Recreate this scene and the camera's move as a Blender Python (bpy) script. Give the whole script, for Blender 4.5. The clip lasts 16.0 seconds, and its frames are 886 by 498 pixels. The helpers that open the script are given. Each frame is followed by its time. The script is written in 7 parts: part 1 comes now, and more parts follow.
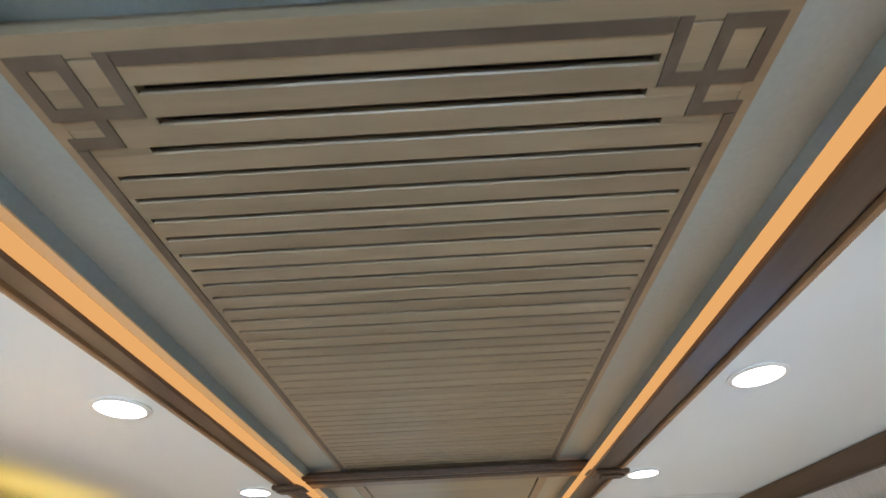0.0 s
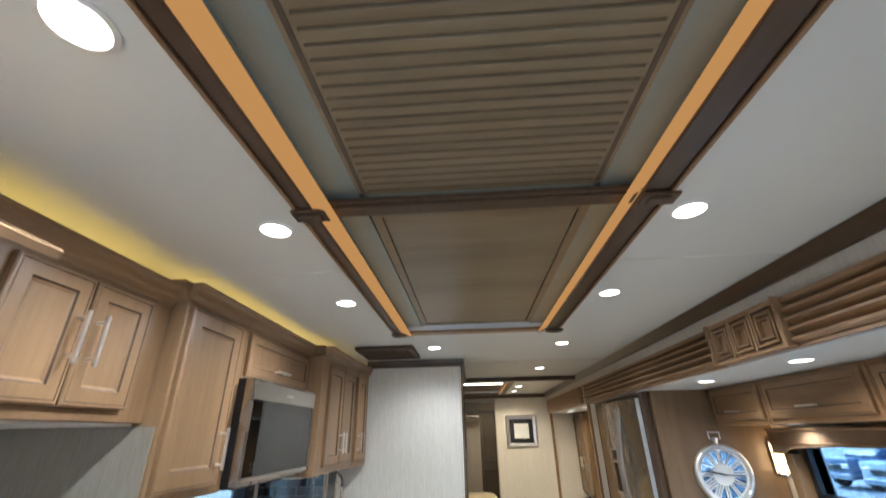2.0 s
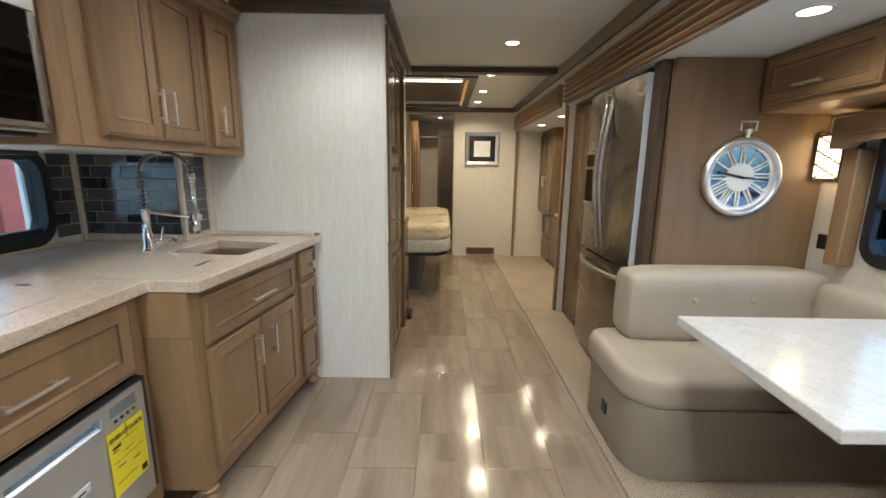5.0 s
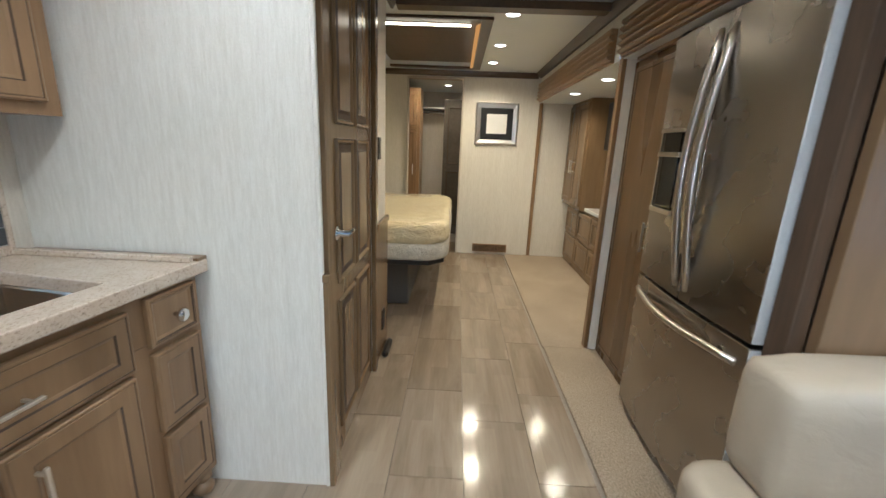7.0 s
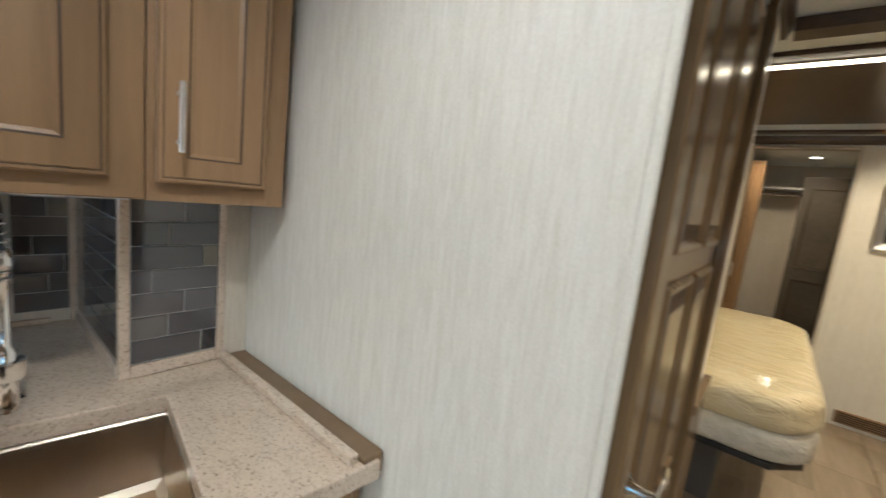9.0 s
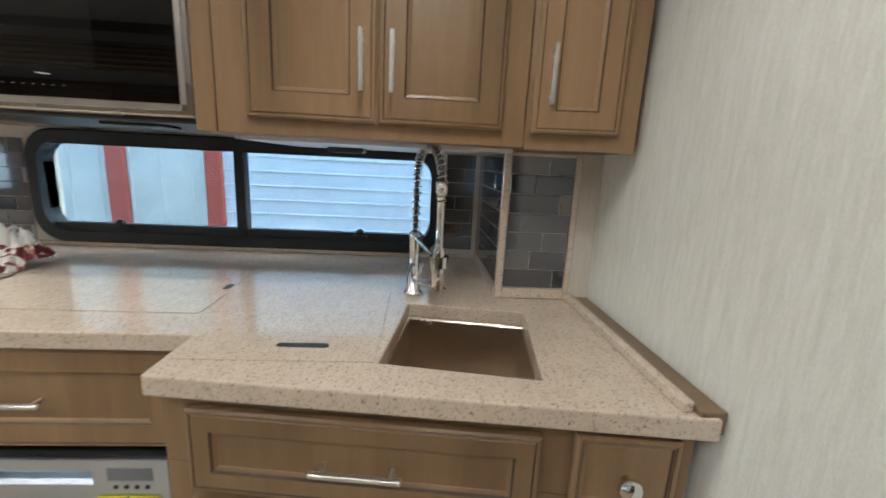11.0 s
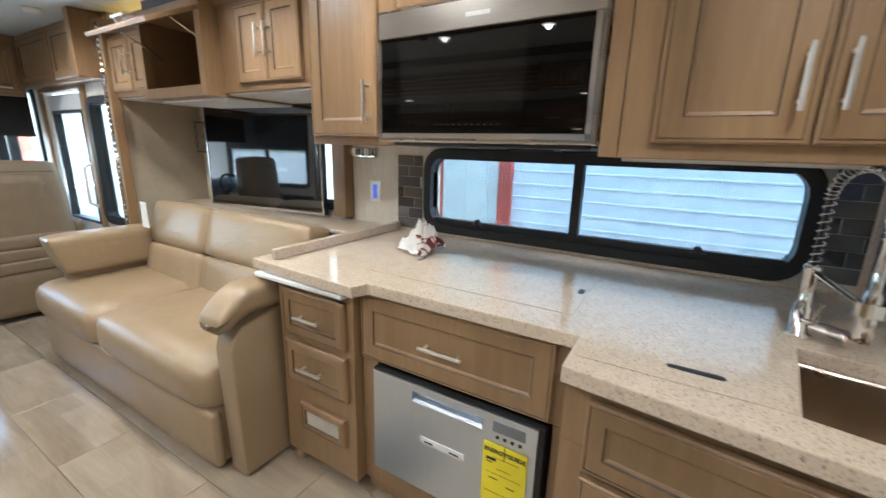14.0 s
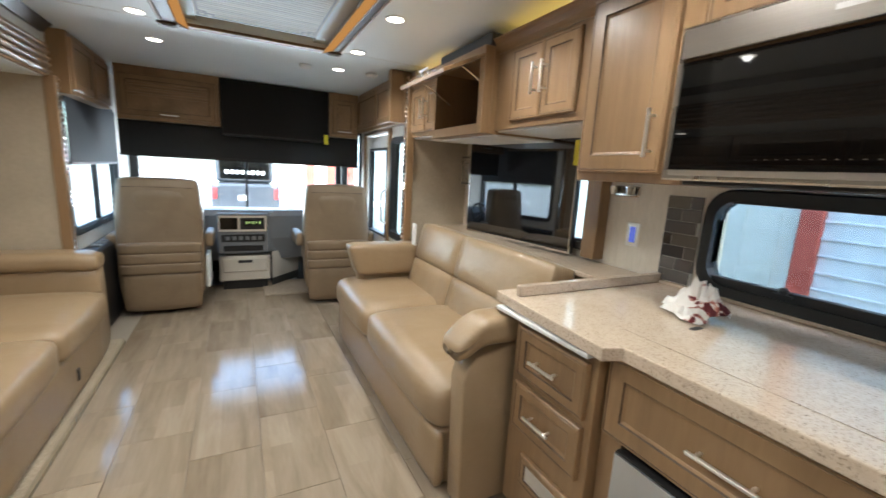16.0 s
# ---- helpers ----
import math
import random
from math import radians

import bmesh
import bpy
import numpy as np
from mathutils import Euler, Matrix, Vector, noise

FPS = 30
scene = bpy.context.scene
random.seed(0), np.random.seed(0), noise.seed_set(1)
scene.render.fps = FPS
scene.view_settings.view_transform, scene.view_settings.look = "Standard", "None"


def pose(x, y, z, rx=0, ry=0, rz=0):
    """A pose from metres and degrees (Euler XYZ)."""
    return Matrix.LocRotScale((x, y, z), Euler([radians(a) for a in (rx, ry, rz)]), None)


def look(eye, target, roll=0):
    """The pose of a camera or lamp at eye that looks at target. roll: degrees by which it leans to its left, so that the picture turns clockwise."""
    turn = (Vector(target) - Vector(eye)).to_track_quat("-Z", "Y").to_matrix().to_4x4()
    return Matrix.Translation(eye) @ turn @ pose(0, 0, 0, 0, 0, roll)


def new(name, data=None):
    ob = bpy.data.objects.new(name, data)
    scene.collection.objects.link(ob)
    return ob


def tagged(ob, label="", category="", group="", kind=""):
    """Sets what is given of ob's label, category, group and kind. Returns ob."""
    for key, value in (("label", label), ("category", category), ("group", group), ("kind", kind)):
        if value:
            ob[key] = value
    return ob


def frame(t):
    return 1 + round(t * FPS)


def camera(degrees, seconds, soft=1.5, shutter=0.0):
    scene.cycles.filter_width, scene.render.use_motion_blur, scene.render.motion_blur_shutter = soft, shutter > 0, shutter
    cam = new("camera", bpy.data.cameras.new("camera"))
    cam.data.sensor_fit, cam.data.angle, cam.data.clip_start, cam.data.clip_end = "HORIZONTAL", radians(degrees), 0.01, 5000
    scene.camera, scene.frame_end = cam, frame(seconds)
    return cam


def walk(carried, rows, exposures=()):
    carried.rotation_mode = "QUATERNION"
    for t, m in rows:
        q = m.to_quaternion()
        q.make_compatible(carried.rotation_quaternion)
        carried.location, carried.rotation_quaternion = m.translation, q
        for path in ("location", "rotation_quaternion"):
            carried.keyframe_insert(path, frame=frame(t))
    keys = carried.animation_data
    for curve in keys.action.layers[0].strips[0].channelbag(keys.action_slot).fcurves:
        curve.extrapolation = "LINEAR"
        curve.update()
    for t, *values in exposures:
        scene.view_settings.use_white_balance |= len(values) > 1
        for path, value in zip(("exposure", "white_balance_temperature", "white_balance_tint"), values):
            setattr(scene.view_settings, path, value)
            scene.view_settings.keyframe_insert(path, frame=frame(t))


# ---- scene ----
cam = camera(95.1, 16.0, shutter=0.35)
PATH = [
    (0, (0.209, 0.42, 1.815), (0.187, 1.889, 3.172), -2.6),
    (0.5, (0.208, 0.477, 1.776), (0.162, 1.95, 3.129), -2.3),
    (1, (0.219, 0.547, 1.694), (0.17, 2.103, 2.95), -2.4),
    (1.5, (0.213, 0.663, 1.634), (0.117, 2.353, 2.699), -1.6),
    (2, (0.129, 0.804, 1.561), (0.022, 2.621, 2.391), -1.2),
    (2.5, (0.141, 0.945, 1.485), (0.025, 2.861, 2.048), -1.0),
    (3, (0.239, 1.128, 1.407), (0.117, 3.104, 1.689), -0.5),
    (3.5, (0.279, 1.308, 1.322), (0.186, 3.305, 1.353), -0.1),
    (4, (0.263, 1.547, 1.302), (0.224, 3.54, 1.133), 0.3),
    (4.5, (0.307, 1.806, 1.292), (0.309, 3.784, 0.991), 0.6),
    (7, (0.482, 3.112, 1.308), (0.43, 5.05, 0.815), 2.3),
    (7.5, (0.444, 3.365, 1.336), (0.314, 5.302, 0.858), 2.6),
    (8, (0.401, 3.636, 1.381), (0.048, 5.559, 0.959), 4.5),
    (8.5, (0.28, 3.806, 1.413), (-0.538, 5.604, 1.098), 6.1),
    (9, (0.163, 3.889, 1.433), (-1.088, 5.423, 1.147), 6.4),
    (9.5, (0.123, 3.934, 1.417), (-1.487, 5.084, 1.127), 5.3),
    (10, (0.154, 3.928, 1.377), (-1.675, 4.682, 1.079), 3.7),
    (12.3, (0.326, 3.782, 1.27), (-1.551, 3.376, 0.708), 2.5),
    (12.5, (0.344, 3.77, 1.28), (-1.516, 3.293, 0.721), 2.3),
    (13, (0.37, 3.733, 1.325), (-1.431, 3.071, 0.76), 1.7),
    (13.5, (0.388, 3.686, 1.341), (-1.357, 2.858, 0.823), 1.5),
    (14, (0.365, 3.569, 1.364), (-1.303, 2.577, 0.882), 1.5),
    (14.5, (0.353, 3.458, 1.376), (-1.209, 2.29, 0.933), 2.0),
    (15, (0.296, 3.41, 1.374), (-1.102, 2.04, 0.965), 2.4),
    (15.5, (0.265, 3.387, 1.355), (-0.911, 1.814, 0.98), 3.1),
    (16, (0.324, 3.398, 1.364), (-0.573, 1.649, 0.998), 3.2),
]
walk(cam, [(t, look(eye, target, roll)) for t, eye, target, roll in PATH],
     [(0.0, 1.72, 5450, 5), (1.0, 1.62, 5600, 5), (2.0, 1.08, 5450, 5), (3.0, 0.84, 5230, 4), (4.5, 0.93, 5800, 5), (7.0, 1.15, 5350, 4), (8.0, 1.15, 5650, 5), (9.0, 1.02, 5700, 4), (10.0, 0.68, 5880, 4), (12.5, 1.27, 5850, 5), (14.5, 1.08, 5780, 4), (16.0, 0.98, 6100, 5)])

# ---- world, sun and exposure ----
world = bpy.data.worlds.new("sky")
scene.world = world
world.use_nodes = True
wn = world.node_tree.nodes
sky = wn.new("ShaderNodeTexSky")
sky.sky_type = "NISHITA"
sky.sun_disc = False
sky.sun_elevation = radians(48)
sky.sun_rotation = radians(-11)
sky.air_density, sky.dust_density, sky.ozone_density = 1.0, 2.5, 1.0
wn["Background"].inputs["Strength"].default_value = 1.3
world.node_tree.links.new(sky.outputs[0], wn["Background"].inputs["Color"])
sun_data = bpy.data.lights.new("sun", "SUN")
sun_data.energy, sun_data.angle, sun_data.color = 5.0, radians(3), (1.0, 0.95, 0.88)
sun = new("sun", sun_data)
sun.matrix_world = look((-1.8, 9, 11), (0, 0, 0))
CEIL = 2.15
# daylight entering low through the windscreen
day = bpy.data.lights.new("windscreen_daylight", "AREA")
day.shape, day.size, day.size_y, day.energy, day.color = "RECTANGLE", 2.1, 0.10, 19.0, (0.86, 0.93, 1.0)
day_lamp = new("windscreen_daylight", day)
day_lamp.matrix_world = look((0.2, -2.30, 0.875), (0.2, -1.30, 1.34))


# ---- materials ----
def material(name, rough=0.5, metal=0.0, color=(0.5, 0.5, 0.5)):
    m = bpy.data.materials.new(name)
    m.use_nodes = True
    b = m.node_tree.nodes["Principled BSDF"]
    b.inputs["Base Color"].default_value = (*color, 1)
    b.inputs["Roughness"].default_value = rough
    b.inputs["Metallic"].default_value = metal
    return m, m.node_tree, b


def coords(nt, scale, shift=True):
    """Object coordinates in metres, scaled, shifted by the object's own random number."""
    tc = nt.nodes.new("ShaderNodeTexCoord")
    mp = nt.nodes.new("ShaderNodeMapping")
    mp.inputs["Scale"].default_value = scale
    nt.links.new(tc.outputs["Object"], mp.inputs["Vector"])
    if shift:
        oi = nt.nodes.new("ShaderNodeObjectInfo")
        mu = nt.nodes.new("ShaderNodeMath")
        mu.operation = "MULTIPLY"
        mu.inputs[1].default_value = 37.0
        nt.links.new(oi.outputs["Random"], mu.inputs[0])
        nt.links.new(mu.outputs[0], mp.inputs["Location"])
    return mp.outputs[0]


def noise_tex(nt, vec, scale=1.0, detail=4.0, rough=0.55, distort=0.0):
    n = nt.nodes.new("ShaderNodeTexNoise")
    n.inputs["Scale"].default_value = scale
    n.inputs["Detail"].default_value = detail
    n.inputs["Roughness"].default_value = rough
    n.inputs["Distortion"].default_value = distort
    nt.links.new(vec, n.inputs["Vector"])
    return n.outputs["Fac"]


def ramp(nt, fac, stops):
    r = nt.nodes.new("ShaderNodeValToRGB")
    e = r.color_ramp.elements
    while len(e) < len(stops):
        e.new(0.5)
    for el, (p, c) in zip(e, stops):
        el.position, el.color = p, (*c, 1)
    nt.links.new(fac, r.inputs[0])
    return r.outputs[0]


def mix(nt, a, b, fac, mode="MIX"):
    m = nt.nodes.new("ShaderNodeMix")
    m.data_type, m.blend_type = "RGBA", mode
    for s, v in ((m.inputs[6], a), (m.inputs[7], b), (m.inputs[0], fac)):
        if isinstance(v, (int, float)):
            s.default_value = v
        elif isinstance(v, tuple):
            s.default_value = (*v, 1)
        else:
            nt.links.new(v, s)
    return m.outputs[2]


def bump(nt, b, height, strength=0.2, dist=0.002):
    n = nt.nodes.new("ShaderNodeBump")
    n.inputs["Strength"].default_value = strength
    n.inputs["Distance"].default_value = dist
    nt.links.new(height, n.inputs["Height"])
    nt.links.new(n.outputs[0], b.inputs["Normal"])


def rough_from(nt, b, fac, lo, hi):
    mr = nt.nodes.new("ShaderNodeMapRange")
    mr.inputs["To Min"].default_value, mr.inputs["To Max"].default_value = lo, hi
    nt.links.new(fac, mr.inputs["Value"])
    nt.links.new(mr.outputs[0], b.inputs["Roughness"])


def wood(name, dark, light, stretch=(30, 30, 2.2), rough=0.38):
    m, nt, b = material(name, rough)
    fine = noise_tex(nt, coords(nt, stretch), 1.6, 6, 0.6, 0.4)
    broad = noise_tex(nt, coords(nt, tuple(s * 0.16 for s in stretch)), 1.0, 3, 0.5, 0.3)
    c = ramp(nt, fine, [(0.25, dark), (0.75, light)])
    blot = ramp(nt, broad, [(0.28, (0.68, 0.655, 0.63)), (0.5, (0.96, 0.95, 0.94)), (0.72, (1.1, 1.08, 1.06))])
    col = mix(nt, c, blot, 1.0, "MULTIPLY")
    oi = nt.nodes.new("ShaderNodeObjectInfo")
    each = ramp(nt, oi.outputs["Random"], [(0.0, (0.9, 0.89, 0.88)), (1.0, (1.06, 1.06, 1.06))])
    nt.links.new(mix(nt, col, each, 1.0, "MULTIPLY"), b.inputs["Base Color"])
    rough_from(nt, b, broad, rough - 0.06, rough + 0.1)
    bump(nt, b, fine, 0.08, 0.001)
    return m


MAPLE = wood("glazed_maple", (0.245, 0.150, 0.076), (0.315, 0.200, 0.105), (24, 24, 2.6), 0.33)
MAPLE_H = wood("glazed_maple_across", (0.245, 0.150, 0.076), (0.315, 0.200, 0.105), (24, 2.6, 24), 0.33)
# glossier maple with the dimness of hall and bedroom mixed into its colour
SHADEDMAPLE = wood("shaded_polished_maple", (0.17, 0.112, 0.058), (0.225, 0.152, 0.082), (24, 24, 2.6), 0.2)
# the shade on the pantry door is put into this darker wood colour
SHADEDPANTRY = wood("shaded_pantry_maple", (0.105, 0.064, 0.030), (0.15, 0.094, 0.046), (24, 24, 2.6), 0.25)
GLAZE = wood("dark_glaze", (0.055, 0.034, 0.02), (0.10, 0.062, 0.036), rough=0.72)
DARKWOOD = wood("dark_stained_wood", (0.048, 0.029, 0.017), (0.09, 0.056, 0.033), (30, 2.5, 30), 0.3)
PANELWOOD = wood("walnut_panel", (0.185, 0.120, 0.064), (0.24, 0.16, 0.09), (12, 12, 1.4), 0.33)
LOUVRE = wood("louvred_wood", (0.20, 0.162, 0.103), (0.265, 0.219, 0.145), (3, 30, 30), 0.36)
INLAY = wood("grey_inlay", (0.07, 0.058, 0.043), (0.11, 0.092, 0.07), (20, 20, 20), 0.45)


def wallpaper(name, base, dark):
    m, nt, b = material(name, 0.62)
    streak = noise_tex(nt, coords(nt, (120, 120, 13), False), 1.0, 4, 0.6, 0.6)
    wide = noise_tex(nt, coords(nt, (30, 30, 1.4), False), 1.0, 3, 0.6, 0.4)
    soil = noise_tex(nt, coords(nt, (1.5, 1.5, 1.5), False), 1.0, 2, 0.5)
    c = ramp(nt, streak, [(0.3, dark), (0.62, base)])
    w = ramp(nt, wide, [(0.3, (0.955, 0.95, 0.94)), (0.7, (1.02, 1.02, 1.02))])
    s = ramp(nt, soil, [(0.3, (0.95, 0.945, 0.935)), (0.7, (1, 1, 1))])
    weave = noise_tex(nt, coords(nt, (330, 330, 160), False), 1.0, 2, 0.6)
    k = ramp(nt, weave, [(0.32, (0.93, 0.925, 0.915)), (0.68, (1.03, 1.03, 1.03))])
    col = mix(nt, mix(nt, c, w, 1.0, "MULTIPLY"), s, 1.0, "MULTIPLY")
    nt.links.new(mix(nt, col, k, 1.0, "MULTIPLY"), b.inputs["Base Color"])
    bump(nt, b, streak, 0.3, 0.0012)
    return m


PAPER = wallpaper("linen_wallpaper", (0.79, 0.765, 0.71), (0.70, 0.668, 0.605))
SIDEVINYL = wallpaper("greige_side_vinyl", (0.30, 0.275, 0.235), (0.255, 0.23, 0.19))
BEIGEWALL = wallpaper("beige_wall_vinyl", (0.68, 0.625, 0.54), (0.60, 0.545, 0.46))


def ceiling_vinyl():
    m, nt, b = material("ceiling_vinyl", 0.42)
    f = noise_tex(nt, coords(nt, (220, 220, 220), False), 1.0, 3)
    s = noise_tex(nt, coords(nt, (1.2, 1.2, 1.2), False), 1.0, 2)
    # the white is tinted blue to hold the cast of the daylight
    nt.links.new(ramp(nt, s, [(0.3, (0.70, 0.745, 0.765)), (0.7, (0.745, 0.79, 0.81))]), b.inputs["Base Color"])
    bump(nt, b, f, 0.12, 0.0008)
    return m


CEILING = ceiling_vinyl()


def leather(name, dark, light, rough=0.4):
    m, nt, b = material(name, rough)
    grain = nt.nodes.new("ShaderNodeTexVoronoi")
    grain.inputs["Scale"].default_value = 330
    nt.links.new(coords(nt, (1, 1, 1)), grain.inputs["Vector"])
    wear = noise_tex(nt, coords(nt, (4, 4, 4)), 1.0, 4, 0.6, 0.5)
    crease = noise_tex(nt, coords(nt, (9, 9, 16)), 1.0, 3, 0.6, 1.2)
    nt.links.new(ramp(nt, wear, [(0.3, dark), (0.7, light)]), b.inputs["Base Color"])
    rough_from(nt, b, wear, rough - 0.05, rough + 0.12)
    add = nt.nodes.new("ShaderNodeMath")
    add.operation = "MULTIPLY_ADD"
    add.inputs[1].default_value = 9.0
    nt.links.new(crease, add.inputs[0])
    nt.links.new(grain.outputs["Distance"], add.inputs[2])
    bump(nt, b, add.outputs[0], 0.25, 0.0012)
    return m


TAN = leather("tan_leather", (0.28, 0.195, 0.112), (0.33, 0.236, 0.144), 0.31)
CREAM = leather("cream_leather", (0.38, 0.33, 0.255), (0.43, 0.375, 0.295))
TAUPE = leather("taupe_leather", (0.25, 0.215, 0.16), (0.30, 0.258, 0.197), 0.45)
SEATTAN = leather("seat_leather", (0.165, 0.115, 0.068), (0.205, 0.146, 0.09), 0.45)


def quartz(name, base, specks, rough=0.14):
    m, nt, b = material(name, rough)
    v = coords(nt, (1, 1, 1), False)
    vo = nt.nodes.new("ShaderNodeTexVoronoi")
    vo.inputs["Scale"].default_value = 150
    nt.links.new(v, vo.inputs["Vector"])
    n1 = noise_tex(nt, v, 150, 4, 0.72)
    n2 = noise_tex(nt, v, 22, 3, 0.6)
    c = ramp(nt, n1, [(0.335, specks[0]), (0.395, specks[1]), (0.46, base), (0.64, base), (0.72, specks[2])])
    t = ramp(nt, n2, [(0.3, (0.93, 0.91, 0.885)), (0.7, (1.03, 1.02, 1.01))])
    sep = nt.nodes.new("ShaderNodeSeparateColor")
    nt.links.new(vo.outputs["Color"], sep.inputs[0])
    g = ramp(nt, sep.outputs[0], [(0.0, (0.72, 0.67, 0.61)), (0.22, (1, 1, 1)), (1.0, (1, 1, 1))])
    nt.links.new(mix(nt, mix(nt, c, t, 1.0, "MULTIPLY"), g, 0.4, "MULTIPLY"), b.inputs["Base Color"])
    b.inputs["IOR"].default_value = 1.85
    return m


QUARTZ = quartz("speckled_quartz", (0.60, 0.497, 0.395), ((0.19, 0.14, 0.10), (0.47, 0.375, 0.295), (0.77, 0.69, 0.60)))
WHITETOP = quartz("white_solid_surface", (0.65, 0.65, 0.64), ((0.52, 0.515, 0.50), (0.62, 0.615, 0.60), (0.70, 0.70, 0.69)), 0.16)


def porcelain():
    m, nt, b = material("polished_porcelain", 0.13)
    v = coords(nt, (7.0, 1.3, 7.0))
    wash = noise_tex(nt, v, 1.0, 5, 0.6, 0.7)
    fine = noise_tex(nt, coords(nt, (60, 5, 60)), 1.0, 4, 0.6)
    c = ramp(nt, wash, [(0.28, (0.235, 0.180, 0.126)), (0.5, (0.30, 0.240, 0.176)), (0.74, (0.35, 0.288, 0.22))])
    f = ramp(nt, fine, [(0.3, (0.93, 0.925, 0.92)), (0.7, (1.04, 1.04, 1.04))])
    oi = nt.nodes.new("ShaderNodeObjectInfo")
    each = ramp(nt, oi.outputs["Random"], [(0.0, (0.93, 0.925, 0.92)), (0.5, (0.98, 0.98, 0.98)), (1.0, (1.03, 1.03, 1.03))])
    br = nt.nodes.new("ShaderNodeTexBrick")
    br.offset, br.offset_frequency, br.squash = 0.37, 2, 1.0
    br.inputs["Scale"].default_value = 1.0
    br.inputs["Mortar Size"].default_value = 0.0
    br.inputs["Brick Width"].default_value, br.inputs["Row Height"].default_value = 0.46, 0.1015
    br.inputs["Color1"].default_value, br.inputs["Color2"].default_value = (0.85, 0.84, 0.825, 1), (1.09, 1.09, 1.09, 1)
    tc = nt.nodes.new("ShaderNodeTexCoord")
    mp = nt.nodes.new("ShaderNodeMapping")
    mp.inputs["Rotation"].default_value = (0, 0, radians(90))
    sh_ = nt.nodes.new("ShaderNodeVectorMath")
    sh_.operation = "MULTIPLY_ADD"
    sh_.inputs[1].default_value = (9.3, 0.203 * 40, 0)
    nt.links.new(oi.outputs["Random"], sh_.inputs[0])
    nt.links.new(tc.outputs["Object"], mp.inputs["Vector"])
    nt.links.new(mp.outputs[0], sh_.inputs[2])
    nt.links.new(sh_.outputs[0], br.inputs["Vector"])
    strip = mix(nt, each, br.outputs["Color"], 0.75, "MULTIPLY")
    nt.links.new(mix(nt, mix(nt, c, f, 1.0, "MULTIPLY"), strip, 1.0, "MULTIPLY"), b.inputs["Base Color"])
    rough_from(nt, b, wash, 0.09, 0.165)
    return m


PORCELAIN = porcelain()


def speckle(name, a, c, scale, rough, strength=0.5, dist=0.004):
    m, nt, b = material(name, rough)
    n = noise_tex(nt, coords(nt, (scale,) * 3, False), 1.0, 4, 0.7)
    w = noise_tex(nt, coords(nt, (3, 3, 3), False), 1.0, 3, 0.5)
    col = mix(nt, ramp(nt, n, [(0.3, a), (0.7, c)]), ramp(nt, w, [(0.3, (0.88, 0.88, 0.88)), (0.7, (1.05, 1.05, 1.05))]), 1.0, "MULTIPLY")
    nt.links.new(col, b.inputs["Base Color"])
    bump(nt, b, n, strength, dist)
    return m


TILEGROUT = speckle("pale_tile_grout", (0.33, 0.325, 0.31), (0.40, 0.395, 0.38), 90, 0.6)
CARPET = speckle("beige_carpet", (0.22, 0.168, 0.112), (0.54, 0.45, 0.345), 120, 0.95, 0.9, 0.006)
GROUT = speckle("grout", (0.25, 0.21, 0.165), (0.31, 0.265, 0.215), 90, 0.85)
ASPHALT = speckle("pale_concrete", (0.40, 0.40, 0.39), (0.50, 0.495, 0.48), 14, 0.9)
PLASTIC = speckle("black_plastic", (0.007, 0.007, 0.008), (0.013, 0.013, 0.014), 260, 0.42, 0.15, 0.0006)
RECESSGREY = speckle("recess_grey_vinyl", (0.23, 0.295, 0.31), (0.26, 0.33, 0.345), 150, 0.4, 0.12, 0.0008)
GREYDASH = speckle("grey_dash_plastic", (0.15, 0.155, 0.165), (0.185, 0.19, 0.2), 260, 0.5, 0.2, 0.0006)
CREAMPLASTIC = speckle("cream_plastic", (0.52, 0.475, 0.405), (0.57, 0.525, 0.455), 200, 0.45, 0.12, 0.0006)
WHITEPAINT = speckle("white_enamel", (0.72, 0.72, 0.71), (0.77, 0.77, 0.76), 120, 0.35, 0.1, 0.0006)
SHADECLOTH = speckle("black_shade_cloth", (0.008, 0.008, 0.009), (0.014, 0.014, 0.016), 420, 0.75, 0.3, 0.0008)
PAPERTOWEL = speckle("crumpled_paper", (0.66, 0.64, 0.61), (0.76, 0.74, 0.71), 60, 0.8, 0.4, 0.002)
BEDBASE = speckle("bed_base_fabric", (0.10, 0.095, 0.09), (0.15, 0.14, 0.13), 300, 0.8)


def steel(name, color, rough, stretch):
    m, nt, b = material(name, rough, 1.0, color)
    n = noise_tex(nt, coords(nt, stretch, False), 1.0, 3, 0.6)
    w = noise_tex(nt, coords(nt, (5, 5, 5), False), 1.0, 3, 0.5)
    nt.links.new(ramp(nt, n, [(0.2, tuple(c * 0.9 for c in color)), (0.8, color)]), b.inputs["Base Color"])
    rough_from(nt, b, w, rough - 0.025, rough + 0.03)
    bump(nt, b, n, 0.012, 0.0004)
    return m


STEEL = steel("brushed_steel", (0.62, 0.585, 0.54), 0.28, (500, 6, 500))
# neutral steel tinted blue to carry the window's reflection
DISHSTEEL = steel("window_tinted_steel", (0.74, 0.80, 0.87), 0.4, (500, 500, 5))
STEEL_V = steel("brushed_steel_upright", (0.40, 0.37, 0.33), 0.27, (500, 500, 5))
DIALMIRROR, _n, _b = material("dark_dial_mirror", 0.08, 1.0, (0.34, 0.37, 0.41))
SINKSTEEL = steel("sink_steel", (0.72, 0.63, 0.52), 0.28, (34, 34, 2))
CHROME, _n, _b = material("chrome", 0.08, 1.0, (0.78, 0.77, 0.76))
NICKEL = steel("brushed_nickel", (0.88, 0.87, 0.85), 0.3, (300, 300, 30))
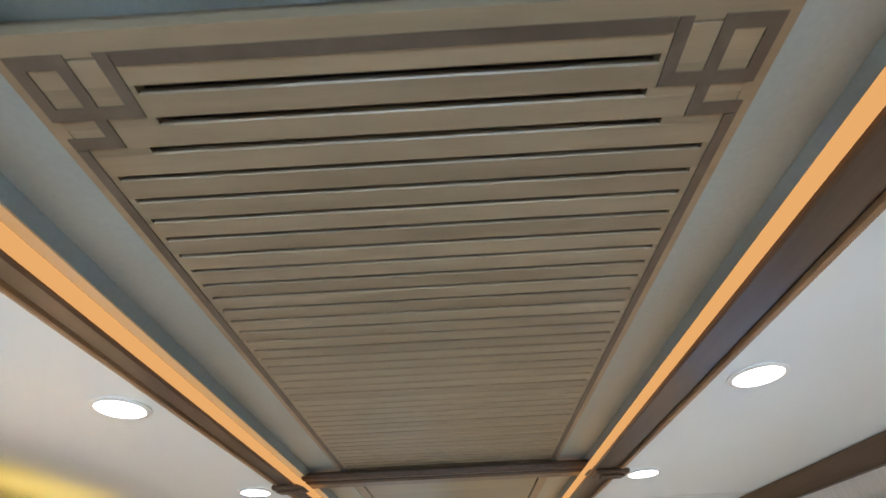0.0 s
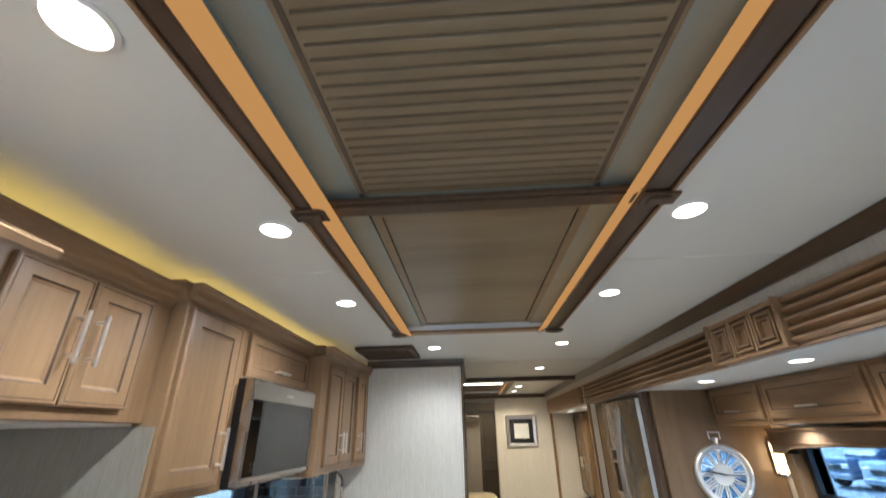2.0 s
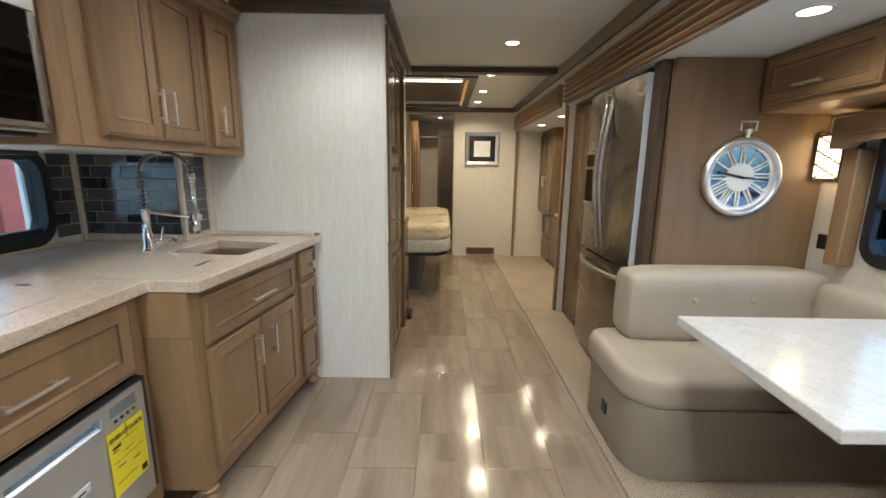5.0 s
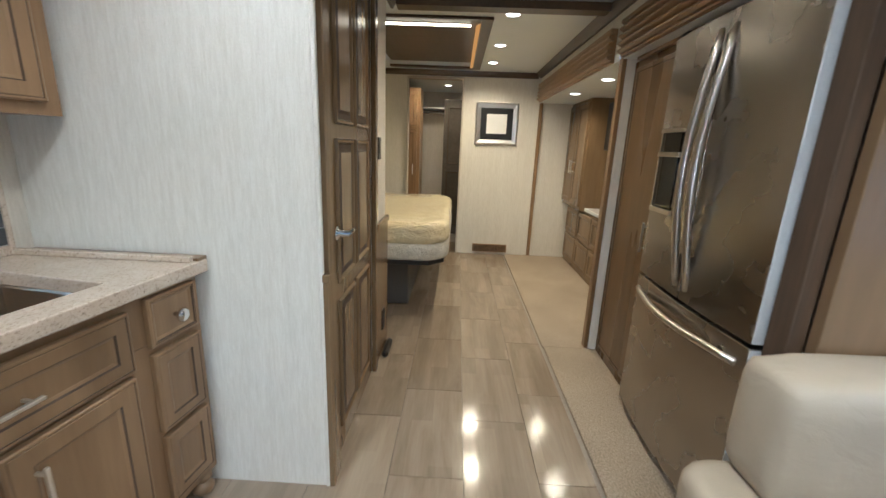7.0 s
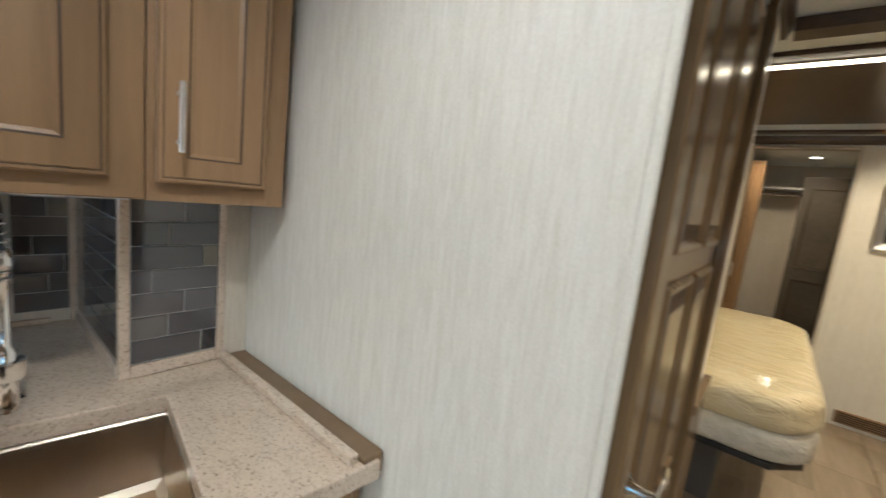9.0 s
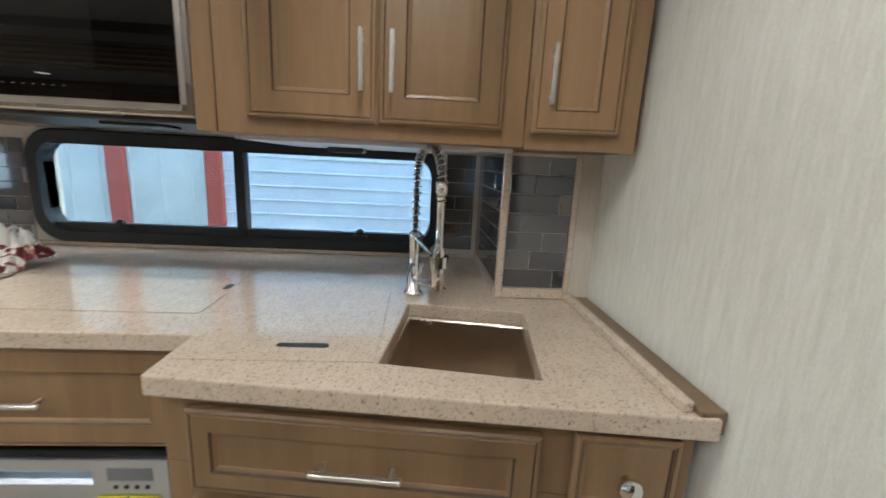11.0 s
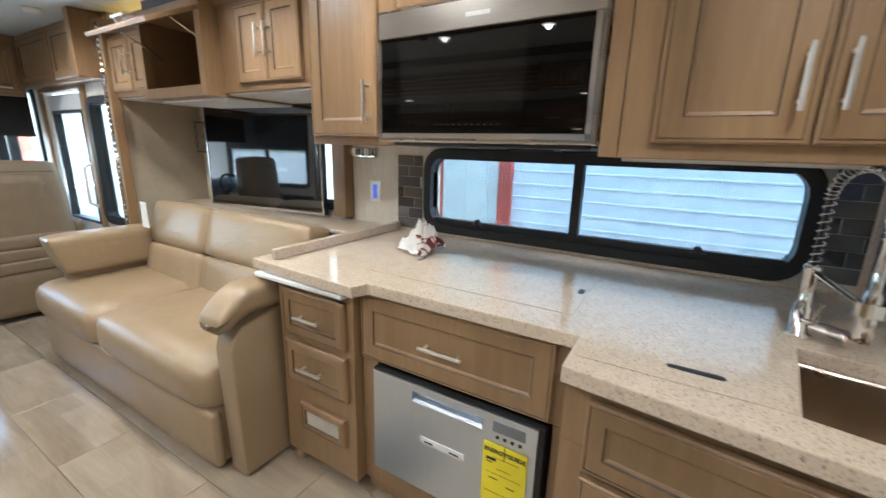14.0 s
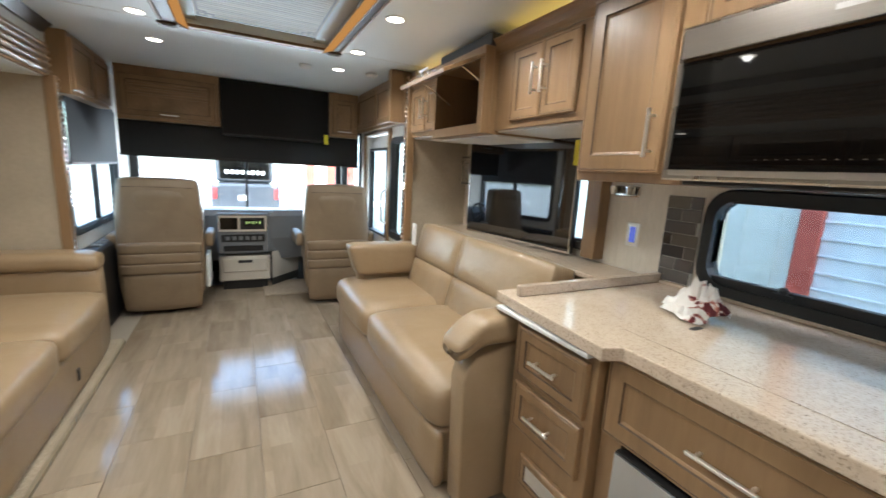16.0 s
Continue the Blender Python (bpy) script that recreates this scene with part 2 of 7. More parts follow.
BLACKGLASS, _n, _b = material("black_glass", 0.015, 0.0, (0.002, 0.002, 0.002))
_b.inputs["IOR"].default_value = 1.5
MESHGLASS, _n, _b = material("meshed_oven_glass", 0.03, 0.0, (0.008, 0.0075, 0.007))
_b.inputs["IOR"].default_value = 1.5
MATTESCREEN, _n, _b = material("matte_screen", 0.34, 0.0, (0.004, 0.004, 0.005))
_b.inputs["IOR"].default_value = 1.3
SCREEN, _n, _b = material("screen_glass", 0.035, 0.0, (0.006, 0.006, 0.007))
_b.inputs["IOR"].default_value = 2.0
MIRROR, _n, _b = material("mirror_glass", 0.03, 1.0, (0.86, 0.87, 0.88))
RUBBER, _n, _b = material("black_rubber", 0.55, 0.0, (0.008, 0.008, 0.009))
YELLOW = speckle("yellow_card", (0.80, 0.66, 0.02), (0.84, 0.70, 0.03), 40, 0.6, 0.05, 0.0004)
INK, _n, _b = material("black_ink", 0.6, 0.0, (0.02, 0.02, 0.02))
GREIGEPANEL = speckle("greige_vinyl_panel", (0.43, 0.365, 0.275), (0.48, 0.41, 0.315), 40, 0.4, 0.06, 0.0006)
REDPAINT = speckle("red_paint", (0.42, 0.07, 0.045), (0.5, 0.095, 0.06), 12, 0.5, 0.1)
CREAMSIDING = speckle("cream_siding", (0.60, 0.585, 0.50), (0.66, 0.645, 0.56), 10, 0.5, 0.1)
WHITESIDING = speckle("white_siding", (0.69, 0.70, 0.69), (0.75, 0.76, 0.75), 10, 0.5, 0.1)


def glass(name, tint=(1, 1, 1)):
    m = bpy.data.materials.new(name)
    m.use_nodes = True
    nt = m.node_tree
    nt.nodes.remove(nt.nodes["Principled BSDF"])
    tr = nt.nodes.new("ShaderNodeBsdfTransparent")
    tr.inputs[0].default_value = (*tint, 1)
    gl = nt.nodes.new("ShaderNodeBsdfGlossy")
    gl.inputs["Roughness"].default_value = 0.02
    lw = nt.nodes.new("ShaderNodeLayerWeight")
    lw.inputs[0].default_value = 0.2
    fac = nt.nodes.new("ShaderNodeMath")
    fac.operation = "MULTIPLY_ADD"
    fac.inputs[1].default_value, fac.inputs[2].default_value = 0.12, 0.02
    nt.links.new(lw.outputs["Facing"], fac.inputs[0])
    ms = nt.nodes.new("ShaderNodeMixShader")
    nt.links.new(fac.outputs[0], ms.inputs[0])
    nt.links.new(tr.outputs[0], ms.inputs[1])
    nt.links.new(gl.outputs[0], ms.inputs[2])
    nt.links.new(ms.outputs[0], nt.nodes["Material Output"].inputs[0])
    return m


GLASS = glass("window_glass", (0.78, 0.84, 0.84))
GREYGLASS = glass("grey_window_glass", (0.46, 0.52, 0.545))
TINTED = glass("tinted_window_glass", (0.285, 0.365, 0.425))
CLEAR = glass("windscreen_glass", (0.90, 0.94, 0.94))


def mosaic():
    m, nt, b = material("smoked_glass_tile", 0.06)
    oi = nt.nodes.new("ShaderNodeObjectInfo")
    nt.links.new(ramp(nt, oi.outputs["Random"], [(0.0, (0.020, 0.021, 0.026)), (0.35, (0.040, 0.042, 0.050)), (0.6, (0.075, 0.070, 0.076)), (0.82, (0.10, 0.094, 0.092)), (1.0, (0.12, 0.108, 0.07))]), b.inputs["Base Color"])
    b.inputs["IOR"].default_value = 1.9
    n = noise_tex(nt, coords(nt, (25, 25, 25)), 1.0, 2)
    bump(nt, b, n, 0.04, 0.001)
    return m


MOSAIC = mosaic()


def plastic_wrap():
    m, nt, b = material("plastic_wrapped_mattress", 0.22)
    n = noise_tex(nt, coords(nt, (5, 11, 9)), 1.0, 4, 0.6, 1.5)
    nt.links.new(ramp(nt, n, [(0.3, (0.72, 0.61, 0.38)), (0.7, (0.80, 0.70, 0.47))]), b.inputs["Base Color"])
    b.inputs["Coat Weight"].default_value = 0.6
    b.inputs["Coat Roughness"].default_value = 0.12
    bump(nt, b, n, 0.9, 0.035)
    return m


WRAP = plastic_wrap()
WHITEWRAP = speckle("cloudy_plastic_film", (0.56, 0.53, 0.46), (0.72, 0.69, 0.61), 14, 0.2, 0.9, 0.03)


def glow(name, color, strength):
    m = bpy.data.materials.new(name)
    m.use_nodes = True
    nt = m.node_tree
    nt.nodes.remove(nt.nodes["Principled BSDF"])
    e = nt.nodes.new("ShaderNodeEmission")
    e.inputs[0].default_value = (*color, 1)
    e.inputs[1].default_value = strength
    nt.links.new(e.outputs[0], nt.nodes["Material Output"].inputs[0])
    return m


LAMPGLOW = glow("downlight_glow", (1.0, 0.88, 0.74), 5.0)
STRIPGLOW = glow("led_strip_glow", (1.0, 0.45, 0.13), 0.27)
BRIGHTSTRIP = glow("bright_led_strip_glow", (1.0, 0.80, 0.55), 6.0)
COVEGLOW = glow("cove_led_glow", (1.0, 0.60, 0.13), 1.7)
SCONCEGLOW = glow("sconce_glow", (1.0, 0.66, 0.32), 5.0)
DIALGLOW = glow("radio_display_glow", (0.55, 0.75, 0.25), 0.5)
BLUEGLOW = glow("switch_blue_glow", (0.22, 0.28, 1.0), 0.28)


# ---- building helpers ----
def at_of(ob):
    """The place of an unturned object, adding up its parents'."""
    p = Vector((0, 0, 0))
    while ob:
        p += ob.location
        ob = ob.parent
    return p


def thing(name, label, category, at=(0, 0, 0), group="", kind=""):
    ob = new(name)
    ob.location = at
    ob.empty_display_size = 0.1
    return tagged(ob, label, category, group, kind)


def part(name, bm, mats, parent=None, label="", smooth=False):
    """Links a bmesh, given in world coordinates, as one mesh object under a thing or a part."""
    bmesh.ops.recalc_face_normals(bm, faces=bm.faces[:])
    co = [v.co for v in bm.verts]
    mid = (Vector([min(c[i] for c in co) for i in range(3)]) + Vector([max(c[i] for c in co) for i in range(3)])) / 2
    bmesh.ops.translate(bm, verts=bm.verts[:], vec=-mid)
    if smooth:
        for f in bm.faces:
            f.smooth = True
    me = bpy.data.meshes.new(name)
    bm.to_mesh(me)
    bm.free()
    for m in mats if isinstance(mats, (list, tuple)) else [mats]:
        me.materials.append(m)
    ob = new(name, me)
    ob.parent = parent
    ob.location = mid - at_of(parent)
    return tagged(ob, label)


def structure(name, bm, mats, label="", category="", smooth=False):
    return tagged(part(name, bm, mats, None, label, smooth), category=category or name.split("_")[0], kind="structure")


def add_box(bm, x0, x1, y0, y1, z0, z1, slot=0):
    v = [bm.verts.new((x, y, z)) for x in (x0, x1) for y in (y0, y1) for z in (z0, z1)]
    for q in ((0, 1, 3, 2), (4, 6, 7, 5), (0, 4, 5, 1), (2, 3, 7, 6), (0, 2, 6, 4), (1, 5, 7, 3)):
        bm.faces.new([v[i] for i in q]).material_index = slot
    return bm


def box(*boxes, bevel=0.0, seg=1):
    bm = bmesh.new()
    for b in boxes:
        add_box(bm, *b)
    if bevel:
        bmesh.ops.bevel(bm, geom=bm.edges[:], offset=bevel, segments=seg, profile=0.5, affect="EDGES", clamp_overlap=True)
    return bm


def soft_box(x0, x1, y0, y1, z0, z1, r=0.05, seg=4, puff=0.0, cuts=6):
    """A cushion: a box with rounded edges, its faces swollen by puff."""
    bm = box((x0, x1, y0, y1, z0, z1))
    bmesh.ops.subdivide_edges(bm, edges=bm.edges[:], cuts=cuts, use_grid_fill=True)
    mid = Vector(((x0 + x1) / 2, (y0 + y1) / 2, (z0 + z1) / 2))
    half = Vector(((x1 - x0) / 2, (y1 - y0) / 2, (z1 - z0) / 2))
    rr = min(r, *half)
    for v in bm.verts:
        d = v.co - mid
        core = Vector([max(-(h - rr), min(h - rr, c)) for c, h in zip(d, half)])
        out = d - core
        n = out.normalized() if out.length > 1e-6 else Vector()
        q = core + n * rr
        if puff:
            u = [c / h for c, h in zip(core, half)]
            w = max(0.0, 1 - max(sorted(abs(a) for a in u)[:2]) ** 2)
            q += n * puff * w
        v.co = mid + q
    return bm


def ring_loft(bm, w, h, rings, m, slots=()):
    """Closed stack of rectangles (inset, depth) over a w x h plate; local x across, y outward, z up."""
    loops = []
    for i, (inset, d) in enumerate(rings):
        c = [(inset, d, inset), (w - inset, d, inset), (w - inset, d, h - inset), (inset, d, h - inset)]
        loops.append([bm.verts.new(m @ Vector(p)) for p in c])
    for i in range(len(loops) - 1):
        for k in range(4):
            f = bm.faces.new((loops[i][k], loops[i][(k + 1) % 4], loops[i + 1][(k + 1) % 4], loops[i + 1][k]))
            f.material_index = slots[i] if i < len(slots) else 0
    bm.faces.new(loops[0])
    bm.faces.new(loops[-1])
    return bm


def facing(axis, at, across, up, flip=False):
    """Local frame on a wall: x runs across, y outward, z up. axis '+x', '-x', '+y', '-y' is the outward way."""
    n = {"+x": (1, 0, 0), "-x": (-1, 0, 0), "+y": (0, 1, 0), "-y": (0, -1, 0)}[axis]
    u = (0, 1, 0) if axis[1] == "x" else (1, 0, 0)
    o = (at, across, up) if axis[1] == "x" else (across, at, up)
    return Matrix(((u[0], n[0], 0, o[0]), (u[1], n[1], 0, o[1]), (u[2], n[2], 1, o[2]), (0, 0, 0, 1)))


def turned(x, y, z, degrees):
    """Local frame whose x runs along +y turned clockwise by degrees, and whose y faces +x."""
    a = radians(degrees)
    return Matrix(((math.sin(a), math.cos(a), 0, x), (math.cos(a), -math.sin(a), 0, y), (0, 0, 1, z), (0, 0, 0, 1)))


def panel_door(parent, m, w, h, name="door", stile=0.058, t=0.02, mats=None, label="", raised=False):
    """A framed door or drawer front with a recessed panel and a dark glazed bead."""
    bm = bmesh.new()
    rings = [(0, 0), (0, t - 0.004), (0.004, t), (0.009, t), (0.011, t - 0.002), (0.013, t), (stile, t), (stile + 0.004, t - 0.005), (stile + 0.010, t - 0.0075), (stile + 0.012, t - 0.009)]
    slots = [0, 0, 0, 1, 0, 0, 1, 0, 0]
    if raised:
        rings += [(stile + 0.03, t - 0.009), (stile + 0.04, t - 0.003)]
        slots += [0, 0]
    ring_loft(bm, w, h, rings, m, slots)
    return part(name, bm, mats or [MAPLE, GLAZE], parent, label)


def bar_pull(parent, m, x, z, length=0.13, upright=True, off=0.02):
    """A square bar handle on two feet, centred at local (x, z)."""
    bm = bmesh.new()
    r, d, l = 0.0048, 0.034, length / 2
    if upright:
        bxs = [(x - r, x + r, off + d - 0.008, off + d + 0.003, z - l, z + l)] + [(x - 0.004, x + 0.004, off, off + d - 0.007, z + s * (l - 0.02) - 0.004, z + s * (l - 0.02) + 0.004) for s in (-1, 1)]
    else:
        bxs = [(x - l, x + l, off + d - 0.008, off + d + 0.003, z - r, z + r)] + [(x + s * (l - 0.02) - 0.004, x + s * (l - 0.02) + 0.004, off, off + d - 0.007, z - 0.004, z + 0.004) for s in (-1, 1)]
    for b in bxs:
        add_box(bm, *b)
    bmesh.ops.bevel(bm, geom=bm.edges[:], offset=0.0016, segments=1, affect="EDGES")
    bmesh.ops.transform(bm, matrix=m, verts=bm.verts[:])
    return part("handle", bm, NICKEL, parent, "brushed nickel bar handle")


def sweep(bm, profile, p0, p1, side, cap=True):
    """Extrudes a profile of (out, up) points from p0 to p1; side is the outward direction."""
    s = Vector(side)
    rows = [[bm.verts.new(Vector(p) + s * o + Vector((0, 0, u))) for o, u in profile] for p in (p0, p1)]
    n = len(profile)
    for k in range(n):
        bm.faces.new((rows[0][k], rows[0][(k + 1) % n], rows[1][(k + 1) % n], rows[1][k]))
    if cap:
        bm.faces.new(rows[0])
        bm.faces.new(rows[1][::-1])
    return bm


def tube(path, r, n=10, closed=False, bm=None):
    """A round tube along a list of points."""
    bm = bm or bmesh.new()
    pts = [Vector(p) for p in path]
    rings, prev = [], None
    for i, p in enumerate(pts):
        a = pts[i - 1] if i or closed else p
        b = pts[(i + 1) % len(pts)] if i < len(pts) - 1 or closed else p
        d = (b - a).normalized()
        s = prev - d * prev.dot(d) if prev else d.orthogonal()
        s.normalize()
        prev = s
        q = d.cross(s)
        rad = r[i] if isinstance(r, (list, tuple)) else r
        rings.append([bm.verts.new(p + (s * math.cos(2 * math.pi * k / n) + q * math.sin(2 * math.pi * k / n)) * rad) for k in range(n)])
    for i in range(len(rings) if closed else len(rings) - 1):
        A, B = rings[i], rings[(i + 1) % len(rings)]
        for k in range(n):
            bm.faces.new((A[k], A[(k + 1) % n], B[(k + 1) % n], B[k]))
    if not closed:
        bm.faces.new(rings[0])
        bm.faces.new(rings[-1])
    return bm


def lathe(profile, at, n=24, axis="z", bm=None, ring=False):
    """Turns (radius, along) points round an axis through at."""
    bm = bm or bmesh.new()
    o = Vector(at)
    rows = []
    for r, h in profile:
        row = []
        for k in range(n):
            c, s = math.cos(2 * math.pi * k / n) * r, math.sin(2 * math.pi * k / n) * r
            row.append(bm.verts.new(o + Vector({"z": (c, s, h), "y": (c, h, s), "x": (h, c, s)}[axis])))
        rows.append(row)
    for a, b in zip(rows, rows[1:]):
        for k in range(n):
            bm.faces.new((a[k], a[(k + 1) % n], b[(k + 1) % n], b[k]))
    if ring:
        for k in range(n):
            bm.faces.new((rows[-1][k], rows[-1][(k + 1) % n], rows[0][(k + 1) % n], rows[0][k]))
        return bm
    bm.faces.new(rows[0])
    bm.faces.new(rows[-1])
    return bm


def prism(points, z0, z1, bevel=0.0):
    """A flat slab over a polygon."""
    bm = bmesh.new()
    lo = [bm.verts.new((x, y, z0)) for x, y in points]
    hi = [bm.verts.new((x, y, z1)) for x, y in points]
    n = len(points)
    bm.faces.new(lo)
    bm.faces.new(hi)
    for k in range(n):
        bm.faces.new((lo[k], lo[(k + 1) % n], hi[(k + 1) % n], hi[k]))
    if bevel:
        bmesh.ops.recalc_face_normals(bm, faces=bm.faces[:])
        bmesh.ops.bevel(bm, geom=bm.edges[:], offset=bevel, segments=2, profile=0.5, affect="EDGES")
    return bm


def rounded_rect(w, h, r, n=5):
    pts = []
    for cx, cz, a0 in ((w - r, h - r, 0), (r, h - r, 90), (r, r, 180), (w - r, r, 270)):
        for k in range(n + 1):
            a = radians(a0 + 90 * k / n)
            pts.append((cx + r * math.cos(a), cz + r * math.sin(a)))
    return pts


def rounded_frame(m, w, h, r, border, y0, y1):
    """A window frame: rounded outer and inner outline, local x across, y outward."""
    bm = bmesh.new()
    outer = rounded_rect(w, h, r)
    inner = [(border + x, border + z) for x, z in rounded_rect(w - 2 * border, h - 2 * border, max(0.01, r - border * 0.6))]
    loops = [[bm.verts.new(m @ Vector((x, y, z))) for x, z in pts] for pts, y in ((outer, y0), (outer, y1 - 0.006), ([(x + (0.006 if x < w / 2 else -0.006), z + (0.006 if z < h / 2 else -0.006)) for x, z in outer], y1), (inner, y1), (inner, y0))]
    n = len(outer)
    for a, b in zip(loops, loops[1:] + loops[:1]):
        for k in range(n):
            bm.faces.new((a[k], a[(k + 1) % n], b[(k + 1) % n], b[k]))
    return bm


def wall_with_holes(axis, at, thick, a0, a1, z0, z1, holes):
    """Wall in the plane axis = at (to at + thick), from a0 to a1, with rectangular holes (a0, a1, z0, z1) side by side."""
    bm = bmesh.new()

    def put(u0, u1, w0, w1):
        if u1 - u0 > 1e-4 and w1 - w0 > 1e-4:
            lo, hi = min(at, at + thick), max(at, at + thick)
            if axis == "x":
                add_box(bm, lo, hi, u0, u1, w0, w1)
            else:
                add_box(bm, u0, u1, lo, hi, w0, w1)

    cur = a0
    for h0, h1, b0, b1 in sorted(holes):
        put(cur, h0, z0, z1)
        put(h0, h1, z0, b0)
        put(h0, h1, b1, z1)
        cur = h1
    put(cur, a1, z0, z1)
    return bm


def pad(points, z0, z1, r, seg=4):
    """A rounded cushion over a convex outline: stacked outlines drawn in towards top and bottom."""
    bm = bmesh.new()
    n = len(points)
    P = [Vector((x, y, 0)) for x, y in points]
    area = sum(P[i].x * P[(i + 1) % n].y - P[(i + 1) % n].x * P[i].y for i in range(n))
    nor = []
    for i in range(n):
        a, b = (P[i] - P[i - 1]).normalized(), (P[(i + 1) % n] - P[i]).normalized()
        na, nb = Vector((a.y, -a.x, 0)), Vector((b.y, -b.x, 0))
        m = (na + nb) / max(0.35, (na + nb).length_squared / 2)
        nor.append(m if area > 0 else -m)
    prof = [(r * (1 - math.sin(radians(90 * k / seg))), z0 + r * (1 - math.cos(radians(90 * k / seg)))) for k in range(seg + 1)]
    prof += [(r * (1 - math.cos(radians(90 * k / seg))), z1 - r * (1 - math.sin(radians(90 * k / seg)))) for k in range(seg + 1)]
    rows = [[bm.verts.new((P[i] - nor[i] * o) + Vector((0, 0, z))) for i in range(n)] for o, z in prof]
    for a, b in zip(rows, rows[1:]):
        for k in range(n):
            bm.faces.new((a[k], a[(k + 1) % n], b[(k + 1) % n], b[k]))
    bm.faces.new(rows[0])
    bm.faces.new(rows[-1])
    return bm


# ---- structure ----
XL, XR = -1.48, 2.27            # outer walls of the two slide-outs
FRONT, BACK = -2.35, 8.12
floor = structure("floor", box((-1.5, 1.40, -1.62, 10.2, -0.06, -0.008)), GROUT, "greige porcelain plank tile floor, polished", "floor")
structure("floor_carpet", box((1.127, 2.3, -0.24, 5.66, -0.06, 0.006), (1.12, 2.3, 5.66, 8.12, -0.06, 0.006), bevel=0.003), CARPET, "beige cut pile carpet along the slide-outs", "carpet")

# ceiling with two shallow recesses
cb = bmesh.new()
TX0, TX1, TY0, TY1 = -0.250, 0.594, 0.40, 3.30
BX0, BX1, BY0, BY1 = -0.30, 0.60, 6.18, 7.84
for b in ((-1.6, TX0, -2.4, 5.6), (TX1, 1.42, -2.4, 5.6), (TX0, TX1, -2.4, TY0), (TX0, TX1, TY1, 5.6),
          (-1.6, BX0, 5.6, 10.2), (BX1, 1.42, 5.6, 10.2), (BX0, BX1, 5.6, BY0), (BX0, BX1, BY1, 10.2)):
    add_box(cb, *b, CEIL, CEIL + 0.05)
add_box(cb, TX0 - 0.05, TX1 + 0.05, TY0 - 0.05, TY1 + 0.05, CEIL + 0.052, CEIL + 0.1)
add_box(cb, BX0 - 0.05, BX1 + 0.05, BY0 - 0.05, BY1 + 0.05, CEIL + 0.052, CEIL + 0.1)
structure("ceiling", cb, CEILING, "white padded vinyl ceiling with downlights", "ceiling")
structure("ceiling_slide", box((1.40, 2.3, -0.26, 5.66, 1.83, 1.88), (1.40, 2.3, 5.72, 8.16, 1.83, 1.88)), CEILING, "white lower ceiling of the slide-out", "ceiling")
structure("ceiling_seam", box((-1.2, -0.36, 2.262, 2.272, CEIL - 0.0015, CEIL + 0.001), (0.73, 1.36, 2.262, 2.272, CEIL - 0.0015, CEIL + 0.001), (-1.2, -0.36, 0.36, 0.37, CEIL - 0.0015, CEIL + 0.001), (0.73, 1.3, 0.36, 0.37, CEIL - 0.0015, CEIL + 0.001), (0.05, 1.3, 4.6, 4.61, CEIL - 0.0015, CEIL + 0.001)), WHITEPAINT, "thin white ceiling seam batten", "trim")

# walls
structure("wall_west", wall_with_holes("x", XL, -0.07, 0.2, 4.47, -0.06, CEIL, [(1.02, 1.71, 1.0, 1.46), (2.40, 3.93, 0.965, 1.325)]), BEIGEWALL, "beige vinyl slide-out wall with windows", "wall")
structure("wall_slide_end", box((XL, -0.965, 0.19, 0.25, 0, CEIL)), GREIGEPANEL, "smooth greige panel closing the slide-out", "wall")
structure("wall_entry", wall_with_holes("x", -0.97, -0.06, FRONT, 0.19, -0.5, CEIL, [(-1.10, -0.33, -0.4, 1.72), (-0.22, 0.14, 0.78, 1.62), (-2.2, -1.35, 0.85, 1.75)]), PAPER, "pale wall beside the entry door", "wall")
structure("wall_bath", box((XL, 0.04, 4.41, 4.47, 0, CEIL)), PAPER, "pale linen-textured wallpaper partition", "wall")
structure("wall_hall", wall_with_holes("x", 0.04, -0.06, 4.472, 5.63, 0, CEIL, [(4.49, 5.24, 0, 1.99)]), PAPER, "pale linen wallpaper hall partition", "wall")
structure("wall_bath_back", box((-1.48, -0.022, 5.57, 5.63, 0, CEIL)), PAPER, "pale partition behind the bed alcove", "wall")
structure("wall_bath_inner", box((-0.95, -0.9, 4.48, 5.56, 0, CEIL)), PAPER, "pale inner wall of the washroom", "wall")
structure("wall_bed_west", box((-1.48, -1.42, 5.632, 8.1, 0, CEIL)), PAPER, "pale bedroom wall behind the bed head", "wall")
structure("wall_back", wall_with_holes("y", BACK, 0.05, -1.48, 1.44, 0, CEIL, [(-0.12, 0.50, 0, 2.05)]), PAPER, "pale linen wallpaper bedroom end wall", "wall")
structure("wall_bed_slide_end", box((1.442, 2.3, BACK, BACK + 0.05, 0, 1.83)), PAPER, "pale end wall of the bedroom slide-out", "wall")
structure("wall_rear", box((-1.48, 1.44, 10.1, 10.16, 0, CEIL), (-1.1, -1.04, 8.18, 10.1, 0, CEIL), (1.0, 1.06, 8.18, 10.1, 0, CEIL)), BEIGEWALL, "beige walls of the rear closet room", "wall")
structure("wall_bed_east", box((XR, XR + 0.05, 5.66, 8.17, 0, 1.88)), BEIGEWALL, "beige outer wall of the bedroom slide-out", "wall")
structure("wall_east", wall_with_holes("x", XR, 0.06, -0.26, 5.655, 0, 1.88, [(2.34, 3.83, 0.93, 1.50)]), BEIGEWALL, "beige vinyl dinette wall with a wide window", "wall")
structure("wall_slide_front", box((1.40, XR, -0.26, -0.2, 0, 1.83)), GREIGEPANEL, "smooth greige panel beside the sofa", "wall")
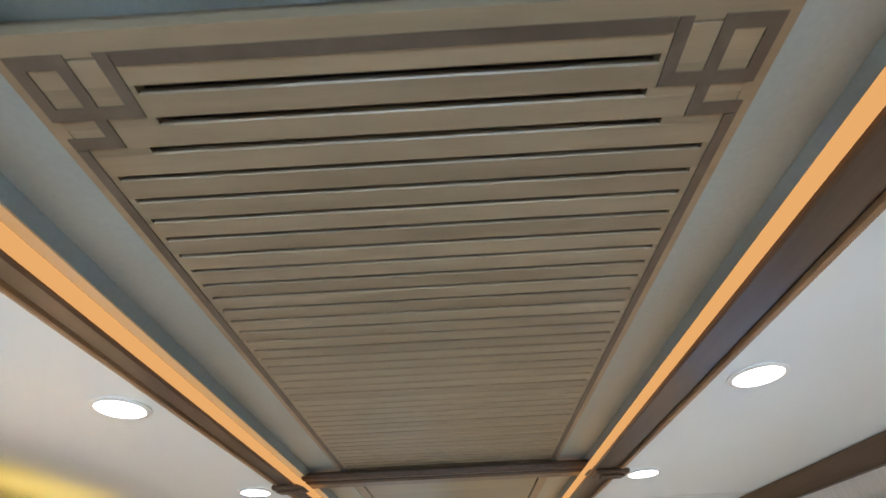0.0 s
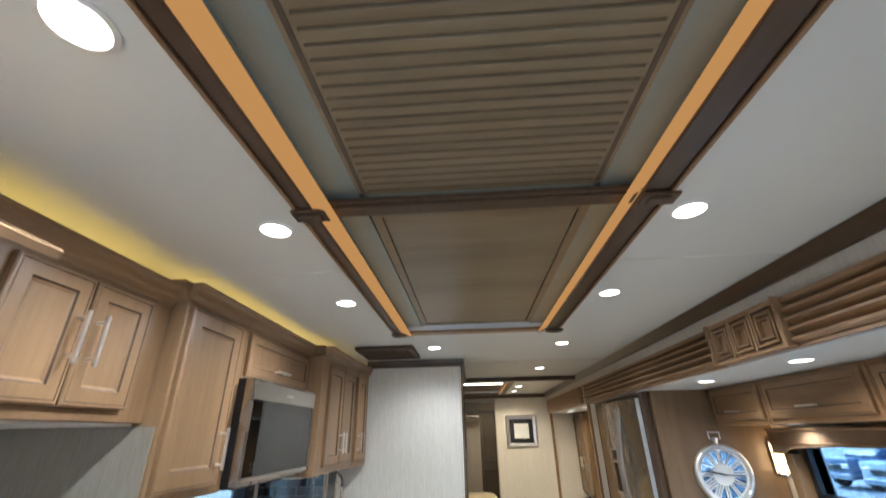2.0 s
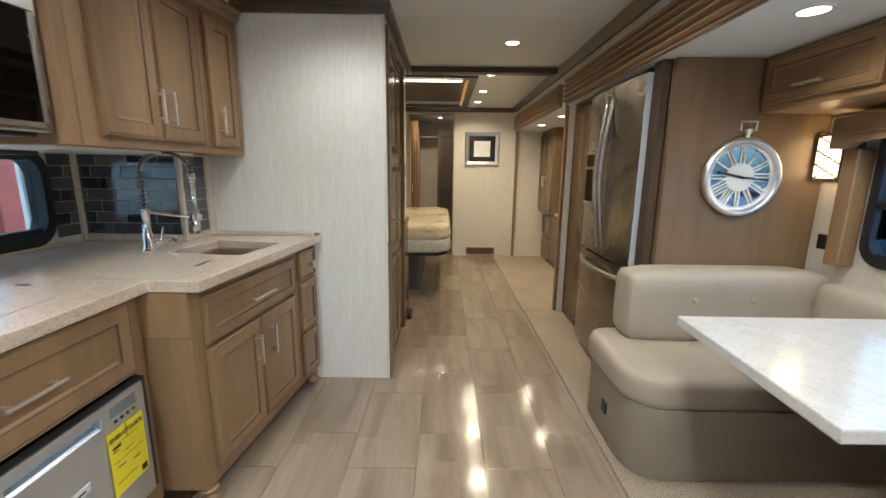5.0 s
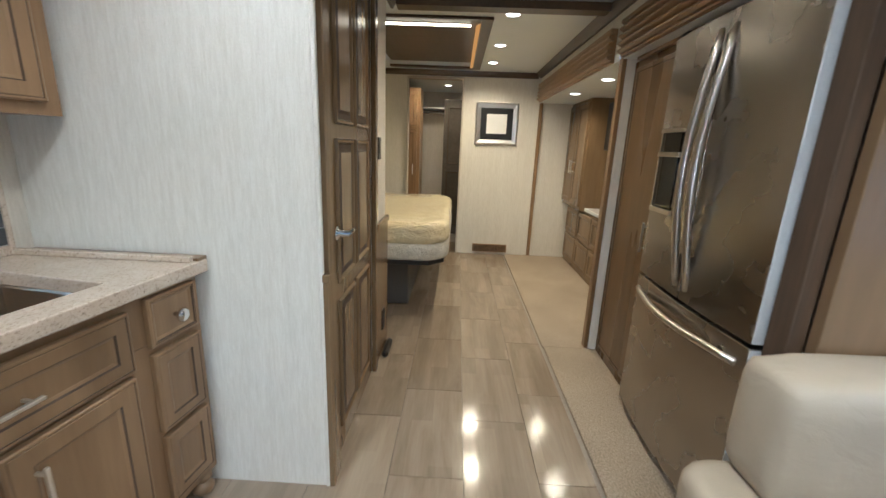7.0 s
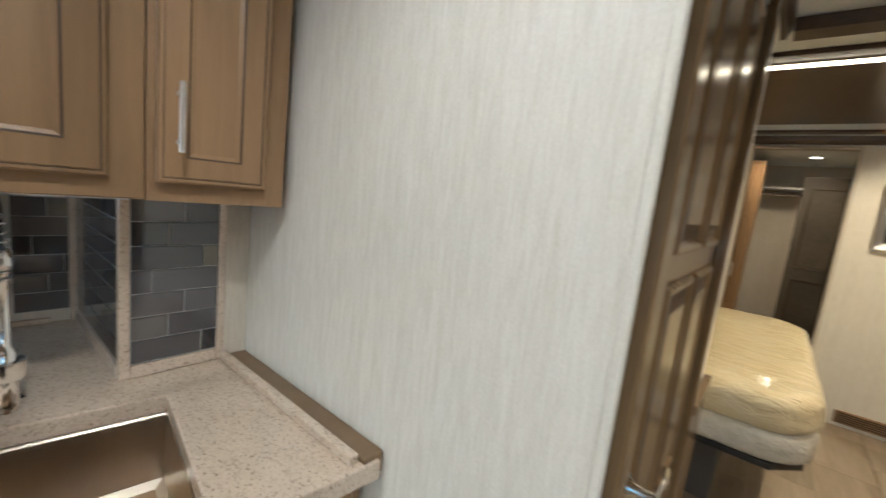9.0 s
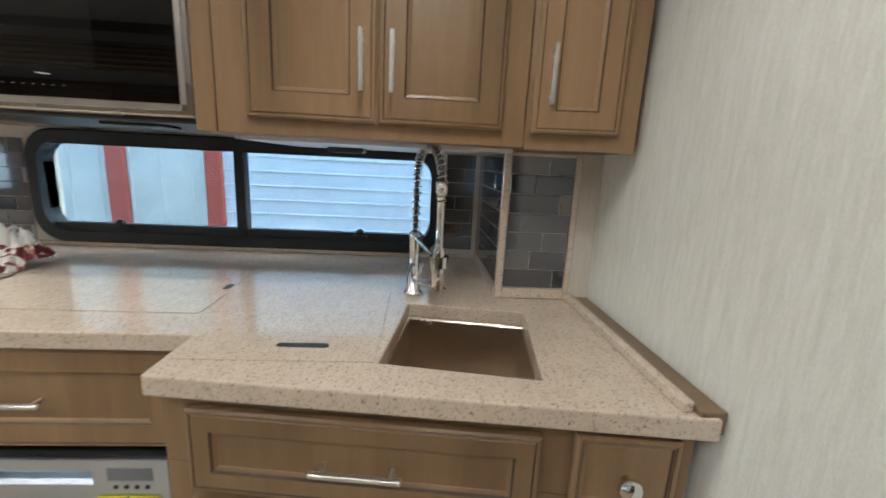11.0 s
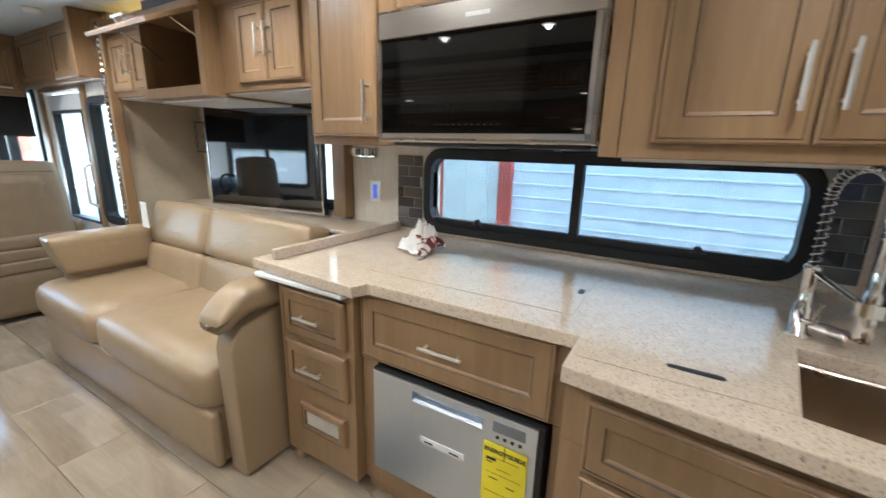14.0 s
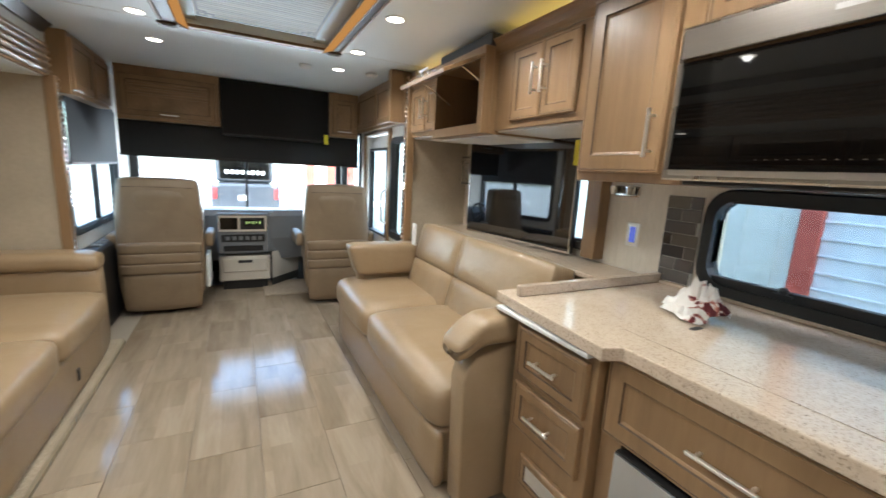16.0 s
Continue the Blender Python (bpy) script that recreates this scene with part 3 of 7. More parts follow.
structure("wall_cab_east", wall_with_holes("x", 1.40, 0.06, FRONT, -0.262, -0.5, CEIL, [(-1.75, -0.42, 0.80, 1.76)]), PAPER, "pale cab wall round the driver's window", "wall")
structure("wall_header", box((1.40, 1.45, -0.26, 8.12, 1.882, CEIL)), PAPER, "pale header above the slide-out", "wall")
structure("wall_front", wall_with_holes("y", FRONT, -0.06, -1.03, 1.46, -0.5, CEIL, [(-0.9, 1.32, 0.74, 1.85)]), PLASTIC, "dark front wall round the windscreen", "wall")
structure("floor_cab", box((-1.03, 1.46, FRONT, -1.62, -0.5, -0.44), (-0.30, 1.46, FRONT, -1.622, -0.436, -0.01)), GREYDASH, "grey cab footwell floor", "floor")

# crown mouldings and trims
CROWN = [(0, 0), (0.012, 0), (0.03, 0.018), (0.034, 0.04), (0.05, 0.058), (0.0, 0.058)]
FLATCROWN = [(0, 0), (0.016, 0), (0.02, 0.012), (0.03, 0.03), (0.034, 0.06), (0, 0.06)]


def trim(name, profile, p0, p1, side, mat=DARKWOOD, label="dark stained wooden crown moulding"):
    bm = bmesh.new()
    sweep(bm, profile, p0, p1, side)
    structure(name, bm, mat, label, "trim")


ZC = CEIL - 0.062
trim("trim_crown_bath", FLATCROWN, (-0.76, 4.408, ZC), (0.074, 4.408, ZC), (0, -1, 0))
trim("trim_crown_hall", FLATCROWN, (0.042, 4.41, ZC), (0.042, 5.79, ZC), (1, 0, 0))
trim("trim_crown_east", [(0, 0), (0.02, 0), (0.05, 0.03), (0.07, 0.05), (0, 0.05)], (1.398, -0.2, ZC + 0.01), (1.398, 8.1, ZC + 0.01), (-1, 0, 0))
trim("trim_crown_back", FLATCROWN, (-0.6, 8.118, ZC), (1.36, 8.118, ZC), (0, -1, 0))
trim("trim_crossbeam", [(0, 0), (0.1, 0), (0.1, 0.045), (0, 0.045)], (0.076, 5.86, CEIL - 0.047), (1.33, 5.86, CEIL - 0.047), (0, -1, 0))
structure("trim_corner_back", box((1.40, 1.44, 8.095, 8.118, 0.01, 1.83), bevel=0.004), MAPLE, "wooden corner trim on the bedroom wall", "trim")
structure("trim_post", box((1.40, 1.425, 5.662, 5.715, 0.01, 1.84), bevel=0.003), MAPLE, "wooden edge of the slide-out post", "trim")
structure("wall_post", box((1.427, 1.56, 5.662, 5.715, 0.0, 1.84)), PAPER, "pale slide-out post", "wall")
structure("trim_bath_corner", box((0.030, 0.046, 4.402, 4.416, 0.0, ZC), bevel=0.003), PAPER, "pale corner bead of the partition", "trim")

# carved fascia above the dinette slide-out
REEDS = [(0, 0)] + [(0.033 + 0.016 * math.sin(math.pi * (k % 4) / 3) if k % 4 != 3 else 0.010, 0.004 + 0.152 * k / 16) for k in range(17)] + [(0.04, 0.162), (0.04, 0.178), (0, 0.178)]


def fascia(name, y0, y1, z=1.845):
    bm = bmesh.new()
    sweep(bm, REEDS, (1.398, y0, z), (1.398, y1, z), (-1, 0, 0))
    add_box(bm, 1.375, 1.398, y0, y1, z - 0.012, z - 0.001)
    return structure(name, bm, MAPLE_H, "reeded maple fascia over the slide-out opening", "trim")


fascia("trim_fascia_front", -0.18, 2.432)
fascia("trim_fascia_dinette", 2.953, 5.64)
fascia("trim_fascia_bedroom", 5.80, 8.05)


def greek_block(y0, y1, z0, z1):
    """Carved meander plaque: three square spirals of thin raised bars between two scrolled end brackets."""
    t = thing("carved_plaque", "carved maple plaque with three raised square spirals on the fascia", "carving", (1.37, (y0 + y1) / 2, z0))
    part("ground", box((1.364, 1.397, y0, y1, z0, z1)), [MAPLE_H], t)
    x0, x1 = 1.340, 1.3635
    w = 0.010
    part("frame", box((x0, x1, y0, y1, z0, z0 + 0.014), (x0, x1, y0, y1, z1 - 0.014, z1), bevel=0.003), MAPLE_H, t)
    for e in (y0 - 0.004, y1 - 0.014):
        part("bracket", box((x0 - 0.012, x1, e, e + 0.018, z0 - 0.004, z0 + 0.062), (x0 - 0.007, x1, e + 0.001, e + 0.017, z0 + 0.0625, z1 - 0.0625), (x0 - 0.012, x1, e, e + 0.018, z1 - 0.062, z1 + 0.004), bevel=0.004), MAPLE_H, t, "scrolled end bracket")
    n = 3
    a0, pw = y0 + 0.016, (y1 - y0 - 0.032) / 3
    b, e = z0 + 0.014, z1 - 0.014
    for i in range(n):
        c, d = a0 + i * pw + 0.005, a0 + (i + 1) * pw - 0.005
        p = 0.0215
        bars = [(c, d, e - w, e), (d - w, d, b + 0.012, e - w), (c + p, d - w, b + 0.012, b + 0.012 + w), (c + p, c + p + w, b + 0.012 + w, e - p),
                (c + p + w, d - p, e - p - w, e - p), (d - p - w, d - p, b + 0.012 + p, e - p - w), (c + 2 * p, d - p - w, b + 0.012 + p, b + 0.012 + p + w), (c + 2 * p, c + 2 * p + w, b + 0.012 + p + w, e - 2 * p),
                (c + 2 * p + w, d - 2 * p, e - 2 * p - w, e - 2 * p), (c, c + w, b, e - w)]
        part("spiral", box(*[q for q in [(x0, x1, p0_, p1_, r0_, r1_) for p0_, p1_, r0_, r1_ in bars] if q[3] - q[2] > 0.004 and q[5] - q[4] > 0.004], bevel=0.002), MAPLE_H, t)
        if i < n - 1:
            part("divider", box((x0 - 0.004, x1, d + 0.001, d + 0.009, z0 + 0.014, z1 - 0.014), bevel=0.002), MAPLE_H, t)


greek_block(2.436, 2.949, 1.838, 2.03)

# ceiling recess: frame beams, glowing strips, louvred panels
def beam(name, boxes, mats=MAPLE_H, label="stained wooden beam framing the ceiling recess"):
    structure(name, box(*boxes, bevel=0.003), mats, label, "trim")


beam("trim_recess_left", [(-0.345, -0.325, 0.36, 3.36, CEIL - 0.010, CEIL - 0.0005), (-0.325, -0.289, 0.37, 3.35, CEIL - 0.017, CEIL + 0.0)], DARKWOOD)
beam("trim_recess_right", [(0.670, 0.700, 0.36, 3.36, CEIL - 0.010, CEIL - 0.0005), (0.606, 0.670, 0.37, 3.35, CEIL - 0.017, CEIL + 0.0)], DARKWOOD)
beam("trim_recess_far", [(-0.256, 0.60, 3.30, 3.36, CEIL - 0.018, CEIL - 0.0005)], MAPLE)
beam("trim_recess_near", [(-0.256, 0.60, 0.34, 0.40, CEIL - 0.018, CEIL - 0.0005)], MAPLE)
for nm, bx in (("trim_gold_left", (-0.339, -0.330, 0.36, 3.36, CEIL - 0.021, CEIL - 0.0105)), ("trim_gold_right", (0.678, 0.688, 0.36, 3.36, CEIL - 0.021, CEIL - 0.0105))):
    structure(nm, box(bx, bevel=0.002), MAPLE, "thin pale edge bead of the recess beam", "trim")


def recess_strip(inner, outer, y0, y1, mat=STRIPGLOW):
    """A tilted light strip; inner and outer are the (x, z) of its lower face's two edges."""
    (xa, za), (xb, zb) = inner, outer
    t = thing("led_strip", "warm amber LED strip along the ceiling recess", "light", ((xa + xb) / 2, (y0 + y1) / 2, CEIL), "recess light strips")

    def slab(a, b, lift, thick):
        bm = bmesh.new()
        ring = [(xa, za + lift), (xb, zb + lift), (xb, zb + lift + thick), (xa, za + lift + thick)]
        lo, hi = [[bm.verts.new((x, y, z)) for x, z in ring] for y in (a, b)]
        bm.faces.new(lo)
        bm.faces.new(hi)
        for k in range(4):
            bm.faces.new((lo[k], lo[(k + 1) % 4], hi[(k + 1) % 4], hi[k]))
        return bm

    part("diffuser", slab(y0, y1, 0, 0.003), mat, t, "glowing amber diffuser")
    part("end_stop", slab(y0 - 0.012, y0 - 0.001, -0.003, 0.012), MAPLE, t)
    part("end_stop", slab(y1 + 0.001, y1 + 0.012, -0.003, 0.012), MAPLE, t)


recess_strip((-0.218, CEIL - 0.040), (-0.288, CEIL - 0.012), 0.42, 3.28)
recess_strip((0.547, CEIL - 0.040), (0.605, CEIL - 0.010), 0.42, 3.28)


def corner_block(x, y):
    t = thing("corner_block", "stained wooden corner block of the ceiling recess", "moulding", (x, y, CEIL), "recess corner blocks")
    part("block", box((x - 0.050, x + 0.050, y - 0.030, y + 0.030, CEIL - 0.030, CEIL - 0.0175), bevel=0.004), DARKWOOD, t)
    part("cap", box((x - 0.034, x + 0.034, y - 0.018, y + 0.018, CEIL - 0.036, CEIL - 0.0305), bevel=0.003), DARKWOOD, t)


for x in (-0.298, 0.655):
    for y in (0.385, 1.775, 3.315):
        corner_block(x, y)
structure("trim_recess_crossbar", box((-0.25, 0.595, 1.75, 1.80, CEIL - 0.022, CEIL + 0.012), (-0.26, 0.605, 1.737, 1.75, CEIL - 0.014, CEIL + 0.004), bevel=0.004), DARKWOOD, "dark wooden bar across the ceiling recess", "trim")


def louvre_panel(x0, x1, y0, y1, slots=True):
    """Wooden return-air panel with long slots and inlaid meander corners."""
    z0, z1 = CEIL + 0.016, CEIL + 0.0502
    t = thing("ceiling_panel", "taupe wooden ceiling panel with long slots and grey inlaid corners" if slots else "plain taupe wooden ceiling panel in a narrow border", "ceiling panel", ((x0 + x1) / 2, (y0 + y1) / 2, z0))
    b = 0.016 if slots else 0.03
    part("frame", box((x0, x0 + b, y0, y1, z0, z1), (x1 - b, x1, y0, y1, z0, z1), (x0 + b, x1 - b, y0, y0 + 0.02, z0, z1), (x0 + b, x1 - b, y1 - b, y1, z0, z1)), LOUVRE, t)
    part("backing", box((x0 + b, x1 - b, y0 + 0.02, y1 - b, z1 - 0.008, z1)), PLASTIC, t, "dark backing behind the slots")
    a0, a1 = y0 + 0.022, y1 - b
    zi0, zi1 = z0 - 0.0012, z0 + 0.001
    if not slots:
        part("infill", box((x0 + b + 0.004, x1 - b - 0.004, a0, a1, z0 + 0.003, z0 + 0.012)), LOUVRE, t)
        return
    n = int((a1 - a0) / 0.030)
    p = (a1 - a0) / n
    for i in range(n):
        inset = 0.012 if i > 2 else (0.086, 0.088, 0.064)[i]
        g = 0.0052 if i > 2 else 0.0066
        ya, yb, yc = a0 + i * p, a0 + (i + 1) * p - g, a0 + (i + 1) * p
        part("slat", box((x0 + b, x1 - b, ya - (0.0 if i else 0.001), yb, z0, z0 + 0.012), bevel=0.0012), LOUVRE, t)
        for xa, xb in ((x0 + b, x0 + b + inset), (x1 - b - inset, x1 - b)):
            part("slot_end", box((xa, xb, yb - 0.001, yc + 0.001, z0 + 0.0002, z0 + 0.012)), LOUVRE, t)
    part("inlay", box((x0 + 0.098, x1 - 0.098, y0 + 0.016, y0 + 0.028, zi0, zi1)), INLAY, t, "grey inlaid line")
    # corner meanders: a square ring whose sides run on into the border lines
    for sx in (0, 1):
        def seg(p_, q, r, v):
            a, c = sorted((x0 + p_, x0 + q)) if sx == 0 else sorted((x1 - p_, x1 - q))
            return (a, c, y0 + r, y0 + v, zi0, zi1)
        bars = [seg(0.010, 0.060, 0.016, 0.028), seg(0.010, 0.022, 0.028, 0.062), seg(0.048, 0.060, 0.028, 0.062), seg(0.010, 0.097, 0.062, 0.074),
                seg(0.085, 0.097, 0.016, 0.062), seg(0.048, 0.060, 0.074, 0.092), seg(0.010, 0.060, 0.092, 0.104)]
        part("corner_inlay", box(*bars), INLAY, t, "grey inlaid meander")
        part("inlay", box(seg(0.010, 0.021, 0.105, y1 - y0 - 0.01)), INLAY, t, "grey inlaid line")


louvre_panel(-0.157, 0.503, 0.525, 1.745, True)
louvre_panel(-0.150, 0.505, 1.86, 3.24, False)

for nm, bx in (("ceiling_recess_left", (TX0 + 0.001, -0.158, TY0 + 0.001, TY1 - 0.001, CEIL + 0.022, CEIL + 0.05)), ("ceiling_recess_right", (0.506, TX1 - 0.001, TY0 + 0.001, TY1 - 0.001, CEIL + 0.022, CEIL + 0.05))):
    structure(nm, box(bx), RECESSGREY, "blue-grey vinyl border of the ceiling recess", "ceiling")
for nm, xa in (("ceiling_recess_edge_left", TX0 + 0.0004), ("ceiling_recess_edge_right", TX1 - 0.0034)):
    structure(nm, box((xa, xa + 0.003, TY0 + 0.001, TY1 - 0.001, CEIL - 0.002, CEIL + 0.0215)), RECESSGREY, "blue-grey vinyl edge of the ceiling recess", "ceiling")
structure("ceiling_recess", box((TX0 + 0.001, TX1 - 0.001, TY0 + 0.001, TY1 - 0.001, CEIL + 0.0505, CEIL + 0.0518)), RECESSGREY, "blue-grey vinyl lining of the ceiling recess", "ceiling")

# bedroom recess
beam("trim_bed_recess", [(0.60, 0.68, 6.10, 7.92, CEIL - 0.02, CEIL - 0.0005), (-0.30, 0.60, 6.10, 6.18, CEIL - 0.02, CEIL - 0.0005), (-0.30, 0.60, 7.84, 7.92, CEIL - 0.02, CEIL - 0.0005)], DARKWOOD)
structure("trim_bed_recess_panel", box((-0.28, 0.58, 6.22, 7.8, CEIL + 0.03, CEIL + 0.051)), DARKWOOD, "dark wooden panel in the bedroom ceiling recess", "ceiling panel")
recess_strip((0.565, CEIL - 0.03), (0.599, CEIL - 0.012), 6.2, 7.82)
t = thing("led_strip", "bright warm LED strip in the bedroom ceiling recess", "light", (0.15, 6.19, CEIL + 0.02), "recess light strips")
part("diffuser", box((-0.29, 0.53, 6.215, 6.245, CEIL - 0.03, CEIL - 0.022)), BRIGHTSTRIP, t, "glowing diffuser")


# ---- downlights ----
def downlight(x, y, z, power=19.0, r=0.045, tone=(1.0, 0.94, 0.86)):
    t = thing("downlight", "round white recessed LED downlight, lit", "ceiling light", (x, y, z), "downlights")
    part("rim", lathe([(r, -0.001), (r + 0.009, -0.001), (r + 0.010, -0.004), (r, -0.006)], (x, y, z), 24, ring=True), WHITEPAINT, t, "white rim")
    part("lens", lathe([(0.001, -0.0045), (r - 0.0005, -0.0045), (r - 0.0005, -0.001), (0.001, -0.001)], (x, y, z), 24), LAMPGLOW, t, "glowing lens")
    if power:
        d = bpy.data.lights.new("downlight_lamp", "SPOT")
        d.energy, d.spot_size, d.spot_blend, d.shadow_soft_size, d.color = power, *((radians(158), 0.7) if y < 4.5 and z > 2 else (radians(152), 0.75)), 0.022, tone
        lamp = new("downlight_lamp", d)
        lamp.location = (x, y, z - 0.012)


for x, y in ((-0.45, 1.19), (0.795, 1.19), (-0.455, 1.89), (0.795, 1.89), (-0.457, 2.67), (0.795, 2.66), (-0.13, 3.86), (0.806, 3.83),
             (0.792, -0.145), (-0.445, -0.145), (0.794, 0.45), (-0.447, 0.45)):
    downlight(x, y, CEIL, 6.5 if y < 0 else 18.0 if y < 3 else 13.0)
WARM = (1.0, 0.76, 0.48)
downlight(0.83, 5.08, CEIL, 10.0, tone=WARM)
for x, y in ((0.795, 6.03), (0.796, 6.86), (0.796, 7.59)):
    downlight(x, y, CEIL, 21.0, tone=WARM)
for x, y in ((1.595, 2.75), (1.60, 3.56), (1.6, 1.0)):
    downlight(x, y, 1.83, 6.0 if y > 2 else 2.0, tone=(1.0, 0.84, 0.64))
downlight(1.55, 7.18, 1.83, 9.0, tone=WARM)
downlight(1.56, 6.35, 1.83, 7.0, tone=WARM)
for x, y in ((0.0, 8.75), (0.34, 8.75), (0.3, 9.3)):
    downlight(x, y, CEIL, 9.0, tone=WARM)


# ---- kitchen along the west slide-out ----
def window_unit(name, m, w, h, r, label, mulls=(), thick=0.035, latches=(), rail=0.06, glazing=None):
    """Black framed slider with glass panes, set in a wall; local x across, y into the room."""
    ob = structure(name, rounded_frame(m, w, h, r, 0.045, -0.05, thick), RUBBER, label, "window", True)
    for f in ob.data.polygons:
        f.use_smooth = False
    cuts = [0.045] + list(mulls) + [w - 0.045]
    for a in mulls:
        bm = box((a - 0.02, a + 0.02, -0.03, thick - 0.008, 0.04, h - 0.04), bevel=0.003)
        bmesh.ops.transform(bm, matrix=m, verts=bm.verts[:])
        part("mullion", bm, RUBBER, ob)
    for a, b in zip(cuts, cuts[1:]):
        bm = box((a, b, -0.022, -0.018, 0.04, h - 0.04))
        bmesh.ops.transform(bm, matrix=m, verts=bm.verts[:])
        g = part("pane", bm, glazing or GLASS, ob, "clear glass pane")
        g.visible_shadow = False
        bm = box((a + 0.004, b - 0.004, -0.016, thick - 0.012, 0.044, rail), (a + 0.004, b - 0.004, -0.016, thick - 0.012, h - 0.056, h - 0.044), bevel=0.002)
        bmesh.ops.transform(bm, matrix=m, verts=bm.verts[:])
        part("sash", bm, RUBBER, ob)
    for a in latches:
        bm = lathe([(0.001, 0), (0.016, 0), (0.016, 0.012), (0.006, 0.02), (0.001, 0.02)], (0, 0, 0), 12, "y")
        add_box(bm, -0.03, 0.03, 0.0, 0.012, -0.022, -0.012)
        bmesh.ops.transform(bm, matrix=m @ Matrix.Translation((a, thick - 0.008, rail + 0.004)), verts=bm.verts[:])
        part("latch", bm, PLASTIC, ob, "black turning latch")
    return ob


window_unit("window_1", facing("+x", XL, 2.355, 0.925), 1.615, 0.44, 0.11, "wide black-framed sliding window over the counter", (0.80,), 0.03, (0.33, 1.28), 0.078, GREYGLASS)

# countertop with the sink cut out
S1, S2, S3, S4 = (-0.876, 3.859), (-0.823, 4.178), (-0.466, 4.124), (-0.522, 3.807)   # sink corners, turned with the angled front
cbm = bmesh.new()


def edge_x(y):
    return -0.461 + (y - 3.388) * (0.118 / 1.007)


tops = [[(XL + 0.004, 2.085), (-0.605, 2.085), (-0.573, 2.66), (-0.633, 2.68), (XL + 0.004, 2.68)],
        [(XL + 0.004, 2.68), (-0.633, 2.68), (-0.633, 3.388), (XL + 0.004, 3.388)],
        [(XL + 0.004, 3.388), (-0.633, 3.388), (-0.461, 3.388), (edge_x(S4[1]), S4[1]), S4, S1, (XL + 0.004, S1[1])],
        [(XL + 0.004, S1[1]), S1, S2, (XL + 0.004, S2[1])],
        [S4, (edge_x(S4[1]), S4[1]), (edge_x(S3[1]), S3[1]), S3],
        [(XL + 0.004, S2[1]), S2, S3, (edge_x(S3[1]), S3[1]), (edge_x(4.395), 4.395), (XL + 0.004, 4.395)]]
for poly in tops:
    cbm.faces.new([cbm.verts.new((x, y, 0.91)) for x, y in poly])
bmesh.ops.remove_doubles(cbm, verts=cbm.verts[:], dist=0.0005)
ext = bmesh.ops.extrude_face_region(cbm, geom=cbm.faces[:])
bmesh.ops.translate(cbm, verts=[v for v in ext["geom"] if isinstance(v, bmesh.types.BMVert)], vec=(0, 0, -0.042))
bmesh.ops.recalc_face_normals(cbm, faces=cbm.faces[:])
sharp = [e for e in cbm.edges if len(e.link_faces) == 2 and e.calc_face_angle(0) > 1.2]
bmesh.ops.bevel(cbm, geom=sharp, offset=0.004, segments=2, profile=0.5, affect="EDGES")
worktop = thing("worktop", "tan and cream speckled quartz worktop with eased edges", "countertop", (-0.9, 3.2, 0.868))
part("slab", cbm, QUARTZ, worktop)
part("upstand", box((-1.47, -0.635, 2.172, 2.197, 0.9105, 0.955), bevel=0.003), QUARTZ, worktop, "low quartz upstand")
part("upstand", box((-0.955, -0.365, 4.336, 4.356, 0.9105, 0.93), bevel=0.002), QUARTZ, worktop, "low quartz upstand")
part("upstand", box((-1.472, -1.455, 2.16, 4.06, 0.9105, 0.925), bevel=0.002), QUARTZ, worktop, "low quartz upstand")
part("filler_strip", box((-0.95, -0.352, 4.36, 4.408, 0.875, 0.919), bevel=0.002), PANELWOOD, worktop, "brown filler against the partition")


def cover(y0, y1, x0, x1, hole):
    """Flush cover board of the worktop, with a finger slot."""
    t = thing("worktop_cover", "flush speckled quartz cover board with a finger slot", "cutting board", ((x0 + x1) / 2, (y0 + y1) / 2, 0.9105))
    part("board", box((x0, x1, y0, y1, 0.9107, 0.9125), bevel=0.0008), QUARTZ, t)
    for hx, hy, lx, ly in hole:
        bm = lathe([(0.001, 0), (0.011, 0), (0.011, 0.0006), (0.001, 0.0006)], (0, 0, 0), 12)
        for v in bm.verts:
            if lx > ly:
                v.co.x += math.copysign((lx - 0.022) / 2, v.co.x)
            else:
                v.co.y += math.copysign((ly - 0.022) / 2, v.co.y)
        bmesh.ops.translate(bm, verts=bm.verts[:], vec=(hx, hy, 0.9126))
        part("slot", bm, PLASTIC, t, "dark finger slot")


cover(2.58, 3.338, -1.20, -0.755, [(-0.995, 2.66, 0.06, 0.022), (-0.972, 3.315, 0.05, 0.024)])
cover(3.40, 3.80, -0.99, -0.52, [(-0.588, 3.64, 0.022, 0.11)])

# undermount sink
sink = thing("sink", "square brushed stainless steel undermount sink", "sink", (-0.67, 4.0, 0.70))
sb = bmesh.new()
su, sv = (Vector(S4) - Vector(S1)).normalized(), (Vector(S2) - Vector(S1)).normalized()
so = Vector(S1) - (su + sv) * 0.012
ring_loft(sb, (Vector(S4) - Vector(S1)).length + 0.024, (Vector(S2) - Vector(S1)).length + 0.024, [(0.0, 0.167), (0.010, 0.167), (0.013, 0.162), (0.018, 0.012), (0.035, 0.0), (0.12, -0.004)], Matrix(((su.x, 0, sv.x, so.x), (su.y, 0, sv.y, so.y), (0, 1, 0, 0.70), (0, 0, 0, 1))))
for f in [f for f in sb.faces if all(abs(v.co.z - 0.867) < 1e-4 for v in f.verts) and len(f.verts) == 4 and f.calc_area() > 0.05]:
    sb.faces.remove(f)
part("basin", sb, SINKSTEEL, sink)
part("drain", lathe([(0.001, 0.699), (0.04, 0.699), (0.044, 0.703), (0.03, 0.702), (0.001, 0.6995)], (-0.67, 4.0, 0), 20), CHROME, sink, "chrome drain")

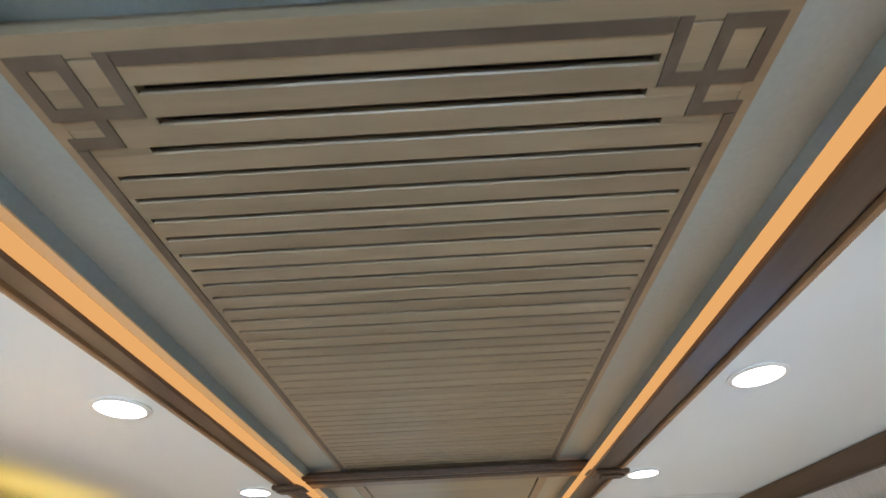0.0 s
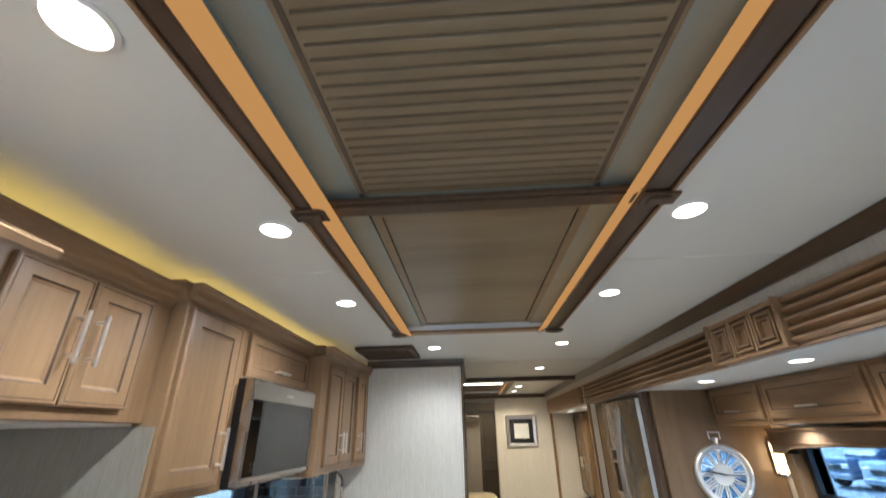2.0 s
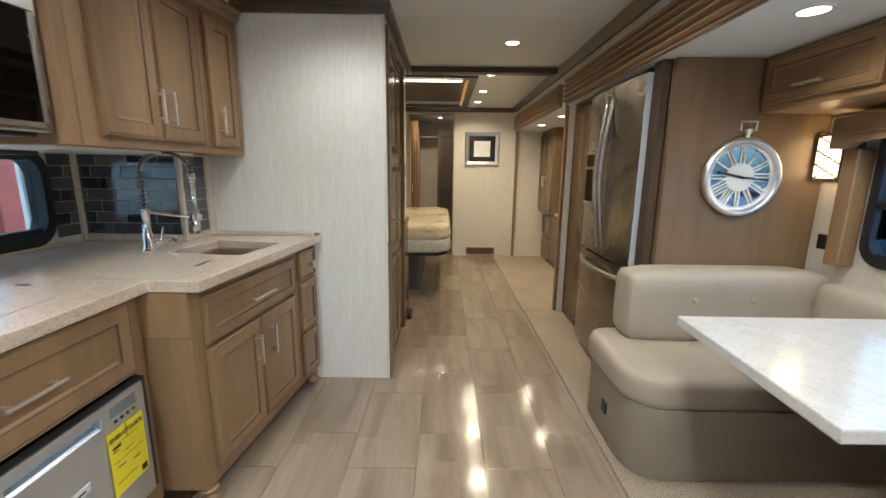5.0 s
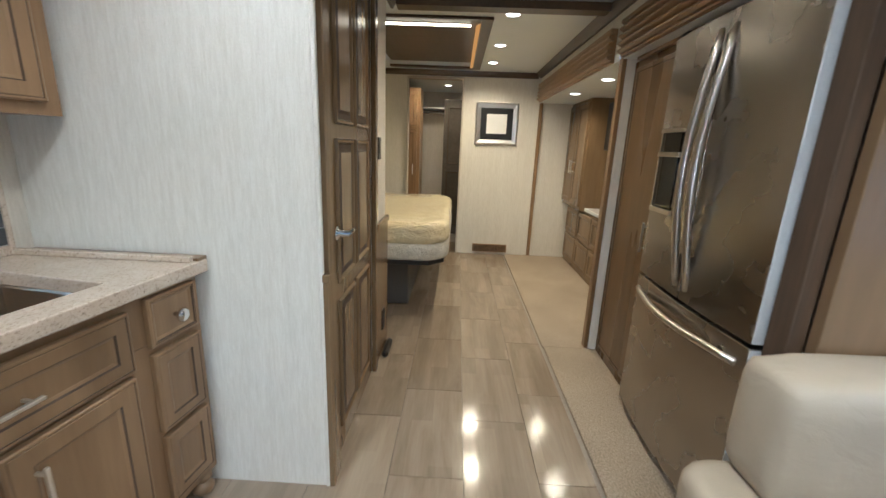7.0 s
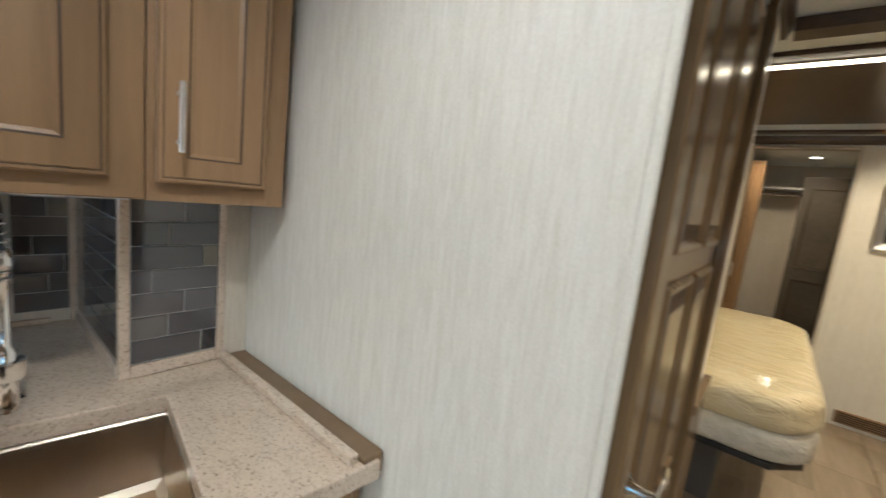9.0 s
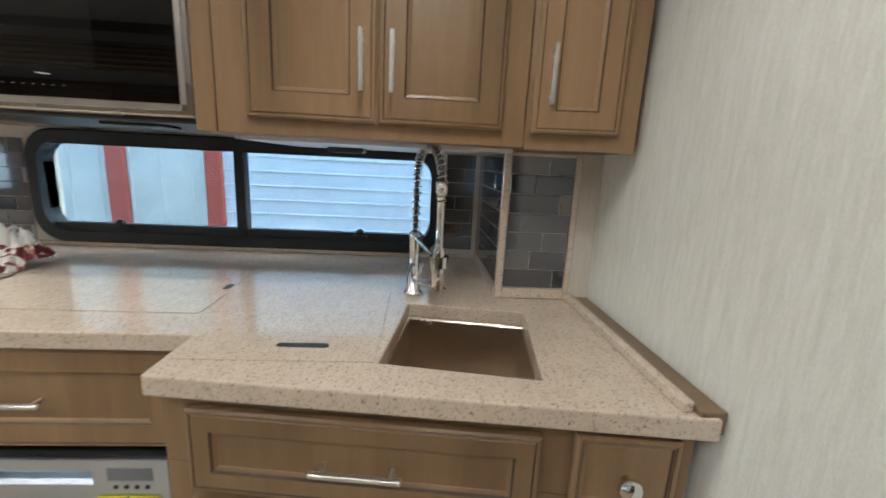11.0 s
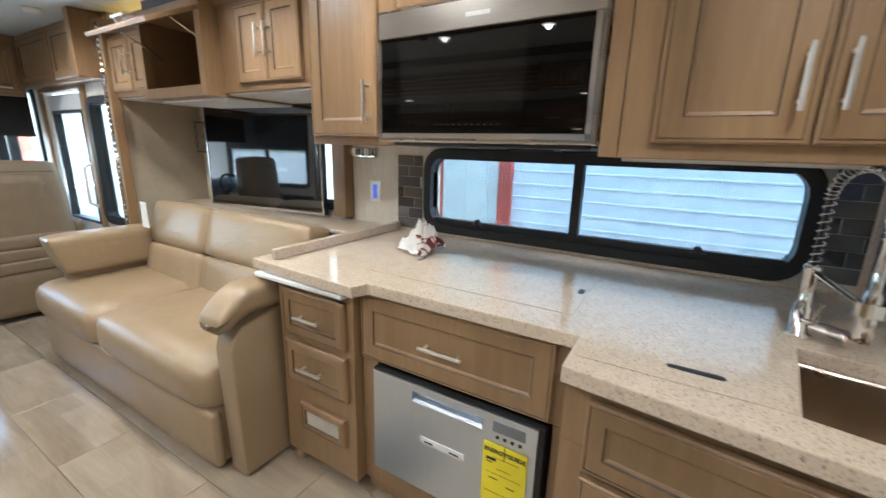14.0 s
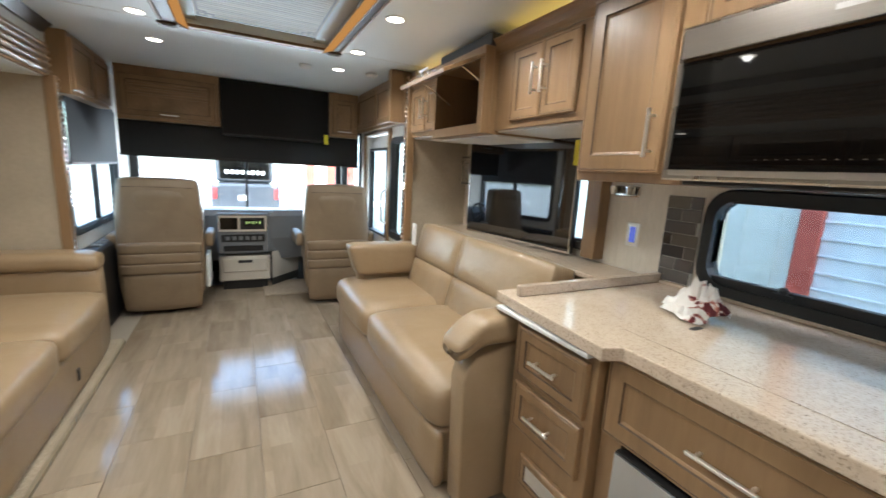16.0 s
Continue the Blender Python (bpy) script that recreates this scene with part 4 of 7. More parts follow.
# spring faucet
faucet = thing("faucet", "tall polished chrome pull-down faucet with a spring neck", "faucet", (-0.962, 3.868, 0.911))
fx, fy = -0.962, 3.868
part("base", lathe([(0.03, 0.911), (0.03, 0.918), (0.021, 0.925), (0.021, 0.99), (0.016, 0.998), (0.016, 1.08), (0.019, 1.085), (0.019, 1.1), (0.012, 1.105)], (fx, fy, 0), 18), CHROME, faucet, smooth=True)
arc = [(fx, fy, 1.10 + 0.034 * k) for k in range(6)]
ux, uy = 0.946, 0.32
for k in range(1, 13):
    a = math.pi * k / 12
    d = 0.098 * (1 - math.cos(a))
    arc.append((fx + ux * d, fy + uy * d, 1.265 + 0.085 * math.sin(a)))
ex, ey = fx + ux * 0.196, fy + uy * 0.196
arc += [(ex, ey, 1.265 - 0.02 * k) for k in range(1, 4)]
part("hose", tube(arc, 0.0065, 8), PLASTIC, faucet, "dark inner hose", True)
coil, turns = [], 34
for k in range(turns * 9 + 1):
    s = k / (turns * 9) * (len(arc) - 1.001)
    i = int(s)
    p = Vector(arc[i]).lerp(Vector(arc[i + 1]), s - i)
    d = (Vector(arc[i + 1]) - Vector(arc[i])).normalized()
    sd = Vector((-uy, ux, 0))
    q = d.cross(sd)
    a = 2 * math.pi * k / 9
    coil.append(p + (sd * math.cos(a) + q * math.sin(a)) * 0.0125)
part("spring", tube(coil, 0.0018, 5), CHROME, faucet, "coiled chrome spring", True)
part("spray_head", lathe([(0.015, 1.262), (0.016, 1.235), (0.010, 1.228), (0.0095, 1.10), (0.015, 1.09), (0.017, 1.0), (0.014, 0.985)], (ex, ey, 0), 16), CHROME, faucet, smooth=True)
part("holder_arm", tube([(fx, fy, 1.09), (ex - ux * 0.02, ey - uy * 0.02, 1.06)], 0.007, 8), CHROME, faucet)
part("holder_ring", lathe([(0.026, 1.045), (0.026, 1.075), (0.019, 1.075), (0.019, 1.045)], (ex, ey, 0), 16), CHROME, faucet)
part("lever", tube([(fx + 0.018, fy + 0.0, 0.962), (fx + 0.05, fy + 0.015, 0.966), (fx + 0.06, fy + 0.02, 1.02)], 0.006, 8), CHROME, faucet)
part("spout", tube([(fx + 0.01, fy + 0.02, 0.95), (fx + 0.05, fy + 0.075, 0.95), (fx + 0.065, fy + 0.085, 0.938)], [0.011, 0.013, 0.015], 10), CHROME, faucet)

# crumpled paper towel: a draped sheet with sharp folds, peaked towards the window
bm = bmesh.new()
N = 46
grid = []
for i in range(N + 1):
    for j in range(N + 1):
        u, v = i / N * 2 - 1, j / N * 2 - 1
        rad = math.sqrt(u * u + v * v)
        q = Vector((u * 2.1, v * 2.1, 4.3))
        fold = abs(noise.noise(q * 1.1)) * 1.3 + 0.55 * abs(noise.noise(q * 2.7)) + 0.2 * abs(noise.noise(q * 6.0))
        ang = math.atan2(v, u)
        lim = 0.82 + 0.2 * math.sin(3 * ang + 0.6) * 0.5 + 0.16 * noise.noise(Vector((math.cos(ang) * 2, math.sin(ang) * 2, 9)))
        x = -1.10 + 0.080 * u * lim + 0.02 * noise.noise(q + Vector((9, 0, 0)))
        y = 2.575 + 0.120 * v * lim + 0.024 * noise.noise(q + Vector((0, 9, 0)))
        peak = math.exp(-((u + 0.25) ** 2 + (v - 0.35) ** 2) * 2.6)
        side = math.exp(-((u - 0.2) ** 2 + (v + 0.45) ** 2) * 2.2)
        z = 0.914 + max(0.0, (0.105 * peak + 0.055 * side) * (0.62 + 0.8 * fold)) + 0.028 * fold * max(0.0, 1.15 - rad)
        grid.append(bm.verts.new((x, y, z)))
for i in range(N):
    for j in range(N):
        cu, cv = (i + 0.5) / N * 2 - 1, (j + 0.5) / N * 2 - 1
        if cu * cu + cv * cv < 1.25:
            a = i * (N + 1) + j
            bm.faces.new((grid[a], grid[a + 1], grid[a + N + 2], grid[a + N + 1]))
bmesh.ops.delete(bm, geom=[v for v in bm.verts if not v.link_faces], context="VERTS")
ext = bmesh.ops.extrude_face_region(bm, geom=bm.faces[:])
bmesh.ops.translate(bm, verts=[v for v in ext["geom"] if isinstance(v, bmesh.types.BMVert)], vec=(0.0004, 0, -0.0014))
paper = thing("paper_towel", "crumpled white paper towel with dark red stains on the worktop", "paper towel", (-1.14, 2.55, 0.913))
m_, nt_, b_ = material("stained_paper", 0.8)
nz = noise_tex(nt_, coords(nt_, (16, 16, 16), False), 1.0, 3, 0.6, 0.6)
sx_ = nt_.nodes.new("ShaderNodeSeparateXYZ")
nt_.links.new(coords(nt_, (1, 1, 1), False), sx_.inputs[0])
cl_ = nt_.nodes.new("ShaderNodeMath")
cl_.operation = "MULTIPLY_ADD"
cl_.inputs[1].default_value = -1.3
nt_.links.new(sx_.outputs[1], cl_.inputs[0])
nt_.links.new(nz, cl_.inputs[2])
nz = cl_.outputs[0]
nt_.links.new(ramp(nt_, nz, [(0.345, (0.12, 0.015, 0.02)), (0.375, (0.45, 0.17, 0.13)), (0.405, (0.85, 0.83, 0.80))]), b_.inputs["Base Color"])
part("sheet", bm, m_, paper)

# ---- lower cabinets ----
# drawer stack
c = thing("drawer_cabinet", "maple drawer unit with two drawers and a louvred vent below", "cabinet", (-0.9, 2.41, 0), "base cabinets")
part("body", box((-1.46, -0.628, 2.21, 2.612, 0.06, 0.866), bevel=0.002), MAPLE, c)
part("pull_out_board", box((-1.2, -0.585, 2.12, 2.60, 0.845, 0.862), bevel=0.003), WHITEPAINT, c, "thin white pull-out board")
for z0, z1 in ((0.627, 0.818), (0.413, 0.601)):
    m = facing("+x", -0.627, 2.25, z0)
    d = panel_door(c, m, 0.335, z1 - z0, "drawer", 0.042)
    bar_pull(d, m, 0.165, (z1 - z0) / 2, 0.13, False)
m = facing("+x", -0.627, 2.32, 0.205)
d = panel_door(c, m, 0.245, 0.125, "vent_door", 0.028)
for k in range(6):
    part("louvre", box((-0.618, -0.612, 2.352, 2.533, 0.236 + k * 0.011, 0.243 + k * 0.011)), CREAMPLASTIC, d)


def bun_foot(parent, x, y, s=1.0):
    part("foot", lathe([(0.018 * s, 0.0), (0.03 * s, 0.012), (0.034 * s, 0.03), (0.026 * s, 0.046), (0.016 * s, 0.052), (0.016 * s, 0.058), (0.03 * s, 0.066), (0.03 * s, 0.08)], (x, y, 0), 16), MAPLE, parent, "turned wooden foot", True)


bun_foot(c, -0.66, 2.25)
# wide drawer and dishwasher bay
c = thing("dishwasher_cabinet", "maple base unit with a wide drawer above the dishwasher", "cabinet", (-0.95, 2.98, 0), "base cabinets")
part("body", box((-1.46, -0.672, 2.614, 3.386, 0.60, 0.866), (-1.46, -0.672, 2.614, 2.69, 0.07, 0.60), (-1.46, -0.672, 3.335, 3.386, 0.07, 0.60), (-1.46, -0.672, 2.69, 3.335, 0.07, 0.165), bevel=0.002), MAPLE, c)
part("kick_board", box((-1.4, -0.70, 2.614, 3.386, 0.0, 0.069)), MAPLE, c)
m = facing("+x", -0.671, 2.625, 0.612)
d = panel_door(c, m, 0.703, 0.25, "drawer", 0.058)
bar_pull(d, m, 0.35, 0.125, 0.16, False)
dw = thing("dishwasher", "stainless steel drawer dishwasher with a yellow energy card hanging on it", "dishwasher", (-0.9, 3.01, 0.17))
part("tub", box((-1.3, -0.673, 2.70, 3.325, 0.18, 0.592)), PLASTIC, dw)
PY0, PY1, PZ0, PZ1 = 2.868, 3.135, 0.526, 0.566     # pocket handle opening
part("front", box((-0.668, -0.632, 2.700, PY0, 0.184, 0.592), (-0.668, -0.632, PY1, 3.306, 0.184, 0.592), (-0.668, -0.632, PY0, PY1, 0.184, PZ0), (-0.668, -0.632, PY0, PY1, PZ1, 0.592)), DISHSTEEL, dw)
part("side_edge", box((-0.670, -0.636, 3.3065, 3.325, 0.182, 0.594), bevel=0.002), PLASTIC, dw, "black side gap")
part("top_edge", box((-0.66, -0.636, 2.70, 3.323, 0.5945, 0.600)), PLASTIC, dw, "dark top edge")
bm = bmesh.new()
sweep(bm, [(-0.034, 0.0), (-0.003, 0.0), (-0.012, 0.007), (-0.029, 0.010), (-0.031, 0.039), (-0.034, 0.0395)], (-0.632, PY0 + 0.001, PZ0), (-0.632, PY1 - 0.001, PZ0), (1, 0, 0))
part("pocket_handle", bm, DISHSTEEL, dw, "recessed pocket handle")
part("control_panel", box((-0.64, -0.6310, 3.168, 3.272, 0.536, 0.572), bevel=0.001), GREYDASH, dw, "small grey display")
for k in range(4):
    part("button", lathe([(0.001, 0), (0.006, 0), (0.006, 0.002), (0.001, 0.002)], (-0.6325, 3.185 + k * 0.024, 0.520), 10, "x"), PLASTIC, dw)
part("badge", box((-0.6325, -0.6305, 2.906, 3.072, 0.380, 0.405)), WHITEPAINT, dw, "white maker's badge")
for yy in (2.922, 3.02):
    part("badge_mark", box((-0.6305, -0.6298, yy, yy + 0.035, 0.387, 0.393)), INK, dw)
card = thing("energy_card", "bright yellow paper energy label hanging from the dishwasher", "label", (-0.628, 3.24, 0.25))
part("paper", box((-0.6285, -0.6272, 3.142, 3.284, 0.284, 0.497)), YELLOW, card)
for k, (a, b, z, h) in enumerate(((3.155, 3.187, 0.437, 0.010), (3.155, 3.175, 0.428, 0.004), (3.175, 3.26, 0.450, 0.0012), (3.19, 3.235, 0.412, 0.0016), (3.165, 3.195, 0.372, 0.004), (3.225, 3.252, 0.358, 0.004), (3.155, 3.27, 0.392, 0.0012), (3.155, 3.235, 0.322, 0.0016), (3.252, 3.276, 0.292, 0.022))):
    part("print", box((-0.6272, -0.6268, a, b, z, z + h)), INK, card)
ink = bpy.data.curves.new("lettering", "FONT")
ink.body, ink.size, ink.extrude, ink.align_x = "ENERGYGUIDE", 0.0200, 0.0002, "CENTER"
ink.offset = 0.0007
ink.materials.append(INK)
txt = new("lettering", ink)
txt.parent = card
txt.matrix_basis = Matrix.Translation(Vector((-0.6268, 3.213, 0.466)) - Vector(card.location)) @ Matrix(((0, 0, 1, 0), (1, 0, 0, 0), (0, 1, 0, 0), (0, 0, 0, 1)))
part("arrow", box((-0.6272, -0.6268, 3.2115, 3.2145, 0.448, 0.500)), INK, card)

# angled sink base
ANG = 6.68
c = thing("sink_cabinet", "angled maple sink base with a wide drawer front and two doors", "cabinet", (-0.7, 3.8, 0), "base cabinets")
part("body", prism([(-1.46, 3.389), (-0.505, 3.392), (edge_x(4.39) - 0.045, 4.388), (-1.46, 4.388)], 0.09, 0.70), MAPLE, c)
part("apron", prism([(-0.69, 3.389), (-0.505, 3.392), (edge_x(4.39) - 0.045, 4.388), (-0.46, 4.388)], 0.702, 0.866), MAPLE, c)
M0 = turned(-0.503, 3.395, 0, ANG)


def shift(m, x, z):
    return m @ Matrix.Translation((x, 0, z))


m = shift(M0, 0.055, 0.652)
d = panel_door(c, m, 0.67, 0.18, "drawer", 0.045)
bar_pull(d, m, 0.335, 0.09, 0.17, False)
for x0, hx in ((0.055, 0.275), (0.392, 0.055)):
    m = shift(M0, x0, 0.15)
    d = panel_door(c, m, 0.328, 0.485, "door", 0.055)
    bar_pull(d, m, hx, 0.36, 0.14, True)
m = shift(M0, 0.785, 0.69)
d = panel_door(c, m, 0.185, 0.155, "drawer", 0.012)
bm = lathe([(0.001, 0.02), (0.008, 0.02), (0.007, 0.035), (0.02, 0.042), (0.022, 0.05), (0.016, 0.057), (0.001, 0.058)], (0.0925, 0, 0.075), 16, "y")
bmesh.ops.transform(bm, matrix=m, verts=bm.verts[:])
part("knob", bm, CHROME, d, "round chrome knob", True)
m = shift(M0, 0.785, 0.40)
panel_door(c, m, 0.185, 0.265, "door", 0.04)
m = shift(M0, 0.785, 0.13)
panel_door(c, m, 0.185, 0.25, "door", 0.04)
bun_foot(c, -0.525, 3.425, 1.15)
bun_foot(c, edge_x(4.36) - 0.075, 4.345, 1.15)
part("kick_board", prism([(-1.4, 3.44), (-0.62, 3.44), (-0.50, 4.36), (-1.4, 4.36)], 0.0, 0.088), DARKWOOD, c)

# ---- wall cabinets ----
UX = -0.785


def crown_run(parent, pts, z, mat=MAPLE_H):
    """Cabinet crown along a line of plan points, room to the east."""
    for (xa, ya), (xb, yb) in zip(pts, pts[1:]):
        d = Vector((yb - ya, xa - xb, 0)).normalized()
        bm = bmesh.new()
        sweep(bm, [(-0.03, 0), (0.004, 0), (0.006, 0.01), (0.022, 0.024), (0.03, 0.046), (0.042, 0.058), (0.042, 0.07), (-0.03, 0.07)], (xa, ya, z), (xb, yb, z), d)
        part("crown", bm, mat, parent, "stepped crown moulding")


# over the sink
c = thing("wall_cabinet", "maple wall cabinet with two tall doors above the sink", "cabinet", (-1.1, 3.8, 1.35), "wall cabinets")
part("body", box((XL + 0.005, UX, 3.40, 4.125, 1.352, 2.02), bevel=0.002), MAPLE, c)
for y0, w, hx in ((3.475, 0.292, 0.262), (3.775, 0.292, 0.03)):
    m = facing("+x", UX, y0, 1.39)
    d = panel_door(c, m, w, 0.60, "door", 0.058)
    bar_pull(d, m, hx, 0.13, 0.13, True)
crown_run(c, [(UX, 3.385), (UX, 4.125)], 2.02)
c = thing("wall_cabinet", "narrow maple wall cabinet with one door against the partition", "cabinet", (-1.1, 4.26, 1.35), "wall cabinets")
part("body", prism([(XL + 0.005, 4.127), (UX, 4.127), (-0.745, 4.385), (XL + 0.005, 4.385)], 1.35, 2.02), MAPLE, c)
m = turned(-0.778, 4.14, 1.388, 8.0)
d = panel_door(c, m, 0.20, 0.60, "door", 0.05)
bar_pull(d, m, 0.035, 0.125, 0.13, True)
crown_run(c, [(UX, 4.125), (-0.745, 4.392)], 2.02)
# end stile between microwave and sink cabinet
structure("trim_microwave_stile", box((-1.2, UX + 0.001, 3.352, 3.398, 1.352, 2.02), bevel=0.002), MAPLE, "maple stile beside the microwave", "trim")

# over the microwave
c = thing("wall_cabinet", "low maple lift-up cabinet above the microwave", "cabinet", (-1.1, 2.97, 1.80), "wall cabinets")
part("body", box((XL + 0.005, -0.885, 2.60, 3.35, 1.803, 2.02), bevel=0.002), MAPLE, c)
m = facing("+x", -0.8845, 2.615, 1.812)
d = panel_door(c, m, 0.72, 0.195, "door", 0.045)
bar_pull(d, m, 0.32, 0.05, 0.14, False)
crown_run(c, [(-0.885, 2.60), (-0.885, 3.395), (UX, 3.395)], 2.02)
# microwave
mw = thing("microwave", "stainless steel over-range microwave with a black glass door", "microwave", (-1.1, 2.96, 1.38))
part("case", box((XL + 0.01, -0.848, 2.600, 3.3485, 1.395, 1.80), bevel=0.003), PLASTIC, mw)
bm = bmesh.new()
ring_loft(bm, 0.752, 0.418, [(0, 0), (0, 0.034), (0.005, 0.039), (0.018, 0.039), (0.02, 0.036)], facing("+x", -0.847, 2.588, 1.382))
part("door_frame", bm, STEEL_V, mw)
part("glass", box((-0.813, -0.8055, 2.611, 3.306, 1.412, 1.712), bevel=0.001), BLACKGLASS, mw, "black glass front")
part("inner_window", box((-0.8055, -0.8048, 2.69, 3.13, 1.475, 1.695)), MESHGLASS, mw, "meshed viewing window")
part("lower_rail", box((-0.813, -0.8065, 2.609, 3.308, 1.396, 1.411), bevel=0.001), STEEL, mw, "brushed steel lower rail")
part("side_rail", box((-0.813, -0.8065, 3.3075, 3.322, 1.4115, 1.712), bevel=0.001), STEEL, mw, "brushed steel side rail")
part("top_band", box((-0.810, -0.8045, 2.60, 3.33, 1.715, 1.79), bevel=0.001), STEEL, mw, "brushed steel band")
part("badge", box((-0.8045, -0.804, 2.93, 3.01, 1.744, 1.756)), NICKEL, mw)
for k in range(11):
    part("key_mark", box((-0.8055, -0.8053, 2.83 + k * 0.022, 2.836 + k * 0.022, 1.437, 1.4395)), INLAY, mw)
part("vent_grille", box((-1.3, -0.845, 2.63, 3.32, 1.37, 1.398), bevel=0.004), PLASTIC, mw, "black underside with vents")
part("task_lamp", box((-1.0, -0.9, 3.05, 3.2, 1.362, 1.369), bevel=0.002), PLASTIC, mw)
# tall cabinet by the sofa
c = thing("wall_cabinet", "tall maple wall cabinet with one door beside the microwave", "cabinet", (-1.1, 2.41, 1.37), "wall cabinets")
part("body", box((XL + 0.005, -0.885, 2.170, 2.598, 1.368, 2.02), bevel=0.002), MAPLE, c)
m = facing("+x", -0.885, 2.185, 1.40)
d = panel_door(c, m, 0.348, 0.605, "door", 0.06)
bar_pull(d, m, 0.312, 0.125, 0.15, True)
crown_run(c, [(-0.96, 2.165), (-0.885, 2.165), (-0.885, 2.60)], 2.02)
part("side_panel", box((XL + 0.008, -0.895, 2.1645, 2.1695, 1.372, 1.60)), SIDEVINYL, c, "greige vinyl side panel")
# over the sofa
c = thing("wall_cabinet", "maple wall cabinet with two doors above the sofa", "cabinet", (-1.2, 1.95, 1.64), "wall cabinets")
part("body", box((XL + 0.005, -0.945, 1.458, 2.168, 1.61, 2.0), bevel=0.002), MAPLE, c)
for y0, w, hx in ((1.615, 0.222, 0.195), (1.843, 0.222, 0.03)):
    m = facing("+x", -0.945, y0, 1.645)
    d = panel_door(c, m, w, 0.335, "door", 0.045)
    bar_pull(d, m, hx, 0.17, 0.14, True)
crown_run(c, [(-0.945, 1.458), (-0.945, 2.168)], 2.0)
c = thing("open_cabinet", "deep maple wall cabinet with its lift-up door raised on stays", "cabinet", (-1.15, 1.15, 1.59), "wall cabinets")
y0, y1 = 0.832, 1.455
for nm, bx in (("side_board", (XL + 0.005, -0.917, y0, y0 + 0.02, 1.591, 2.038)), ("side_board", (XL + 0.005, -0.917, y1 - 0.02, y1, 1.591, 2.038)), ("bottom_board", (XL + 0.005, -0.917, y0 + 0.021, y1 - 0.021, 1.591, 1.645)), ("top_board", (XL + 0.005, -0.917, y0 + 0.021, y1 - 0.021, 2.001, 2.038)), ("back_board", (-1.45, -1.43, y0 + 0.021, y1 - 0.021, 1.646, 2.0))):
    part(nm, box(bx), MAPLE, c)
part("face_frame", box((-0.86, -0.916, y0, y0 + 0.035, 1.591, 2.038), (-0.86, -0.916, y1 - 0.05, y1, 1.591, 2.038), (-0.86, -0.916, y0 + 0.035, y1 - 0.05, 1.591, 1.645), (-0.86, -0.916, y0 + 0.035, y1 - 0.05, 2.001, 2.038), bevel=0.002), MAPLE, c)
a = radians(25)
bm = bmesh.new()
md = Matrix.Translation((-0.911, y0 + 0.005, 2.001)) @ Matrix(((0, math.sin(a), math.cos(a), 0), (1, 0, 0, 0), (0, math.cos(a), -math.sin(a), 0), (0, 0, 0, 1)))
ring_loft(bm, y1 - y0 - 0.01, 0.313, [(0, 0), (0, 0.016), (0.004, 0.02), (0.05, 0.02), (0.062, 0.011)], md, [0, 0, 0, 1])
d = part("lift_door", bm, [MAPLE, GLAZE], c, "raised lift-up door")
for yy in (y0 + 0.04, y1 - 0.06):
    part("gas_stay", tube([(-0.962, yy, 1.812), (-0.855, yy, 1.877)], 0.006, 8), CHROME, c, "chrome gas stay")
    part("gas_stay_rod", tube([(-0.855, yy, 1.877), (-0.757, yy, 1.925)], 0.004, 8), CHROME, c)
part("top_box", box((-0.995, -0.892, y0 + 0.02, y1, 2.039, 2.105), bevel=0.004), PLASTIC, c, "black top box")
bar_pull(d, md, (y1 - y0) / 2, 0.27, 0.12, False)
dev = thing("media_box", "small black media box lying in the open cabinet", "media box", (-1.09, 1.27, 1.646))
part("case", box((-1.19, -0.995, 1.13, 1.41, 1.646, 1.678), bevel=0.004), PLASTIC, dev)
c = thing("wall_cabinet", "maple wall cabinet with two doors at the end of the slide-out", "cabinet", (-1.2, 0.75, 1.64), "wall cabinets")
part("body", box((XL + 0.005, -0.945, 0.262, 0.828, 1.63, 2.0), bevel=0.002), MAPLE, c)
for y0_, w, hx in ((0.28, 0.262, 0.235), (0.55, 0.262, 0.03)):
    m = facing("+x", -0.945, y0_, 1.665)
    d = panel_door(c, m, w, 0.31, "door", 0.05)
    bar_pull(d, m, hx, 0.155, 0.14, True)
crown_run(c, [(-0.945, 0.262), (-0.945, 0.828)], 2.0)
structure("soffit_sofa", box((XL + 0.005, -0.965, 0.262, 0.828, 1.622, 1.6295), (XL + 0.005, -0.95, 0.832, 1.455, 1.582, 1.590), (XL + 0.005, -0.97, 1.458, 2.160, 1.602, 1.609)), WHITEPAINT, "white underside of the cabinets over the sofa", "soffit")


# cove light above the wall cabinets
def cove(x, y0, y1, z):
    t = thing("cove_light", "yellow LED strip hidden on top of the wall cabinets", "light", (x, (y0 + y1) / 2, z), "cove light strips")
    part("strip", box((x - 0.04, x + 0.04, y0, y1, z, z + 0.006), bevel=0.002), COVEGLOW, t, "glowing yellow strip")
    part("channel", box((x - 0.046, x - 0.041, y0, y1, z, z + 0.014), (x + 0.041, x + 0.046, y0, y1, z, z + 0.014)), WHITEPAINT, t, "white strip channel")


cove(-0.985, 2.20, 4.3, 2.022)
cove(-1.05, 0.30, 2.15, 2.002)

# mosaic backsplash
TL, TH, TG = 0.150, 0.0545, 0.0022     # tile length, height and joint


def tile_mesh(name, length):
    me = bpy.data.meshes.new(name)
    tb = box((-0.0015, 0.0045, 0.0, length, 0.0, TH), bevel=0.0012)
    tb.to_mesh(me)
    tb.free()
    me.materials.append(MOSAIC)
    return me


